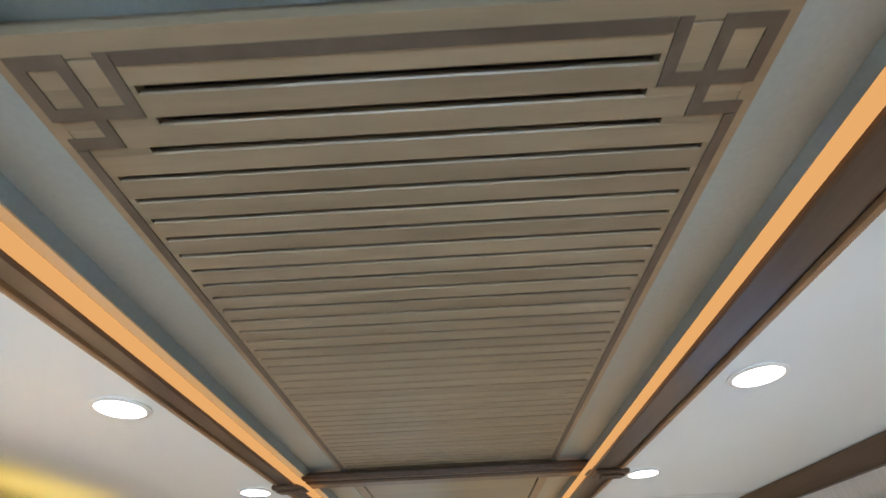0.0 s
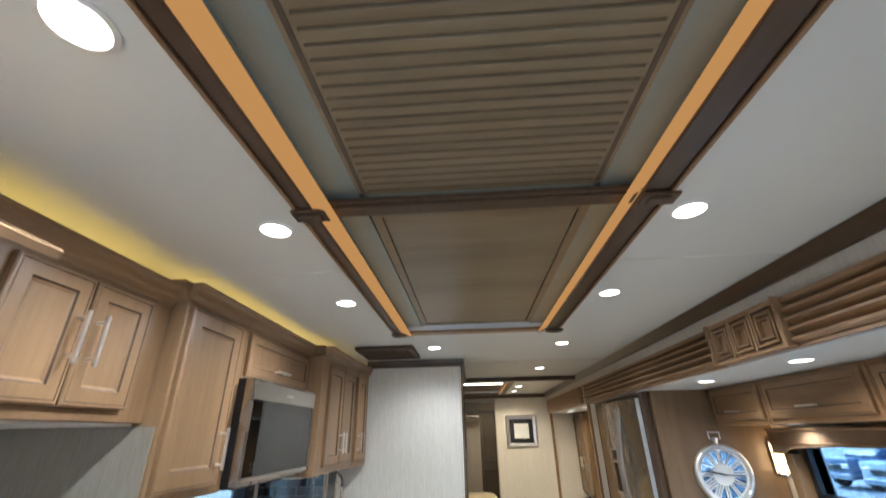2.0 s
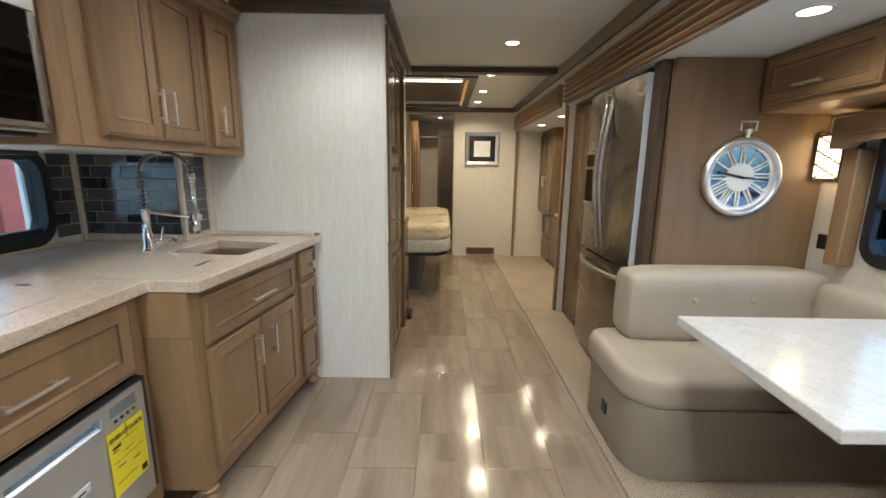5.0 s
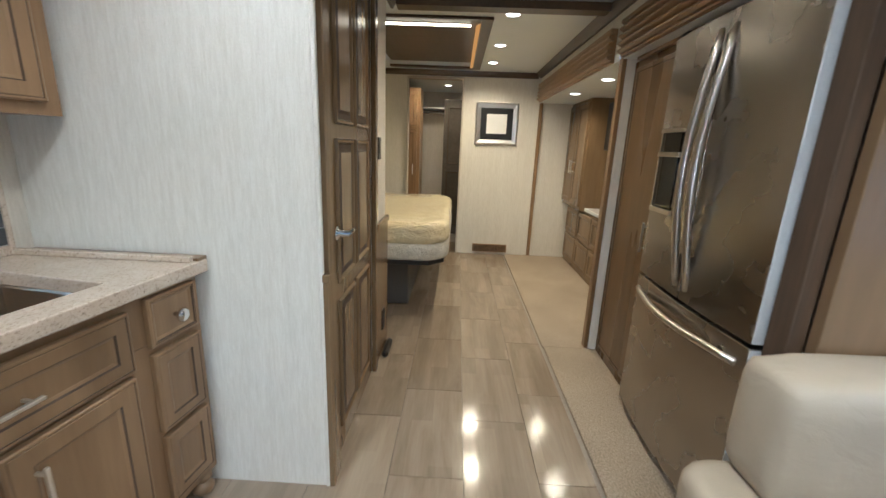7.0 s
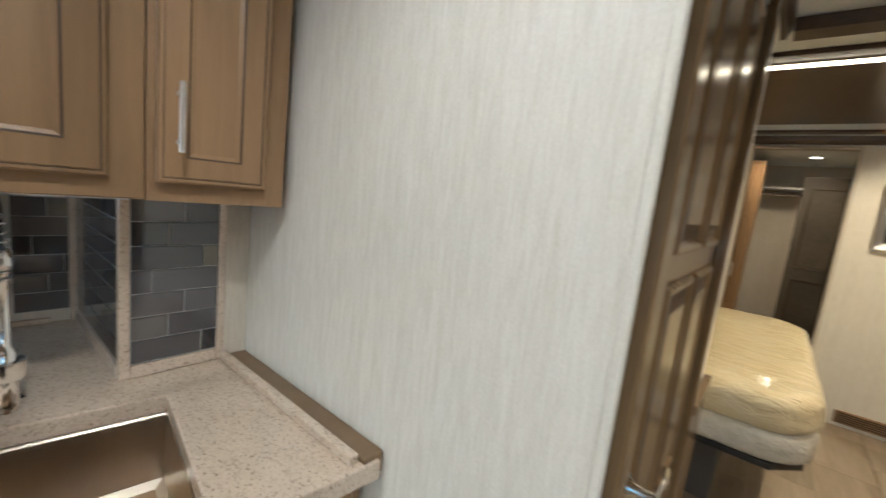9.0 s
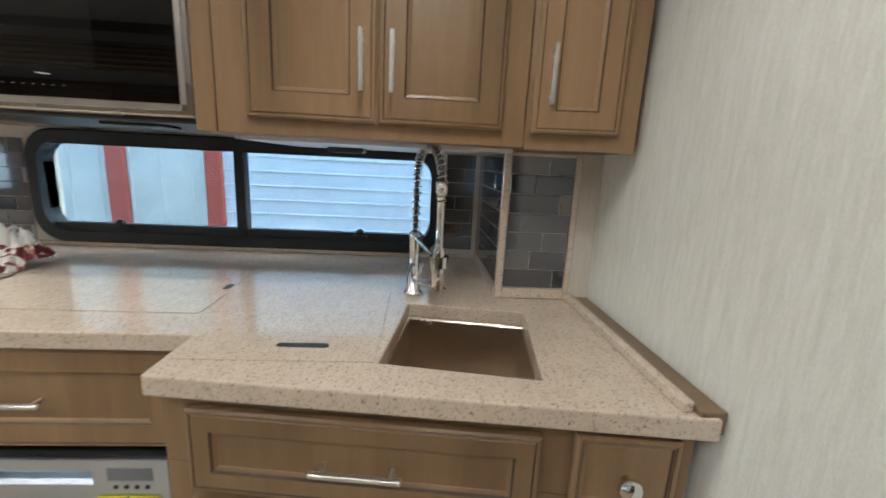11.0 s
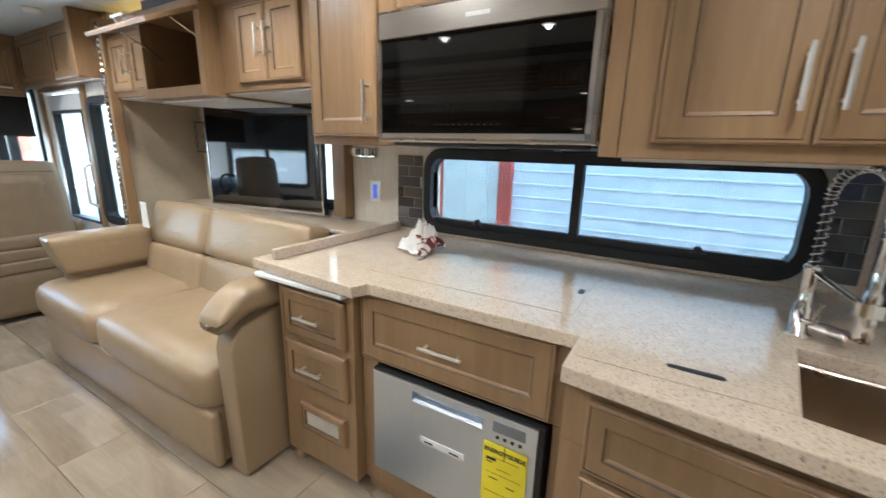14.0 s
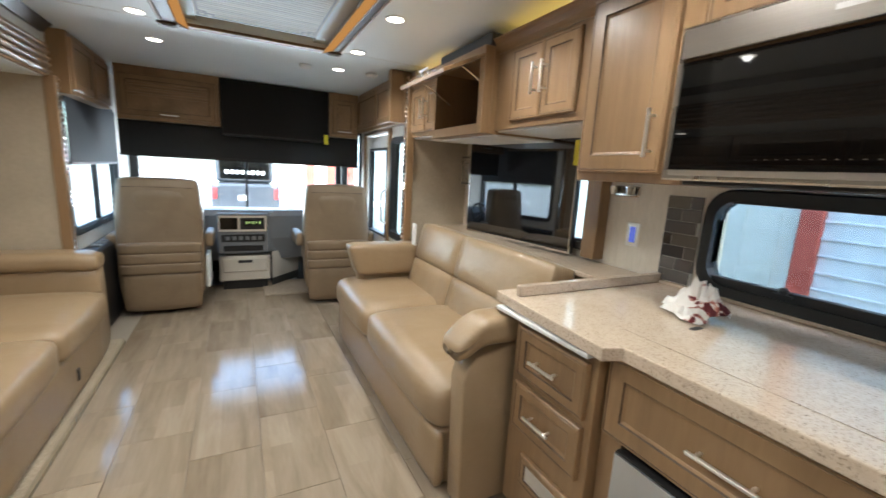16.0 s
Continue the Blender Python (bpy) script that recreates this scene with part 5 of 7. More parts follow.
MOS, HALF = tile_mesh("glass_tile", TL), tile_mesh("glass_tile_short", TL / 2)


def backsplash(name, p, rz, width, rows, z):
    """Running-bond glass tiles on a grout bed; local y runs along the wall and x out of it."""
    m = pose(*p, 0, 0, rz)
    bm = box((-0.004, 0.0050, 0, width, 0, rows * (TH + TG) + TG))
    bmesh.ops.transform(bm, matrix=m @ Matrix.Translation((0, 0, z)), verts=bm.verts[:])
    bed = structure(name, bm, TILEGROUT, "smoked glass brick mosaic backsplash", "backsplash")
    for r in range(rows):
        y = -(TL + TG) * (0.0, 0.5, 0.27, 0.72)[r % 4]
        while y < width - 0.004:
            a, b = max(0.001, y), min(width - 0.001, y + TL)
            if b - a > 0.012:
                full = b - a > TL * 0.7
                ob = new("glass_tile", MOS if full else HALF)
                ob.parent = bed
                ob.matrix_basis = Matrix.Translation(-bed.location) @ m @ Matrix.Translation((0.002, a, z + TG + r * (TH + TG))) @ Matrix.Diagonal((1, (b - a) / (TL if full else TL / 2), 1, 1))
            y += TL + TG


backsplash("backsplash_window_left", (XL, 2.17, 0), 0, 0.165, 7, 0.925)
backsplash("backsplash_window_right", (XL, 3.985, 0), 0, 0.125, 7, 0.945)
structure("wall_column", box((XL, -0.953, 4.128, 4.408, 0.912, 1.35)), BEIGEWALL, "boxed column in the counter corner", "wall")
backsplash("backsplash_column_side", (-1.471, 4.127, 0), -90, 0.50, 7, 0.945)
backsplash("backsplash_column_front", (-0.952, 4.139, 0), 0, 0.187, 7, 0.945)
structure("trim_backsplash", box((-0.962, -0.945, 4.116, 4.1375, 0.912, 1.348), (-0.952, -0.943, 4.327, 4.345, 0.912, 1.348), (-0.952, -0.944, 4.138, 4.326, 0.912, 0.943), (-1.47, -0.963, 4.114, 4.126, 0.912, 0.943), (-0.952, -0.944, 4.138, 4.326, 1.338, 1.348), (-1.474, -1.452, 4.104, 4.1265, 0.912, 1.348), bevel=0.0015), QUARTZ, "cream speckled quartz backsplash edging", "trim")


# wall switch and puck lights
def plate(name, label, category, m, w, h, slots, mat=CREAMPLASTIC, inner=None):
    t = thing(name, label, category, m @ Vector((w / 2, 0, 0)))
    bm = bmesh.new()
    ring_loft(bm, w, h, [(0, 0), (0, 0.004), (0.003, 0.006)], m)
    part("plate", bm, mat, t)
    for (a, b, c_, d_) in slots:
        bm = box((a, b, 0.0055, 0.0075, c_, d_))
        bmesh.ops.transform(bm, matrix=m, verts=bm.verts[:])
        part("insert", bm, inner or PLASTIC, t)


plate("light_switch", "brass-toned switch plate glowing blue on the slide-out wall", "light switch", facing("+x", XL, 1.965, 1.05), 0.075, 0.12, [(0.02, 0.055, 0.02, 0.1)], NICKEL, BLUEGLOW)
t = thing("puck_light", "small black under-cabinet lamp housing", "light", (-1.2, 3.65, 1.33), "under-cabinet lamps")
part("housing", box((-1.3, -1.2, 3.56, 3.68, 1.325, 1.351), bevel=0.006), PLASTIC, t)
t = thing("puck_light", "small white round under-cabinet puck lamp", "light", (-0.95, 3.99, 1.34), "under-cabinet lamps")
part("housing", lathe([(0.05, 1.351), (0.05, 1.343), (0.042, 1.338), (0.001, 1.338)], (-0.95, 3.99, 0), 20), WHITEPAINT, t)
structure("soffit_kitchen", box((XL + 0.006, -0.87, 3.40, 4.12, 1.342, 1.3515)), WHITEPAINT, "pale underside of the kitchen wall cabinets", "soffit")
t = thing("sconce", "small chrome wall lamp under the tall cabinet", "wall lamp", (-1.44, 1.9, 1.3), "wall lamps")
part("backplate", box((-1.478, -1.46, 1.86, 2.02, 1.30, 1.36), bevel=0.006), CHROME, t)
for yy in (1.89, 1.99):
    part("cup", lathe([(0.02, 1.31), (0.024, 1.35), (0.02, 1.352), (0.014, 1.315)], (-1.43, yy, 0), 14), CHROME, t)


# ---- west slide-out: sofa, television ----
def cushion(name, parent, b, r, mat, puff=0.012, label="", cuts=7):
    return part(name, soft_box(*b, r=r, puff=puff, cuts=cuts), mat, parent, label, True)


sofa = thing("sofa", "tan leather two-seat sofa bed with padded arms", "sofa", (-0.8, 1.1, 0), "sofas")
cushion("base", sofa, (-1.18, -0.40, 0.19, 2.03, 0.012, 0.30), 0.03, TAN, 0.004, cuts=9)
part("front_flap", soft_box(-0.445, -0.385, 0.185, 2.04, 0.012, 0.285, r=0.03, puff=0.004, cuts=9), TAN, sofa, "low front flap", True)
cushion("seat_cushion", sofa, (-1.0, -0.365, 0.175, 1.02, 0.285, 0.495), 0.075, TAN, 0.02, cuts=10)
cushion("seat_cushion", sofa, (-1.0, -0.365, 1.03, 2.045, 0.285, 0.495), 0.075, TAN, 0.02, cuts=10)


def back_cushion(y0, y1, m_tilt=14):
    """Two stacked back pads leaning on the sofa's back."""
    piv = Matrix.Translation((-0.88, 0, 0.47)) @ pose(0, 0, 0, 0, -m_tilt, 0) @ Matrix.Translation((0.88, 0, -0.47))
    for z0, z1 in ((0.44, 0.70), (0.702, 0.985)):
        bm = soft_box(-1.04, -0.88, y0, y1, z0, z1, r=0.03, puff=0.012, cuts=8)
        bmesh.ops.transform(bm, matrix=piv, verts=bm.verts[:])
        part("back_pad", bm, TAN, sofa, smooth=True)


back_cushion(0.43, 1.08)
back_cushion(1.085, 1.97)


def padded_arm(parent, y, w, mat, x0, x1, zt, name="arm", droop=0.13):
    """A slim upright arm board with a thick folded pad over its top, drooping at the front."""
    part(name, soft_box(x0, x1, y - w / 2, y + w / 2, 0.02, zt - 0.10, r=0.02, puff=0.004, cuts=6), mat, parent, smooth=True)
    bm = soft_box(x0, x1 + 0.05, y - w * 0.68, y + w * 0.68, zt - 0.11, zt, r=0.045, puff=0.010, cuts=12)
    for v in bm.verts:
        t = max(0.0, (v.co.x - (x1 - 0.22)) / 0.27)
        v.co.z -= droop * t ** 1.6
        v.co.x -= 0.02 * t * t
    part(name + "_pad", bm, mat, parent, smooth=True)


bm = bmesh.new()
arm_side = [(-1.05, 0.015), (-0.44, 0.015), (-0.425, 0.58), (-0.44, 0.635), (-0.48, 0.675), (-0.62, 0.705), (-1.05, 0.715)]
f = bm.faces.new([bm.verts.new((x, 2.068, z)) for x, z in arm_side])
ext = bmesh.ops.extrude_face_region(bm, geom=[f])
bmesh.ops.translate(bm, verts=[v for v in ext["geom"] if isinstance(v, bmesh.types.BMVert)], vec=(0, 0.105, 0))
bmesh.ops.recalc_face_normals(bm, faces=bm.faces[:])
bmesh.ops.bevel(bm, geom=bm.edges[:], offset=0.009, segments=3, profile=0.5, affect="EDGES")
part("arm", bm, TAN, sofa, "flat upholstered arm board", True)
bm = soft_box(-1.05, -0.385, 2.045, 2.19, 0.722, 0.826, r=0.03, puff=0.006, cuts=14)
for v in bm.verts:
    u = max(0.0, (v.co.x + 0.52) / 0.135)
    v.co.z -= 0.062 * u ** 1.3 + (0.03 * u * u if v.co.z > 0.775 else 0.0)
    v.co.z += 0.004 * math.sin(v.co.x * 61) * min(1.0, u)
part("arm_top_pad", bm, TAN, sofa, "thick pad folded over the arm's front", True)
piv = soft_box(-1.02, -0.47, 0.245, 0.42, 0.555, 0.79, r=0.03, puff=0.008, cuts=8)
for v in piv.verts:
    v.co.x += 0.05 * (v.co.z - 0.62) / 0.17 * max(0.0, (v.co.x + 0.9) / 0.43)
part("arm_pad", piv, TAN, sofa, smooth=True)
part("arm", soft_box(-1.05, -0.5, 0.26, 0.36, 0.3, 0.60, r=0.03, cuts=6), TAN, sofa, smooth=True)
part("care_tag", box((-0.905, -0.90, 0.46, 0.54, 0.80, 0.97)), PAPERTOWEL, sofa, "white paper care tag")

structure("ledge_sofa", box((XL + 0.004, -1.19, 0.255, 2.08, 0.0, 0.90), bevel=0.003), PANELWOOD, "boxed ledge behind the sofa", "ledge")
structure("ledge_top", box((XL + 0.004, -1.17, 0.255, 2.083, 0.901, 0.925), bevel=0.004), QUARTZ, "speckled ledge top under the television", "ledge")

tv = thing("television", "large flat television swung out from the slide-out wall, off", "television", (-1.40, 1.655, 0.93), "televisions")
SWING = Matrix.Translation((-1.40, 1.655, 0)) @ Matrix.Rotation(radians(7.0), 4, "Z") @ Matrix.Translation((1.40, -1.655, 0))


def tv_part(name, bm, mat, label=""):
    bmesh.ops.transform(bm, matrix=SWING, verts=bm.verts[:])
    part(name, bm, mat, tv, label)


tv_part("case", box((-1.44, -1.40, 0.66, 1.655, 0.938, 1.618), bevel=0.006), PLASTIC)
tv_part("screen", box((-1.4005, -1.396, 0.672, 1.643, 0.958, 1.606)), SCREEN, "dark glossy screen")
tv_part("tag", box((-1.391, -1.389, 1.622, 1.650, 1.45, 1.59)), YELLOW, "yellow paper tag")
tv_part("bezel", box((-1.402, -1.392, 0.66, 0.669, 0.938, 1.618), (-1.402, -1.392, 1.646, 1.655, 0.938, 1.618), (-1.402, -1.392, 0.669, 1.646, 1.61, 1.618), (-1.402, -1.392, 0.669, 1.646, 0.938, 0.953)), CHROME, "thin chrome bezel")
part("wall_arm", tube([(-1.47, 1.25, 1.28), (-1.405, 1.20, 1.28)], 0.022, 10), PLASTIC, tv, "black swing arm")
window_unit("window_2", facing("+x", XL, 1.0, 0.97), 0.74, 0.52, 0.05, "black-framed window half hidden by the television", (), 0.03)
t = thing("wood_valance", "upright maple side valance of the slide-out window", "valance", (-1.44, 1.79, 0.95))
part("board", box((-1.478, -1.40, 1.735, 1.835, 0.945, 1.40), bevel=0.004), MAPLE, t)


def crystal_sconce(x, y, z, h, axis, lit=True):
    """Slim chrome wall lamp with a lattice front."""
    t = thing("sconce", "chrome lattice wall lamp, lit" if lit else "chrome and crystal wall lamp", "wall lamp", (x, y, z), "wall lamps")
    s = 1 if axis == "+x" else -1
    part("backplate", box(tuple(sorted((x, x + s * 0.012))) + (y - 0.07, y + 0.07, z, z + h), bevel=0.003), CHROME, t)
    part("shade", box(tuple(sorted((x + s * 0.013, x + s * 0.06))) + (y - 0.062, y + 0.062, z + 0.02, z + h - 0.02), bevel=0.004), SCONCEGLOW if lit else CHROME, t, "frosted glowing glass" if lit else "crystal block")
    fx0 = x + s * 0.062
    for a in (0, 1, 2):
        za, zb = z + 0.02 + a * (h - 0.04) / 3, z + 0.02 + (a + 1) * (h - 0.04) / 3
        for ya, yb in ((y - 0.062, y + 0.062), (y + 0.062, y - 0.062)):
            part("lattice_bar", tube([(fx0, ya, za), (fx0, yb, zb)], 0.005, 6), CHROME, t)
    for e in (y - 0.068, y + 0.0625):
        part("frame_bar", box(tuple(sorted((x + s * 0.012, x + s * 0.066))) + (e, e + 0.0055, z, z + h), bevel=0.001), CHROME, t)


crystal_sconce(-1.478, 0.345, 1.28, 0.24, "+x", False)
crystal_sconce(XR - 0.002, 4.06, 1.25, 0.235, "-x", True)


def beaded_post(x, y, z0, z1, side):
    t = thing("beaded_post", "maple post edged with a chrome beaded strip at the slide-out opening", "moulding", (x, y, z0), "slide-out posts")
    part("post", box((x - 0.03, x + 0.03, y - 0.045, y + 0.045, z0, z1), bevel=0.004), MAPLE, t)
    n = int((z1 - z0 - 0.06) / 0.036)
    part("strip", box((x + side * 0.031 - 0.002, x + side * 0.031 + 0.002, y - 0.02, y + 0.02, z0 + 0.02, z1 - 0.02)), CHROME, t, "chrome strip")
    for k in range(n):
        zc = z0 + 0.045 + k * 0.036
        part("bead", lathe([(0.001, -0.004), (0.012, -0.003), (0.016, 0), (0.011, 0.006), (0.001, 0.009)], (x + side * 0.034, y, zc), 10, "x"), CHROME, t)


beaded_post(-0.935, 0.228, 0.02, 2.10, 1)
beaded_post(1.375, -0.23, 0.02, 1.845, -1)

# ---- east slide-out: sofa, dinette ----
s2 = thing("sofa", "tan leather sofa with a rolled arm along the slide-out", "sofa", (1.6, 0.75, 0), "sofas")
cushion("base", s2, (1.16, 2.1, -0.02, 1.72, 0.012, 0.30), 0.03, TAN, 0.004, cuts=8)
for y0, y1 in ((0.03, 0.86), (0.87, 1.70)):
    cushion("seat_cushion", s2, (1.13, 1.95, y0, y1, 0.29, 0.475), 0.065, TAN, 0.02, cuts=9)
    cushion("back_pad", s2, (1.85, 2.2, y0, y1, 0.42, 0.93), 0.09, TAN, 0.02, cuts=8)
padded_arm(s2, -0.075, 0.15, TAN, 1.18, 2.1, 0.715, droop=0.015)
for o in [o for o in s2.children if o.name.startswith("arm")]:
    o.scale.x = -1
part("latch", box((1.122, 1.13, 0.70, 0.73, 0.15, 0.22), bevel=0.003), PLASTIC, s2, "black release latch")
structure("trim_slide_edge", box((1.105, 1.128, -0.18, 1.95, -0.006, 0.010), bevel=0.004), LOUVRE, "taupe strip along the slide-out floor", "trim")


def booth_seat(y0, y1, back_y, label, sgn):
    """Dinette bench: upholstered box, curved aisle end, thick seat and back."""
    t = thing("booth_bench", label, "bench", (1.7, (y0 + y1) / 2, 0), "dinette benches")
    near, far = (y0, y1) if sgn > 0 else (y1, y0)
    r = 0.16

    def outline(x0, o):
        pts = [(2.24, near - sgn * o)]
        for k in range(7):
            a = radians(90 * k / 6)
            pts.append((x0 + r - (r + o) * math.sin(a), near + sgn * (r - (r + o) * math.cos(a))))
        q = 0.09
        for k in range(5):
            a = radians(90 * k / 4)
            pts.append((x0 + q - (q + o) * math.cos(a), far - sgn * (q - (q + o) * math.sin(a)) - sgn * o))
        return pts + [(2.24, far)]

    part("box", pad(outline(1.16, 0), 0.008, 0.335, 0.008, 2), TAUPE, t, "taupe upholstered bench box", True)
    bm = pad(outline(1.145, 0.012), 0.325, 0.478, 0.05, 5)
    part("seat_cushion", bm, CREAM, t, smooth=True)
    by0, by1 = sorted((back_y, far))
    part("back_cushion", soft_box(1.275, 2.24, by0, by1, 0.47, 0.815, r=0.05, puff=0.015, cuts=8), CREAM, t, smooth=True)
    for bx in (1.57, 1.85, 2.13):
        part("button", lathe([(0.001, -0.006), (0.010, -0.004), (0.015, 0), (0.010, 0.004), (0.001, 0.006)], (bx, back_y - sgn * 0.015, 0.69), 10, "y"), CREAM, t, "covered tufting button")
    part("outlet", box((1.153, 1.162, (near + far) / 2 - 0.02, (near + far) / 2 + 0.03, 0.14, 0.2), bevel=0.002), PLASTIC, t, "black outlet")
    return t


booth_seat(3.56, 4.135, 3.93, "cream leather dinette bench with a tufted back beside the refrigerator", 1)
booth_seat(2.06, 2.84, 2.24, "cream leather dinette bench facing the table", -1)
t = thing("wall_bolster", "cream leather side bolster along the dinette wall", "cushion", (2.2, 3.8, 0.48))
part("pad", soft_box(2.13, 2.262, 3.35, 3.925, 0.478, 0.79, r=0.05, puff=0.012, cuts=8), CREAM, t, smooth=True)

tab = thing("dinette_table", "white solid-surface dinette table on a black pedestal", "table", (1.7, 3.18, 0))
part("tabletop", prism([(1.215, 2.835), (2.25, 2.835), (2.25, 3.505), (2.02, 3.505), (1.25, 3.515)], 0.725, 0.762, 0.005), WHITETOP, tab)
part("edge_frame", prism([(1.26, 2.88), (2.24, 2.88), (2.24, 3.465), (1.295, 3.47)], 0.694, 0.724, 0.003), MAPLE_H, tab, "maple edge frame")
part("column", box((1.93, 2.02, 3.12, 3.24, 0.02, 0.693), bevel=0.01), PLASTIC, tab, "black column")
part("foot_plate", box((1.7, 2.2, 2.95, 3.4, 0.008, 0.022), bevel=0.004), PLASTIC, tab)

# overhead cabinets of the dinette
for y0, y1 in ((2.05, 2.80), (2.805, 3.545), (3.55, 4.132)):
    c = thing("overhead_cabinet", "low maple overhead cabinet above the dinette window", "cabinet", (2.08, (y0 + y1) / 2, 1.57), "overhead cabinets")
    part("body", box((1.90, XR - 0.004, y0, y1, 1.575, 1.828), bevel=0.002), MAPLE_H, c)
    m = facing("-x", 1.90, y0 + 0.02, 1.605)
    d = panel_door(c, m, y1 - y0 - 0.04, 0.205, "door", 0.045, mats=[MAPLE_H, GLAZE])
    bar_pull(d, m, (y1 - y0 - 0.04) / 2, 0.055, 0.13, False)
c = thing("overhead_cabinet", "maple overhead cabinet above the sofa", "cabinet", (2.08, 0.9, 1.57), "overhead cabinets")
part("body", box((1.90, XR - 0.004, -0.19, 2.045, 1.575, 1.828), bevel=0.002), MAPLE_H, c)
for k in range(3):
    panel_door(c, facing("-x", 1.90, -0.17 + k * 0.74, 1.605), 0.71, 0.205, "door", 0.045, mats=[MAPLE_H, GLAZE])
downlight(2.06, 3.59, 1.574, 4.0)
downlight(2.06, 2.6, 1.574, 4.0)

window_unit("window_3", facing("-x", XR, 2.30, 0.89), 1.575, 0.66, 0.10, "wide black-framed dinette window with an awning sash", (), 0.03, (1.2,), glazing=TINTED)
part("transom", box((XR - 0.025, XR + 0.02, 2.34, 3.835, 1.145, 1.18), bevel=0.004), RUBBER, bpy.data.objects["window_3"], "black transom bar")
v = thing("valance", "fabric-covered window valance with a stepped lower edge", "valance", (2.2, 3.1, 1.4))
bm = bmesh.new()
pts = [(2.22, 1.40), (2.30, 1.40), (2.34, 1.425), (2.5, 1.44), (2.8, 1.452), (3.1, 1.455), (3.4, 1.452), (3.7, 1.44), (3.86, 1.425), (3.9, 1.40), (3.985, 1.40), (3.985, 1.535), (2.22, 1.535)]
lo = [bm.verts.new((2.13, y, z)) for y, z in pts]
hi = [bm.verts.new((2.16, y, z)) for y, z in pts]
bm.faces.new(lo)
bm.faces.new(hi)
for k in range(len(pts)):
    bm.faces.new((lo[k], lo[(k + 1) % len(pts)], hi[(k + 1) % len(pts)], hi[k]))
part("face", bm, PANELWOOD, v)
part("return", box((2.161, XR - 0.002, 3.955, 3.985, 1.40, 1.535)), PANELWOOD, v)
part("return", box((2.161, XR - 0.002, 2.22, 2.25, 1.40, 1.535)), PANELWOOD, v)
part("cap", box((2.12, XR - 0.002, 2.21, 3.995, 1.536, 1.552), bevel=0.004), MAPLE_H, v)
part("bead", box((2.123, 2.1295, 2.22, 3.985, 1.462, 1.472), bevel=0.002), MAPLE_H, v)
part("side_board", box((2.19, XR - 0.002, 3.90, 3.975, 0.87, 1.40), bevel=0.004), MAPLE, v, "upright maple side board")
part("side_board", box((2.19, XR - 0.002, 2.23, 2.30, 0.87, 1.40), bevel=0.004), MAPLE, v, "upright maple side board")
plate("outlet", "black outlet on the dinette wall", "outlet", facing("-x", XR, 4.03, 0.92), 0.07, 0.07, [(0.015, 0.055, 0.02, 0.05)], PLASTIC)

# tall panel beside the refrigerator, clock
structure("wall_fridge_panel", box((1.475, XR - 0.002, 4.142, 4.178, 0.008, 1.828), bevel=0.002), PANELWOOD, "smooth walnut panel beside the refrigerator", "panel")
clk = thing("wall_clock", "large nickel pocket-watch wall clock with an open roman dial", "clock", (1.848, 4.12, 1.27))
R = 0.192
part("rim", lathe([(R, -0.001), (R + 0.004, -0.02), (R - 0.008, -0.04), (R - 0.024, -0.036), (R - 0.028, -0.018), (R - 0.03, -0.001)], (1.848, 4.14, 1.268), 40, "y", ring=True), NICKEL, clk, "rounded nickel rim", True)
part("dial", lathe([(0.001, -0.002), (R - 0.031, -0.002), (R - 0.031, -0.006), (0.001, -0.006)], (1.848, 4.14, 1.268), 40, "y"), DIALMIRROR, clk, "mirrored dial")
part("chapter_ring", lathe([(0.148, -0.0065), (0.163, -0.0065), (0.163, -0.014), (0.148, -0.014)], (1.848, 4.14, 1.268), 40, "y", ring=True), WHITEPAINT, clk, "white chapter ring")
part("hub", lathe([(0.001, -0.006), (0.07, -0.006), (0.07, -0.012), (0.001, -0.012)], (1.848, 4.14, 1.268), 30, "y"), WHITEPAINT, clk, "pale inner disc")
NUM = [2, 1, 2, 3, 2, 2, 2, 3, 4, 2, 1, 2]
for k in range(12):
    a = radians(30 * k)
    for j in range(NUM[k]):
        o = (j - (NUM[k] - 1) / 2) * 0.016
        bm = box((-0.0042 + o, 0.0042 + o, -0.012, -0.0065, 0.069, 0.149))
        bmesh.ops.transform(bm, matrix=Matrix.Translation((1.848, 4.14, 1.268)) @ Matrix.Rotation(a, 4, "Y"), verts=bm.verts[:])
        part("numeral_bar", bm, WHITEPAINT, clk)
for a, l, w in ((-78, 0.11, 0.006), (96, 0.14, 0.004)):
    bm = box((-w, w, -0.018, -0.015, -0.02, l))
    bmesh.ops.transform(bm, matrix=Matrix.Translation((1.848, 4.14, 1.268)) @ Matrix.Rotation(radians(a), 4, "Y"), verts=bm.verts[:])
    part("hand", bm, DARKWOOD, clk, "dark clock hand")
part("crown_stem", lathe([(0.012, 1.458), (0.012, 1.478), (0.02, 1.48), (0.02, 1.497), (0.012, 1.5)], (1.848, 4.122, 0), 14), NICKEL, clk)
part("bow", tube([(1.812, 4.122, 1.49), (1.808, 4.122, 1.535), (1.888, 4.122, 1.535), (1.884, 4.122, 1.49)], 0.006, 8), NICKEL, clk, "square hanging bow")

# ---- refrigerator and pantry ----
fr = thing("refrigerator", "stainless steel french-door refrigerator with a bottom freezer drawer", "refrigerator", (1.8, 4.66, 0))
FX = 1.462


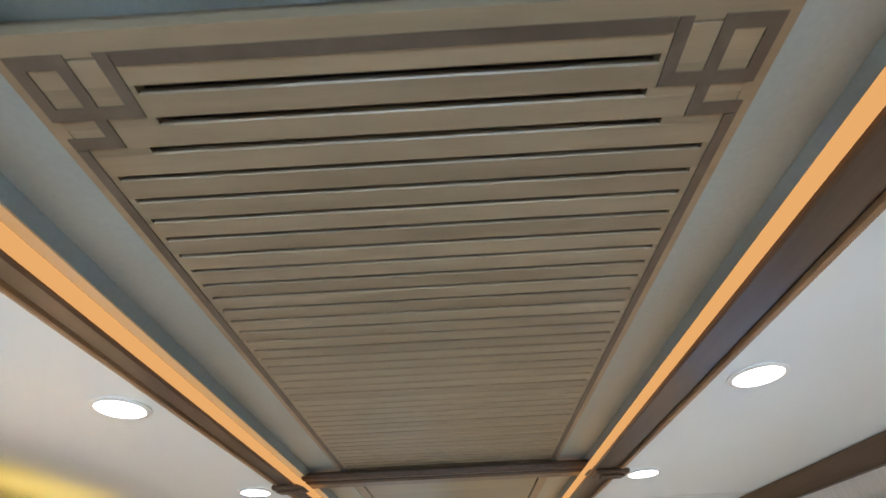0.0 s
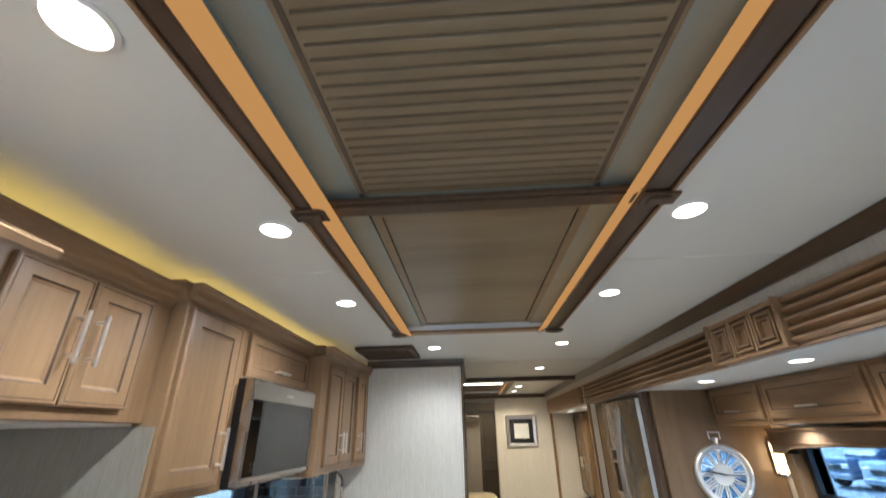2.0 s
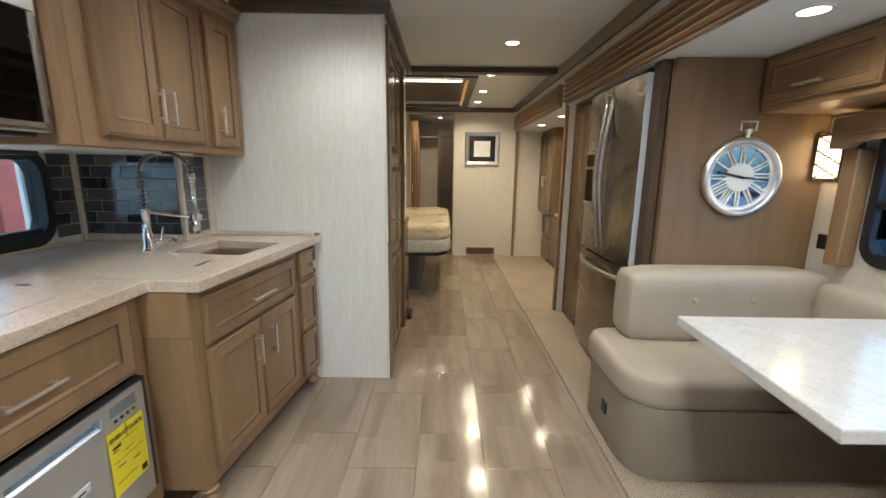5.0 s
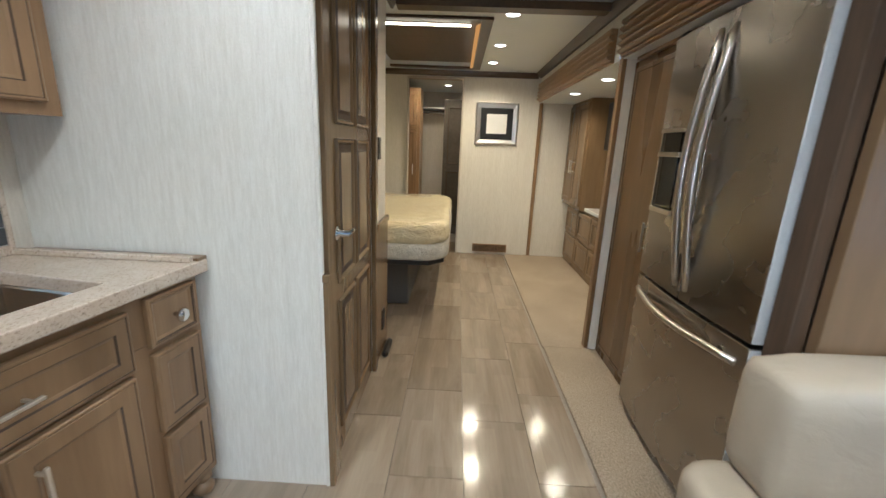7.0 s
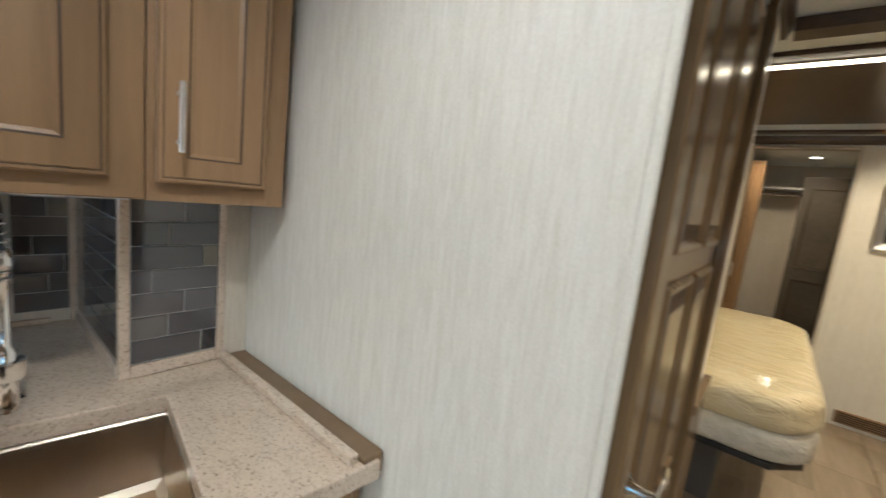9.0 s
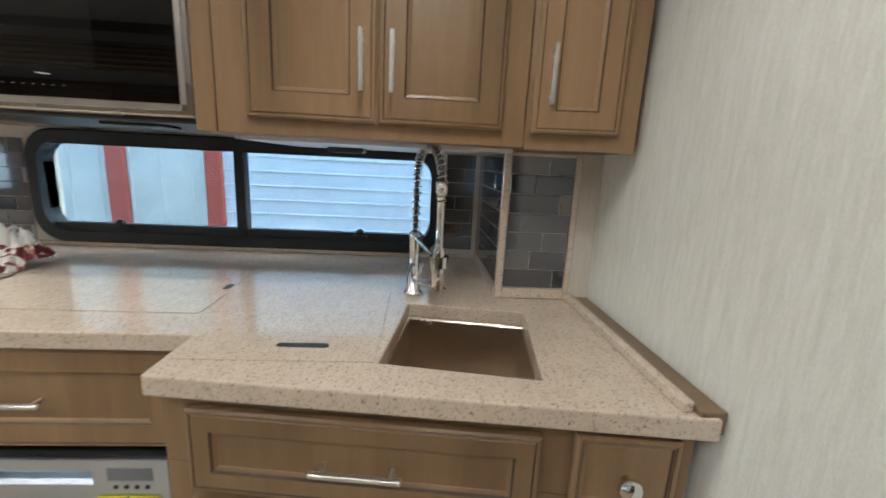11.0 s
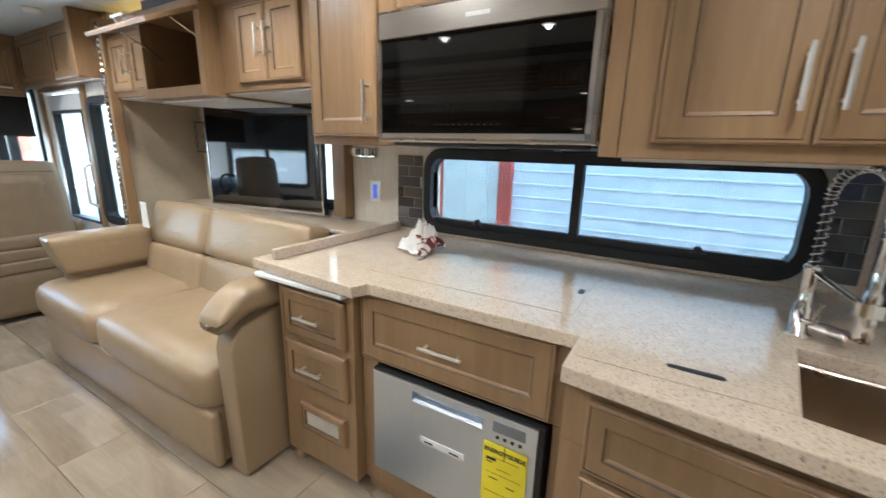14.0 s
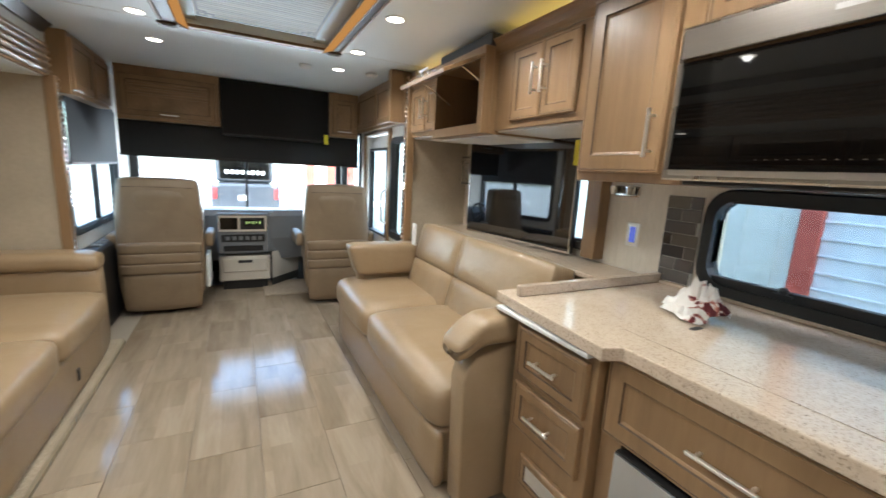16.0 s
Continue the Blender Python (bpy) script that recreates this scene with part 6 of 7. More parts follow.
def bowed(y0, y1, z0, z1, bow=0.02, t=0.05, n=10):
    """A door slab whose front bows towards the aisle."""
    pts = []
    for k in range(n + 1):
        y = y0 + (y1 - y0) * k / n
        u = (y - 4.665) / 0.4
        pts.append((FX - t - bow * (1 - u * u), y))
    return prism([(FX, y0)] + pts + [(FX, y1)], z0, z1, 0.004)


part("cabinet", box((FX + 0.001, 2.2, 4.275, 5.055, 0.04, 1.78), bevel=0.004), steel("fridge_side", (0.42, 0.42, 0.43), 0.3, (4, 4, 300)), fr, "grey steel sides")
for y0, y1 in ((4.272, 4.662), (4.668, 5.058)):
    d = part("door", bowed(y0, y1, 0.755, 1.79, 0.02, 0.06), STEEL_V, fr)
    hy = y1 - 0.035 if y0 < 4.5 else y0 + 0.035
    arc = [(FX - 0.075 - 0.055 * math.sin(math.pi * k / 12), hy, 0.80 + 0.94 * k / 12) for k in range(13)]
    bm = tube(arc, 0.013, 10)
    for v_ in bm.verts:
        v_.co.y = hy + (v_.co.y - hy) * 1.25
    part("handle", bm, STEEL, d, "long curved steel handle", True)
    if y0 > 4.5:
        part("dispenser", box((FX - 0.082, FX - 0.058, 4.84, 5.0, 1.08, 1.40), bevel=0.003), BLACKGLASS, d, "black water dispenser recess")
        for z0, z1 in ((1.30, 1.32), (1.06, 1.08), (1.40, 1.415)):
            part("dispenser_trim", box((FX - 0.087, FX - 0.06, 4.83, 5.01, z0, z1), bevel=0.002), STEEL, d)
d = part("freezer_drawer", bowed(4.272, 5.058, 0.05, 0.742, 0.02, 0.06), STEEL_V, fr)
arc = [(FX - 0.068 - 0.06 * math.sin(math.pi * k / 12), 4.31 + 0.71 * k / 12, 0.675) for k in range(13)]
bm = tube(arc, 0.014, 10)
part("handle", bm, STEEL, d, "wide curved steel handle", True)
# pale bluish colour paints the window's reflection along the door edges
EDGEGLINT = speckle("fridge_edge_reflection", (0.60, 0.64, 0.68), (0.66, 0.70, 0.74), 90, 0.25, 0.05, 0.0004)
part("door_edge", box((FX - 0.062, FX + 0.02, 4.2665, 4.2715, 0.76, 1.786), bevel=0.001), EDGEGLINT, fr, "door edge painted pale as a window reflection")
part("door_edge", box((FX - 0.062, FX + 0.02, 4.2665, 4.2715, 0.054, 0.738), bevel=0.001), EDGEGLINT, fr, "drawer edge painted pale as a window reflection")
part("logo_plate", box((FX - 0.066, FX - 0.060, 4.31, 4.37, 1.70, 1.715)), CHROME, fr)
part("hinge_cap", box((FX - 0.05, FX + 0.06, 4.285, 4.335, 1.791, 1.81), (FX - 0.05, FX + 0.06, 4.995, 5.045, 1.791, 1.81), bevel=0.003), PLASTIC, fr, "black hinge cap")
structure("trim_fridge_side", box((1.425, 1.474, 4.18, 4.258, 0.01, 1.828), bevel=0.003), GLAZE, "dark stained stile beside the refrigerator", "trim")
structure("trim_fridge_top", box((1.455, 1.49, 4.18, 5.60, 1.812, 1.829), bevel=0.002), MAPLE_H, "maple rail above the refrigerator", "trim")
c = thing("pantry_cabinet", "tall plain pantry door beside the refrigerator, its wood darkened as in shade", "cabinet", (1.8, 5.33, 0.01))
# pantry wood is coloured darker to stand for the dim hall
part("body", box((1.475, 2.2, 5.075, 5.655, 0.01, 1.81)), SHADEDPANTRY, c)
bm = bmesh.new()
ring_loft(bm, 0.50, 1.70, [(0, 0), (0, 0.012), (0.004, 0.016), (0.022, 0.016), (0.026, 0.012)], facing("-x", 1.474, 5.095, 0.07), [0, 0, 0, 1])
d = part("door", bm, [SHADEDPANTRY, GLAZE], c)
bar_pull(d, facing("-x", 1.474, 5.095, 0.07), 0.05, 0.83, 0.15, True, 0.016)

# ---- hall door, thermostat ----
dr = tagged(part("door_1", box((0.0, 0.036, 4.50, 5.232, 0.012, 1.985), bevel=0.003), SHADEDMAPLE), "maple six-panel washroom door with a chrome lever", "door", "", "structure")
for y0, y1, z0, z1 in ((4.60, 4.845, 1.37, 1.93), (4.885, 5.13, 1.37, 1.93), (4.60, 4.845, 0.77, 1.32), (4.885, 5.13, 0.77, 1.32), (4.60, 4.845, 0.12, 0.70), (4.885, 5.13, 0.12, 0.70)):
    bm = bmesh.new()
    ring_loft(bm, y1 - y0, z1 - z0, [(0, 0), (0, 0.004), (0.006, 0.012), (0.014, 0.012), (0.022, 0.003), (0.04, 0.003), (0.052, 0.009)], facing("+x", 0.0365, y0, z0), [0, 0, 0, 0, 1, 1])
    part("panel", bm, [SHADEDMAPLE, GLAZE], dr)
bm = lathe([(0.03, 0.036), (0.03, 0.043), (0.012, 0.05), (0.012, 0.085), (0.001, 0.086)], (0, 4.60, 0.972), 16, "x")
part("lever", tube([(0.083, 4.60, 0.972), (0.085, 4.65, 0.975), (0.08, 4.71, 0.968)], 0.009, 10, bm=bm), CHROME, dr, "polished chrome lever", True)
structure("trim_door_1", box((0.035, 0.06, 4.435, 4.497, 0.0, 2.05), (0.035, 0.06, 5.236, 5.295, 0.0, 2.05), (0.035, 0.06, 4.497, 5.236, 1.99, 2.05), bevel=0.004), SHADEDMAPLE, "maple casing round the washroom door", "trim")
structure("trim_wainscot", box((0.041, 0.058, 5.30, 5.628, 0.03, 0.84), (0.041, 0.066, 5.30, 5.632, 0.84, 0.875), (0.041, 0.062, 4.403, 4.434, 0.0, 0.84), (0.041, 0.067, 4.400, 4.434, 0.84, 0.87), bevel=0.003), SHADEDMAPLE, "maple wainscot in the hall", "trim")
plate("thermostat", "small black thermostat on the hall wall", "thermostat", facing("+x", 0.041, 5.39, 1.22), 0.07, 0.12, [(0.012, 0.058, 0.035, 0.1)], PLASTIC, BLACKGLASS)
plate("outlet", "black floor-level outlet plate on the wainscot", "outlet", facing("+x", 0.0585, 5.42, 0.18), 0.07, 0.13, [(0.02, 0.05, 0.03, 0.1)], PLASTIC)
t = thing("door_stop", "black magnetic door stop on the hall floor", "door stop", (0.075, 5.5, 0))
part("block", box((0.062, 0.10, 5.40, 5.60, 0.002, 0.045), bevel=0.012), PLASTIC, t)

# ceiling register, detectors
t = thing("ceiling_register", "dark brown ceiling air register by the partition", "vent", (-0.49, 3.95, CEIL))
part("frame", box((-0.70, -0.66, 3.73, 4.17, CEIL - 0.03, CEIL - 0.001), (-0.315, -0.275, 3.73, 4.17, CEIL - 0.03, CEIL - 0.001), (-0.66, -0.315, 3.73, 3.77, CEIL - 0.03, CEIL - 0.001), (-0.66, -0.315, 4.13, 4.17, CEIL - 0.03, CEIL - 0.001), bevel=0.004), GLAZE, t)
part("grille", box((-0.66, -0.315, 3.77, 4.13, CEIL - 0.018, CEIL - 0.002)), GLAZE, t)
for k in range(9):
    part("slat", box((-0.655, -0.32, 3.782 + k * 0.038, 3.80 + k * 0.038, CEIL - 0.026, CEIL - 0.019)), GLAZE, t)
for x, y, r, nm, lb, ct in ((-0.715, -0.12, 0.05, "smoke_detector", "round white smoke detector on the ceiling", "smoke detector"), (-0.19, -0.17, 0.045, "ceiling_speaker", "small round white ceiling speaker", "speaker")):
    t = thing(nm, lb, ct, (x, y, CEIL))
    part("body", lathe([(r, -0.001), (r, -0.01), (r * 0.85, -0.026), (r * 0.5, -0.03), (0.001, -0.03)], (x, y, CEIL), 20), WHITEPAINT, t, smooth=True)

t = thing("floor_mat", "thin black rubber mat lying on the tiles before the drawers", "mat", (-0.32, 2.6, 0))
part("sheet", prism([(-0.369, 2.369), (-0.105, 2.515), (-0.28, 2.83), (-0.542, 2.683)], 0.0005, 0.006), RUBBER, t)


# ---- bedroom and rear closet ----
bed = thing("bed", "bed base with a plastic-wrapped mattress with rounded corners", "bed", (-0.5, 6.9, 0))
part("base", box((-1.40, 0.12, 6.30, 7.7, 0.004, 0.44), bevel=0.01), BEDBASE, bed, "dark grey fabric base")
part("platform", prism([(-1.41, 6.0), (0.3, 6.0), (0.41, 6.12), (0.41, 7.7), (0.3, 7.8), (-1.41, 7.8)], 0.44, 0.47, 0.004), PLASTIC, bed)
mt = thing("mattress", "cream mattress still wrapped in wrinkled clear plastic", "mattress", (-0.5, 6.9, 0.47))
pts = []
for cx, cy, a0 in ((0.22, 6.2, -90), (0.22, 7.6, 0)):
    for k in range(8):
        a = radians(a0 + 90 * k / 7)
        pts.append((cx + 0.22 * math.cos(a), cy + 0.22 * math.sin(a)))
part("lower_wrap", pad([(-1.41, 5.975)] + [(x_ * 1.008, y_) for x_, y_ in pts] + [(-1.41, 7.825)], 0.472, 0.60, 0.03, 3), WHITEWRAP, mt, "loose clear plastic over the lower half", True)
bm = pad([(-1.41, 5.98)] + pts + [(-1.41, 7.82)], 0.585, 0.765, 0.06, 5)
bmesh.ops.triangulate(bm, faces=[f for f in bm.faces if len(f.verts) > 4])
bmesh.ops.subdivide_edges(bm, edges=[e for e in bm.edges if e.calc_length() > 0.15], cuts=4)
bmesh.ops.triangulate(bm, faces=bm.faces[:])
for v_ in bm.verts:
    v_.co += noise.noise_vector(v_.co * 7) * 0.012
part("body", bm, WRAP, mt, smooth=True)

pic = thing("wall_picture", "square brushed-silver framed picture with a reflection painted white on its glass", "picture", (0.91, 8.1, 1.34))
for rg, mat_, nm in (([(0, 0), (0, 0.02), (0.012, 0.03), (0.055, 0.022), (0.06, 0.014)], NICKEL, "frame"),):
    bm = bmesh.new()
    ring_loft(bm, 0.49, 0.47, rg, facing("-y", 8.118, 0.672, 1.345))
    part(nm, bm, mat_, pic)
part("mat_board", box((0.731, 1.103, 8.098, 8.1035, 1.404, 1.756)), PLASTIC, pic, "black mount")
# white slab paints the bright reflection in the picture's glass
part("glass", box((0.80, 1.035, 8.094, 8.0975, 1.47, 1.69)), WHITEPAINT, pic, "glass centre painted white as a reflection")
t = thing("floor_vent", "brown floor-level register in the bedroom wall", "vent", (0.93, 8.1, 0.03))
part("frame", box((0.715, 1.145, 8.10, 8.117, 0.03, 0.13), bevel=0.003), MAPLE_H, t)
for k in range(5):
    part("slat", box((0.735, 1.125, 8.095, 8.0995, 0.045 + k * 0.016, 0.053 + k * 0.016)), GLAZE, t)
structure("trim_bed_door", box((0.50, 0.52, 8.08, 8.175, 0.0, 2.05), (-0.14, -0.12, 8.08, 8.175, 0.0, 2.05), (-0.14, 0.52, 8.08, 8.175, 2.05, 2.07), bevel=0.003), CREAMPLASTIC, "pale edge of the rear doorway", "trim")

c = thing("wardrobe", "tall maple wardrobe seen through the rear doorway", "wardrobe", (-0.35, 9.25, 0))
part("body", box((-0.95, -0.06, 8.95, 9.4, 0.004, 2.06)), MAPLE, c)
for x0, z0, z1 in ((-0.46, 0.62, 1.52), (-0.46, 1.56, 2.02), (-0.9, 0.62, 2.02)):
    m = facing("-y", 8.949, x0, z0)
    d = panel_door(c, m, 0.36, z1 - z0, "door", 0.05)
    if z0 < 1:
        bar_pull(d, m, 0.31, 0.35, 0.14, True)
sh = thing("closet_shelf", "white closet shelf with a chrome hanging rail", "shelf", (0.1, 9.95, 1.75))
part("shelf", box((-0.5, 0.95, 9.75, 10.095, 1.86, 1.885)), WHITEPAINT, sh)
part("rail", tube([(-0.5, 9.85, 1.80), (0.95, 9.85, 1.80)], 0.012, 8), CHROME, sh, "chrome rail")
c = thing("rear_door", "grey-brown closet door standing open in the rear room", "door", (0.42, 9.2, 0))
part("leaf", box((0.26, 0.66, 9.20, 9.235, 0.01, 1.95), bevel=0.003), INLAY, c)
for z0, z1 in ((0.15, 0.95), (1.05, 1.85)):
    bm = bmesh.new()
    ring_loft(bm, 0.30, z1 - z0, [(0, 0), (0, 0.006), (0.012, 0.008), (0.024, 0.001)], facing("-y", 9.199, 0.31, z0), [0, 0, 1])
    part("panel", bm, [INLAY, GLAZE], c)
structure("backdrop_closet", box((-0.94, 0.98, 10.06, 10.095, 0.005, 1.84)), BEIGEWALL, "beige back of the closet", "wall")

# bedroom slide-out cabinets
c = thing("bedroom_cabinet", "tall maple cabinet with two doors standing on the bedroom dresser", "cabinet", (1.95, 7.75, 0.702))
part("body", box((1.78, XR - 0.004, 7.39, 8.10, 0.702, 1.826), bevel=0.003), SHADEDMAPLE, c)
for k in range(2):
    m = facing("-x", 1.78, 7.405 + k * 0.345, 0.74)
    d = panel_door(c, m, 0.33, 1.05, "door", 0.055, mats=[SHADEDMAPLE, GLAZE])
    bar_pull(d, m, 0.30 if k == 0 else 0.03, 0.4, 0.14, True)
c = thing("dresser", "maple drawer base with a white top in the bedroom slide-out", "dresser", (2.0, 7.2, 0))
part("body", box((1.85, XR - 0.004, 6.2, 8.05, 0.008, 0.70), bevel=0.003), SHADEDMAPLE, c)
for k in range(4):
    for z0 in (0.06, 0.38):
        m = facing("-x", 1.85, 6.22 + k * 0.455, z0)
        panel_door(c, m, 0.44, 0.29, "drawer", 0.05, mats=[SHADEDMAPLE, GLAZE])
part("top", box((1.83, XR - 0.004, 6.18, 7.386, 0.701, 0.735), bevel=0.004), WHITETOP, c, "white solid top")
t = thing("television", "dark flat television on a wall arm above the bedroom dresser", "television", (2.0, 6.75, 1.3), "televisions")
part("case", box((1.872, 1.915, 6.34, 7.16, 1.325, 1.755), bevel=0.006), PLASTIC, t)
part("screen", box((1.8695, 1.8715, 6.352, 7.148, 1.340, 1.745)), MATTESCREEN, t, "matte black screen")
part("back_box", box((1.916, 1.945, 6.52, 6.98, 1.38, 1.66), bevel=0.008), PLASTIC, t)
part("arm", box((1.946, XR - 0.022, 6.71, 6.79, 1.50, 1.56), bevel=0.004), PLASTIC, t, "black steel wall arm")
part("wall_plate", box((XR - 0.021, XR - 0.001, 6.65, 6.85, 1.44, 1.62), bevel=0.003), PLASTIC, t)

# ---- cab ----
def cab_seat(x, y, name_label, tilt=0):
    """Tall upholstered cab chair seen from behind: shell back with seams, seat, arms, pedestal."""
    t = thing("cab_seat", name_label, "seat", (x, y, 0), "cab seats")
    w = 0.312
    bm = soft_box(x - w, x + w, y - 0.10, y + 0.06, 0.17, 1.185, r=0.045, puff=0.012, cuts=12)
    for v in bm.verts:
        u = max(0.0, (v.co.z - 0.85) / 0.33)
        v.co.x = x + (v.co.x - x) * (1 - 0.07 * u)
        v.co.y += -0.05 * ((v.co.z - 0.2) / 1.0)
    part("backrest", bm, SEATTAN, t, smooth=True)
    part("back_panel", soft_box(x - 0.205, x + 0.205, y - 0.02, y + 0.030, 0.635, 1.095, r=0.03, puff=0.004, cuts=6), SEATTAN, t, "stitched back panel", True)
    part("head_seam", tube([(x - 0.25, y + 0.017, 1.115), (x, y + 0.0215, 1.118), (x + 0.25, y + 0.017, 1.115)], 0.003, 6), GLAZE, t, "dark stitched seam")
    for z in (0.60, 0.51, 0.42):
        part("welt", soft_box(x - w + 0.02, x + w - 0.02, y + 0.02, y + 0.085, z - 0.046, z + 0.044, r=0.016, puff=0.006, cuts=6), SEATTAN, t, smooth=True)
    part("skirt", soft_box(x - w + 0.03, x + w - 0.03, y + 0.0, y + 0.07, 0.05, 0.385, r=0.025, puff=0.012, cuts=6), SEATTAN, t, "hanging map pocket", True)
    part("seat", soft_box(x - 0.27, x + 0.27, y - 0.6, y - 0.05, 0.36, 0.52, r=0.06, puff=0.02, cuts=6), SEATTAN, t, smooth=True)
    for s in (-1, 1):
        part("armrest", soft_box(x + s * 0.355 - 0.04, x + s * 0.355 + 0.04, y - 0.42, y + 0.0, 0.58, 0.72, r=0.035, cuts=5), SEATTAN, t, smooth=True)
    part("side_control", box((x - 0.35, x - 0.315, y - 0.35, y - 0.03, 0.2, 0.5), bevel=0.01), WHITEPAINT, t, "pale plastic side cover")
    part("pedestal", box((x - 0.17, x + 0.17, y - 0.5, y - 0.1, 0.004, 0.36), bevel=0.02), PLASTIC, t, "black pedestal")
    return t


cab_seat(0.925, -0.80, "tan leather driver's seat seen from behind")
cab_seat(-0.565, -0.70, "tan leather passenger seat seen from behind")

# overhead front cabinets, shades, television
def front_cab(x0, x1, label, vents):
    c = thing("front_cabinet", label, "cabinet", ((x0 + x1) / 2, -1.5, 1.69), "front cabinets")
    part("body", box((x0, x1, -2.2, -1.222, 1.69, CEIL - 0.002), bevel=0.003), MAPLE, c)
    m = facing("+y", -1.222, x0 + 0.03, 1.72)
    d = panel_door(c, m, x1 - x0 - 0.06, 0.36, "door", 0.05, mats=[MAPLE_H, GLAZE])
    bar_pull(d, m, (x1 - x0 - 0.06) * 0.5, 0.025, 0.14, False)
    for k in range(vents):
        part("louvre", box((x0 + 0.10, x1 - 0.10, -1.213, -1.204, 1.90 + k * 0.022, 1.914 + k * 0.022)), MAPLE_H, d)


front_cab(0.45, 1.25, "maple front overhead cabinet with a louvred panel", 6)
front_cab(-0.90, -0.585, "small maple front overhead cabinet", 0)
tv2 = thing("television", "large black television above the windscreen, switched off", "television", (-0.07, -1.2, 1.61), "televisions")
part("case", box((-0.575, 0.44, -1.30, -1.195, 1.615, 2.14), bevel=0.006), PLASTIC, tv2)
part("screen", box((-0.565, 0.43, -1.1955, -1.192, 1.635, 2.128)), MATTESCREEN, tv2)
part("tag", box((-0.57, -0.525, -1.192, -1.1905, 1.60, 1.70)), YELLOW, tv2, "yellow paper tag")
structure("wall_overhead_fill", box((-0.58, 0.448, -2.2, -1.32, 1.69, CEIL - 0.002)), MAPLE, "maple casing behind the front television", "panel")
for x0, x1, y0, y1, lb in ((1.29, 1.398, -1.21, -0.28, "maple overhead cabinet above the driver's window"), (-0.968, -0.90, -1.21, 0.17, "maple overhead cabinet above the entry door")):
    c = thing("side_cabinet", lb, "cabinet", ((x0 + x1) / 2, (y0 + y1) / 2, 1.75), "front cabinets")
    part("body", box((x0, x1, y0, y1, 1.75, CEIL - 0.002), bevel=0.002), MAPLE, c)
    ax, at_ = ("-x", x0) if x0 > 0 else ("+x", x1)
    n = 2
    w = (y1 - y0) / n
    for k in range(n):
        panel_door(c, facing(ax, at_, y0 + k * w + 0.015, 1.78), w - 0.03, 0.33, "door", 0.05)
    if x0 < 0:
        part("end_panel", box((-0.899, -0.79, 0.10, 0.17, 1.75, CEIL - 0.002), bevel=0.003), MAPLE, c)
sh = thing("windscreen_shade", "black roller shade lowered over the top of the windscreen", "shade", (0.16, -1.33, 1.39))
part("cloth", box((-0.93, 1.27, -1.335, -1.33, 1.395, 1.72)), SHADECLOTH, sh)
part("bottom_bar", box((-0.935, 1.275, -1.342, -1.324, 1.37, 1.395), bevel=0.004), PLASTIC, sh)
sh = thing("window_shade", "black roller shade half lowered on the driver's window", "shade", (1.37, -1.0, 1.3))
part("cloth", box((1.372, 1.377, -1.75, -0.42, 1.30, 1.77)), SHADECLOTH, sh)
part("bottom_bar", box((1.366, 1.384, -1.76, -0.41, 1.28, 1.30), bevel=0.004), PLASTIC, sh)
window_unit("window_4", facing("-x", 1.40, -1.79, 0.76), 1.41, 1.04, 0.09, "driver's side window in a black frame", (0.7,), 0.02)
window_unit("window_5", facing("+x", -0.97, -0.255, 0.74), 0.43, 0.92, 0.08, "narrow black-framed window beside the entry door", (), 0.025)
window_unit("window_6", facing("+x", -0.97, -2.24, 0.80), 0.93, 1.0, 0.09, "passenger side cab window in a black frame", (), 0.02)
bm = box((-0.9, 1.32, FRONT - 0.03, FRONT - 0.024, 0.74, 1.85))
g = structure("window_windscreen", bm, CLEAR, "broad clear windscreen glass", "windscreen")
g.visible_shadow = False
structure("trim_windscreen_pillar", box((0.20, 0.23, FRONT - 0.05, FRONT - 0.012, 0.74, 1.85), bevel=0.004), RUBBER, "black centre joint of the windscreen", "trim")

# dashboard
da = thing("dashboard", "grey dashboard with a cream centre console, screen and radio", "dashboard", (0.2, -1.8, 0))
bm = bmesh.new()
prof = [(-1.5, 0.30), (-1.42, 0.55), (-1.40, 0.80), (-1.48, 0.855), (-1.8, 0.86), (-2.33, 0.80), (-2.33, 0.30)]
lo = [bm.verts.new((-0.95, y + (0.12 if y > -1.6 else 0) * -1.6, z)) for y, z in prof]
mi = [bm.verts.new((0.0, y, z)) for y, z in prof]
hi = [bm.verts.new((1.38, y - (0.08 if y > -1.6 else 0), z)) for y, z in prof]
for a, b in ((lo, mi), (mi, hi)):
    for k in range(len(prof)):
        bm.faces.new((a[k], a[(k + 1) % len(prof)], b[(k + 1) % len(prof)], b[k]))
bm.faces.new(lo)
bm.faces.new(hi)
part("body", bm, GREYDASH, da)
part("console", box((0.02, 0.52, -1.62, -1.37, 0.10, 0.37), bevel=0.012), CREAMPLASTIC, da, "cream plastic console drawer")
part("console_drawer", box((0.05, 0.49, -1.372, -1.355, 0.20, 0.35), bevel=0.008), CREAMPLASTIC, da)
part("drawer_slot", box((0.2, 0.34, -1.356, -1.350, 0.30, 0.33), bevel=0.006), PLASTIC, da, "dark pull slot")
part("console_foot", box((0.05, 0.49, -1.62, -1.40, 0.004, 0.10)), PLASTIC, da)
part("centre_console", box((0.03, 0.53, -1.50, -1.362, 0.40, 0.83), bevel=0.015), GREYDASH, da)
part("side_panel", prism([(0.0, -1.405), (-0.32, -1.76), (-0.32, -2.0), (0.0, -2.0)], 0.10, 0.40), CREAMPLASTIC, da, "cream plastic side of the console")
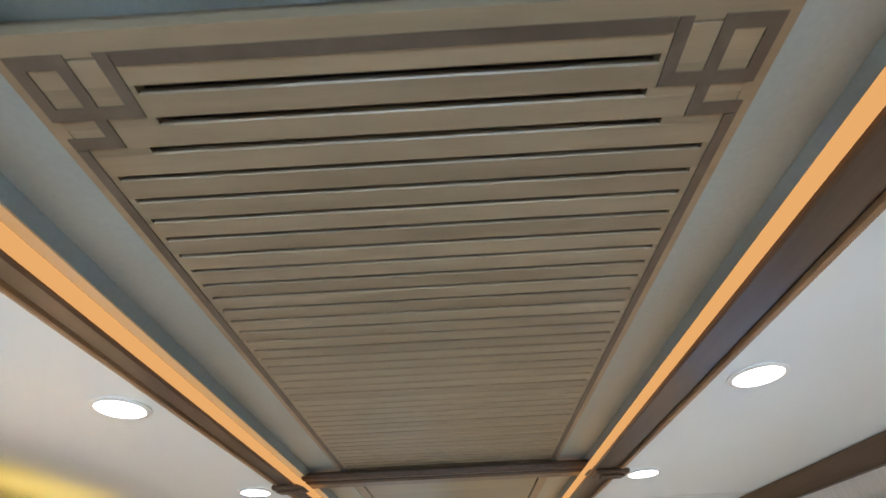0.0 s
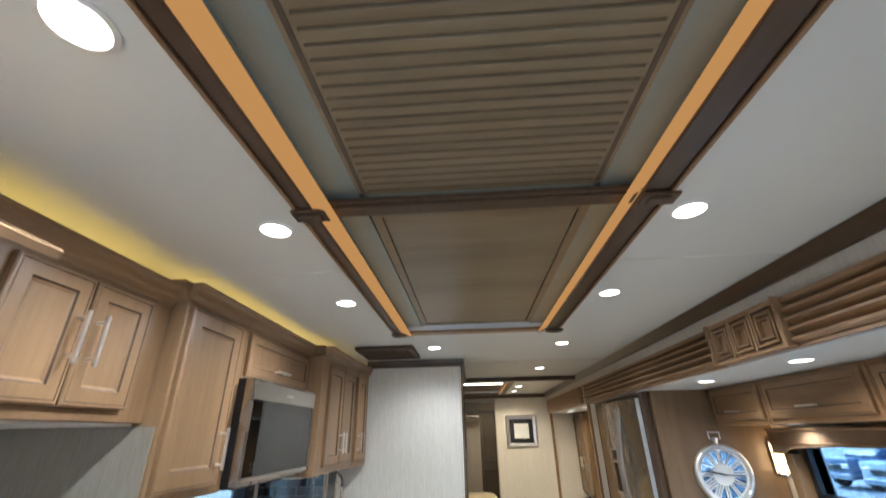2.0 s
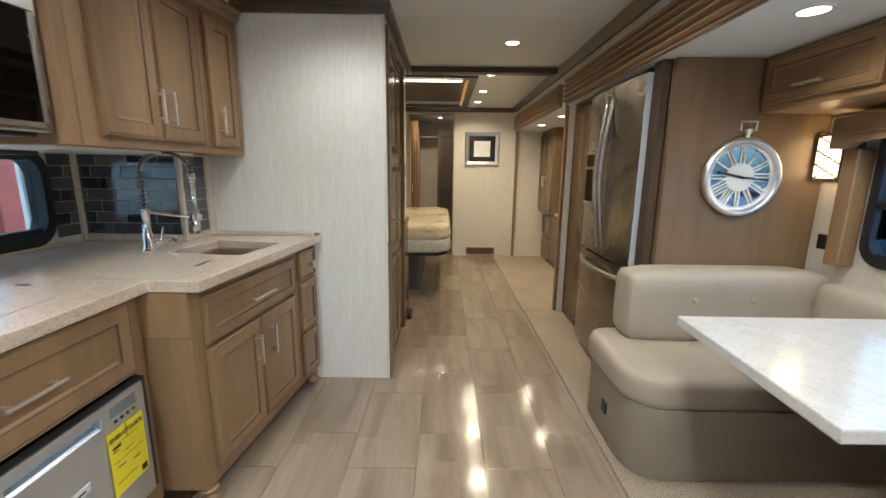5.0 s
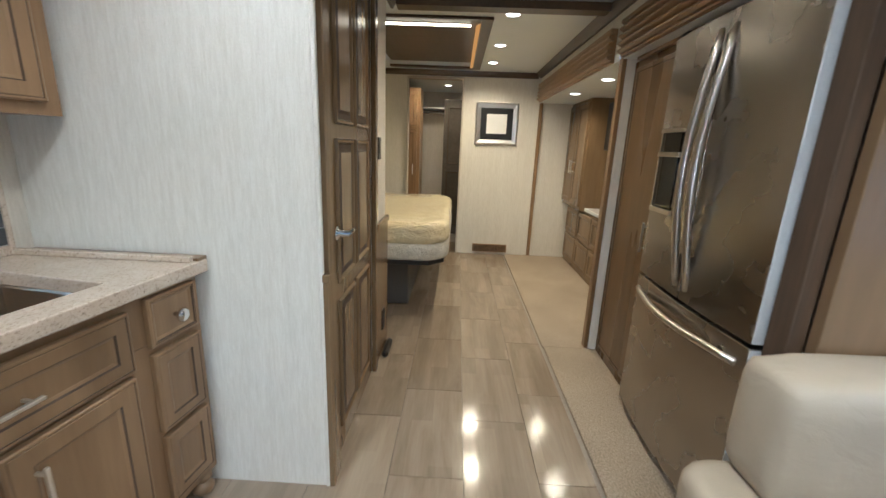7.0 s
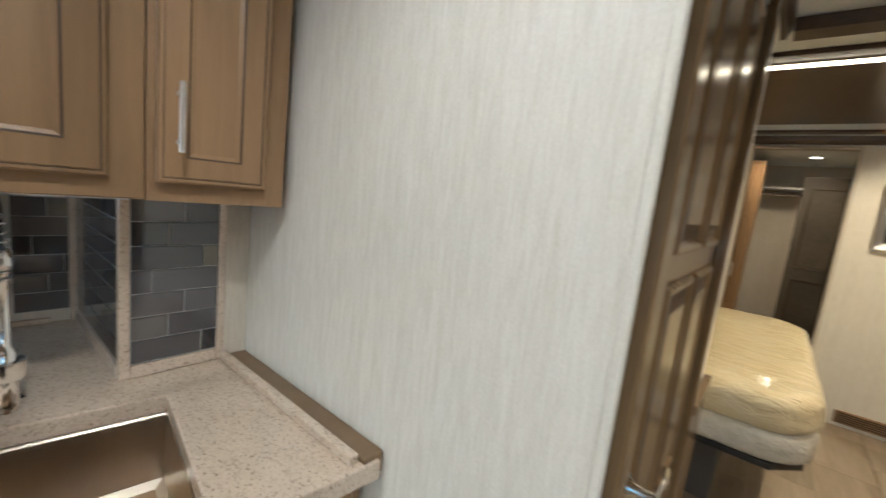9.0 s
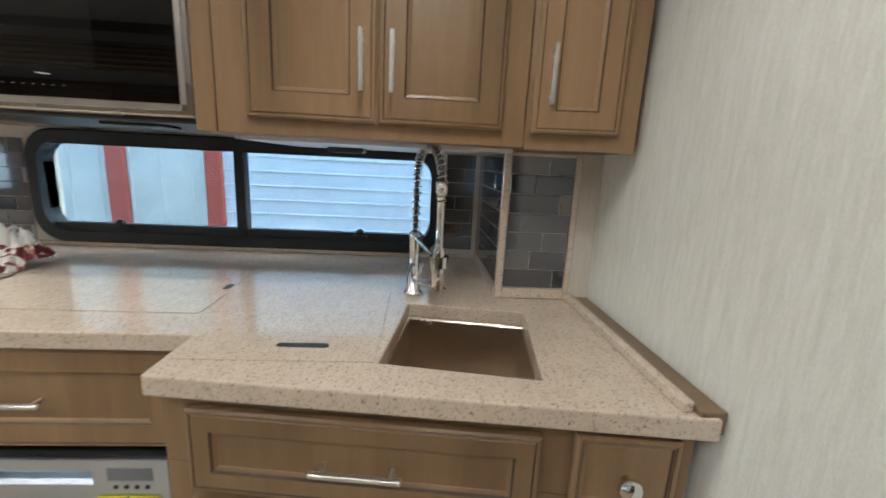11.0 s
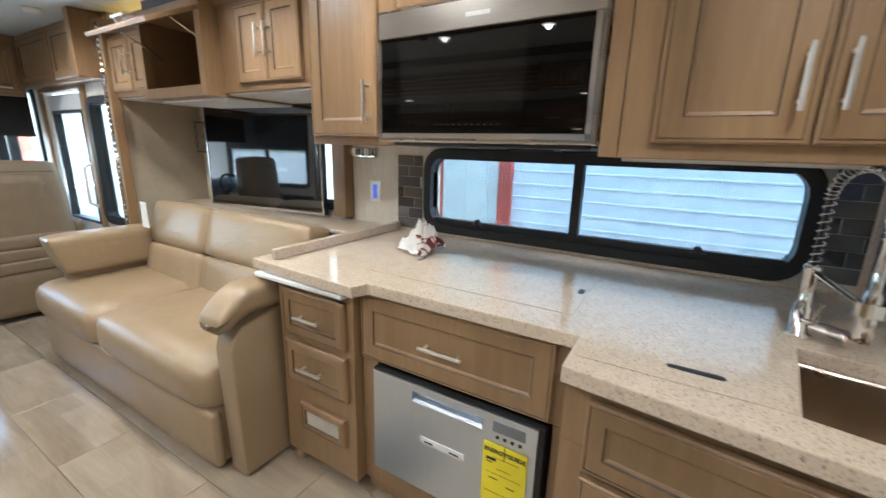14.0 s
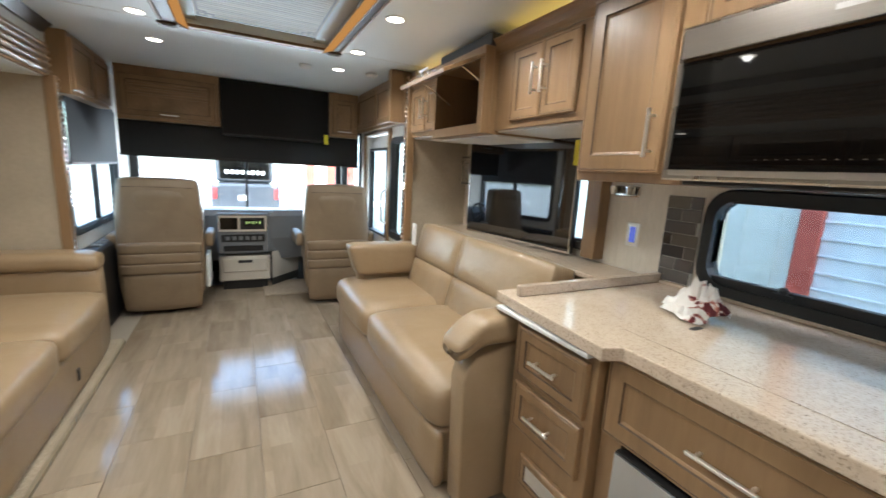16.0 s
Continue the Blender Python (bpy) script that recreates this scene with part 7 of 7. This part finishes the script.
part("side_foot", prism([(0.0, -1.425), (-0.32, -1.78), (-0.32, -2.0), (0.0, -2.0)], 0.004, 0.099), PLASTIC, da)
part("side_dash", prism([(0.028, -1.40), (-0.33, -1.745), (-0.33, -2.0), (0.028, -2.0)], 0.401, 0.84), GREYDASH, da)
part("screen_bezel", box((0.05, 0.515, -1.3625, -1.3575, 0.64, 0.81), bevel=0.004), NICKEL, da, "pale silver bezel")
part("side_latch", box((-0.10, -0.06, -1.50, -1.47, 0.62, 0.66), bevel=0.004), PLASTIC, da)
part("screen", box((0.33, 0.50, -1.364, -1.356, 0.66, 0.79), bevel=0.004), BLACKGLASS, da, "small dark screen")
part("radio", box((0.07, 0.31, -1.364, -1.356, 0.66, 0.79), bevel=0.004), PLASTIC, da, "black radio")
rd = part("radio_display", box((0.10, 0.27, -1.356, -1.354, 0.705, 0.765)), BLACKGLASS, da)
for k in range(5):
    part("display_mark", box((0.11 + k * 0.032, 0.125 + k * 0.032, -1.354, -1.3535, 0.72 + 0.01 * (k % 2), 0.75)), DIALGLOW, rd, "faint green display mark")
part("climate_panel", box((0.07, 0.49, -1.364, -1.352, 0.53, 0.61), bevel=0.004), PLASTIC, da)
for k in range(6):
    part("switch", box((0.10 + k * 0.062, 0.14 + k * 0.062, -1.352, -1.344, 0.55, 0.59), bevel=0.003), GREYDASH, da)
part("tray", box((0.09, 0.47, -1.40, -1.35, 0.43, 0.49), bevel=0.004), PLASTIC, da, "open black tray")
part("passenger_vent", lathe([(0.001, -1.53), (0.035, -1.53), (0.04, -1.52), (0.03, -1.515), (0.001, -1.522)], (-0.25, 0, 0.70), 18, "y"), PLASTIC, da, "round air vent")
stw = thing("steering_wheel", "black steering wheel behind the driver's seat", "steering wheel", (0.92, -1.25, 0.78))
bm = tube([(0.92 + 0.21 * math.cos(2 * math.pi * k / 28), -1.25 - 0.10 * math.sin(2 * math.pi * k / 28), 0.78 + 0.17 * math.sin(2 * math.pi * k / 28)) for k in range(28)], 0.016, 8, True)
part("rim", bm, PLASTIC, stw, smooth=True)
part("column", tube([(0.92, -1.24, 0.78), (0.92, -1.52, 0.60)], 0.04, 12), PLASTIC, stw)
for a in (0, 120, 240):
    a = radians(a + 90)
    part("spoke", tube([(0.92, -1.25, 0.78), (0.92 + 0.2 * math.cos(a), -1.25 - 0.095 * math.sin(a), 0.78 + 0.16 * math.sin(a))], 0.012, 6), PLASTIC, stw)
bx = thing("driver_console", "black side console with switches beside the driver's seat", "console", (1.32, -0.9, 0))
part("body", box((1.26, 1.396, -1.5, -0.32, 0.004, 0.66), bevel=0.02), PLASTIC, bx)
for k in range(5):
    part("switch", box((1.29, 1.35, -0.6 - k * 0.12, -0.54 - k * 0.12, 0.66, 0.675), bevel=0.004), GREYDASH, bx)

# entry door and steps
dd = tagged(part("door_2", box((-1.02, -0.98, -1.095, -0.335, -0.38, 0.7), (-1.02, -0.98, -1.095, -1.0, 0.7, 1.70), (-1.02, -0.98, -0.42, -0.335, 0.7, 1.70), (-1.02, -0.98, -1.0, -0.42, 1.58, 1.70), bevel=0.004), WHITEPAINT), "white entry door with a window, closed", "door", "", "structure")
g = part("pane", box((-1.004, -0.998, -1.0, -0.42, 0.7, 1.58)), GLASS, dd, "clear door glass")
g.visible_shadow = False
part("window_frame", box((-1.025, -0.972, -1.0, -0.975, 0.7, 1.58), (-1.025, -0.972, -0.445, -0.42, 0.7, 1.58), (-1.025, -0.972, -0.975, -0.445, 0.7, 0.725), (-1.025, -0.972, -0.975, -0.445, 1.555, 1.58), bevel=0.002), PLASTIC, dd)
part("grab_handle", tube([(-0.968, -0.40, 0.85), (-0.92, -0.40, 0.88), (-0.92, -0.40, 1.15), (-0.968, -0.40, 1.18)], 0.012, 8), WHITEPAINT, dd, "white grab handle")
structure("trim_door_2", box((-0.969, -0.945, -1.15, -1.10, 0.0, 1.745), (-0.969, -0.945, -0.33, -0.27, 0.0, 1.745), (-0.969, -0.945, -1.10, -0.33, 1.72, 1.745), bevel=0.003), MAPLE, "maple casing round the entry door", "trim")
structure("floor_step_cover", box((-0.55, 0.10, -1.62, -1.05, 0.0, 0.012), bevel=0.004), CARPET, "beige carpeted step-well cover", "floor")


# ---- outside ----
GZ = -0.8
structure("ground", box((-90, 90, -90, 90, GZ - 0.05, GZ)), ASPHALT, "pale concrete lot around the coach", "ground")
# metal building alongside, west
wb = thing("neighbour_building", "cream metal building with red posts and a white roller door", "building", (-4.8, 3, GZ))
dr_ = part("roller_door", box((-5.0, -4.76, 1.57, 6.70, GZ, 3.6)), WHITESIDING, wb, "white ribbed roller door")
for k in range(26):
    part("rib", box((-4.76, -4.735, 1.57, 6.70, GZ + 0.05 + k * 0.168, GZ + 0.075 + k * 0.168), bevel=0.006), WHITESIDING, dr_)
part("wall", box((-5.0, -4.74, -16.0, 1.38, GZ, 4.6)), CREAMSIDING, wb, "cream ribbed wall")
part("wall", box((-5.0, -4.74, 6.95, 16.0, GZ, 4.6)), CREAMSIDING, wb, "cream ribbed wall")
part("lintel", box((-5.0, -4.74, 1.38, 6.95, 3.6, 4.6)), CREAMSIDING, wb)
for k in range(48):
    part("seam", box((-4.74, -4.728, 1.2 - k * 0.34, 1.225 - k * 0.34, GZ, 4.6)), CREAMSIDING, wb)
for y0, y1 in ((1.38, 1.57), (6.70, 6.95), (0.28, 0.50), (-2.3, -2.08), (-4.9, -4.7), (-7.5, -7.3)):
    part("red_post", box((-4.80, -4.70, y0, y1, GZ, 4.6), bevel=0.01), REDPAINT, wb, "red steel post")
part("roof", box((-12, -4.5, -16.2, 16.2, 4.6, 4.8)), WHITESIDING, wb)
# striped shed far ahead
sh = thing("striped_shed", "white and red striped shed across the lot", "building", (-9, -19, GZ))
part("wall", box((-16, -2.2, -20.3, -20.0, GZ, 4.2)), WHITESIDING, sh)
for k in range(12):
    part("stripe", box((-15.6 + k * 1.1, -15.15 + k * 1.1, -20.0, -19.96, GZ, 4.2)), REDPAINT, sh, "red stripe")
part("roof", box((-16.3, -1.9, -21.3, -19.7, 4.2, 4.4)), WHITESIDING, sh)
def paint(name, color):
    m, nt, b = material(name, 0.3, 0.0, color)
    n = noise_tex(nt, coords(nt, (3, 3, 3)), 1.0, 2)
    nt.links.new(ramp(nt, n, [(0.3, tuple(c * 0.9 for c in color)), (0.7, color)]), b.inputs["Base Color"])
    b.inputs["Coat Weight"].default_value = 0.6
    return m


DARKPAINT, WHITECAR, GREYCAR = paint("dark_car_paint", (0.035, 0.04, 0.05)), paint("white_car_paint", (0.5, 0.53, 0.57)), paint("grey_car_paint", (0.25, 0.28, 0.32))
TAILRED = paint("tail_lamp_red", (0.5, 0.02, 0.02))
# vehicle straight ahead
tr = thing("pickup_truck", "dark pickup truck with a pale lettered rear window, parked ahead", "truck", (0.05, -12, GZ))
part("body", box((-0.96, 1.08, -15.5, -11.45, GZ + 0.45, 0.66), bevel=0.08, seg=3), DARKPAINT, tr)
part("cabin", box((-0.86, 0.98, -14.8, -12.8, 0.66, 1.75), bevel=0.14, seg=3), DARKPAINT, tr)
part("rear_window", box((-0.75, 0.86, -12.81, -12.77, 0.78, 1.42), bevel=0.02), BLACKGLASS, tr, "dark rear glass")
part("tailgate", box((-0.72, 0.84, -11.46, -11.41, -0.2, 0.62), bevel=0.02), DARKPAINT, tr)
for k in range(8):
    part("lettering_bar", box((-0.58 + k * 0.165, -0.47 + k * 0.165, -12.77, -12.76, 0.95, 1.08)), WHITEPAINT, tr, "pale lettering")
part("plate", box((0.0, 0.30, -11.41, -11.40, 0.14, 0.30)), WHITEPAINT, tr, "pale plate")
for x in (-0.93, 0.91):
    part("tail_lamp", box((x, x + 0.14, -11.47, -11.41, 0.18, 0.52), bevel=0.015), TAILRED, tr, "red tail lamp")
part("bumper", box((-0.95, 1.07, -11.5, -11.25, GZ + 0.4, GZ + 0.62), bevel=0.03), CHROME, tr)
for x in (-0.9, 0.85):
    for y in (-12.2, -14.6):
        part("wheel", lathe([(0.001, 0), (0.37, 0), (0.38, 0.02), (0.38, 0.22), (0.36, 0.24), (0.001, 0.24)], (x - 0.06, y, GZ + 0.38), 20, "x"), RUBBER, tr)


def parked_car(x, y, mat, label, big=False):
    """A parked vehicle facing the coach: body, cabin, windscreen, lamps, grille, wheels."""
    t = thing("parked_car" if not big else "parked_motorhome", label, "car" if not big else "motorhome", (x, y, GZ), "parked vehicles")
    L, W, H = (4.7, 1.9, 0.75) if not big else (9.0, 2.5, 2.9)
    z = GZ + 0.4
    part("body", box((x, x + L, y - W / 2, y + W / 2, z, z + H), bevel=0.1, seg=2), mat, t)
    if not big:
        bm = box((x + 1.2, x + L - 0.5, y - 0.82, y + 0.82, z + 0.7, z + 1.35), bevel=0.12, seg=2)
        for v in bm.verts:
            if v.co.z > z + 1.0 and v.co.x < x + 2.0:
                v.co.x += 0.45
        part("cabin", bm, mat, t)
        bm = box((x + 1.24, x + 1.30, y - 0.7, y + 0.7, z + 0.78, z + 1.25))
        for v in bm.verts:
            if v.co.z > z + 1.0:
                v.co.x += 0.42
            v.co.x -= 0.04
        part("windscreen", bm, BLACKGLASS, t, "dark windscreen")
    else:
        part("windscreen", box((x - 0.02, x + 0.06, y - 1.1, y + 1.1, z + 1.2, z + 2.3), bevel=0.02), BLACKGLASS, t, "dark windscreen")
    part("grille", box((x - 0.02, x + 0.08, y - 0.5, y + 0.5, z + 0.28, z + 0.5), bevel=0.02), PLASTIC, t, "black grille")
    part("bumper", box((x - 0.06, x + 0.12, y - W / 2 + 0.05, y + W / 2 - 0.05, z - 0.02, z + 0.18), bevel=0.03), GREYCAR, t)
    for s in (-1, 1):
        part("headlight", box((x - 0.02, x + 0.1, y + s * (W / 2 - 0.28) - 0.17, y + s * (W / 2 - 0.28) + 0.17, z + 0.36, z + 0.54), bevel=0.02), CHROME, t)
        for wx in (0.9, L - 1.0):
            part("wheel", lathe([(0.001, 0), (0.35, 0), (0.36, 0.03), (0.36, 0.2), (0.001, 0.2)], (x + wx, y + s * (W / 2 - 0.09) - 0.1, GZ + 0.36), 18, "y"), RUBBER, t)


SILVER, BLUECAR = paint("silver_car_paint", (0.36, 0.38, 0.42)), paint("blue_car_paint", (0.08, 0.13, 0.22))
for k, mt_ in enumerate((SILVER, WHITECAR, DARKPAINT, SILVER, WHITECAR, BLUECAR, WHITECAR, DARKPAINT, SILVER, WHITECAR, BLUECAR)):
    nm = {"white_car_paint": "white", "silver_car_paint": "silver", "dark_car_paint": "dark", "blue_car_paint": "blue"}[mt_.name]
    parked_car(14.5 + 0.5 * (k % 3), -8.0 + k * 2.9, mt_, nm + " car parked nose-on in the lot")
for k in range(4):
    parked_car(36, -4 + k * 11, WHITECAR if k % 2 else GREYCAR, ("white" if k % 2 else "grey") + " motorhome parked across the lot", True)


# ---- floor tiles, pieces of the floor ----
TILE = {}


def floor_tile(x0, x1, y0, y1):
    key = (round(x1 - x0, 3), round(y1 - y0, 3))
    if key not in TILE:
        w, l = key[0] / 2 - 0.001, key[1] / 2 - 0.001
        bm = box((-w, w, -l, l, -0.006, 0.0), bevel=0.0012)
        me = bpy.data.meshes.new("tile")
        bm.to_mesh(me)
        bm.free()
        me.materials.append(PORCELAIN)
        TILE[key] = me
    ob = new("tile", TILE[key])
    ob.parent = floor
    ob.location = Vector(((x0 + x1) / 2, (y0 + y1) / 2, 0)) - floor.location


col, xs = 0, [-0.96, -0.655, -0.35, -0.045, 0.26, 0.565, 0.87, 1.104]
for x0, x1 in zip(xs, xs[1:]):
    y = -1.62 + (0.37 if col % 2 else 0.0) + 0.0
    first = -1.62
    while first < 8.7:
        last = y + 0.61 if first == y else y
        if first < y:
            last = y
        floor_tile(x0, x1, first, min(last, 8.7))
        first = last
        y = last + 0.61 if False else last
        if first >= y:
            y = first + 0.61
    col += 1
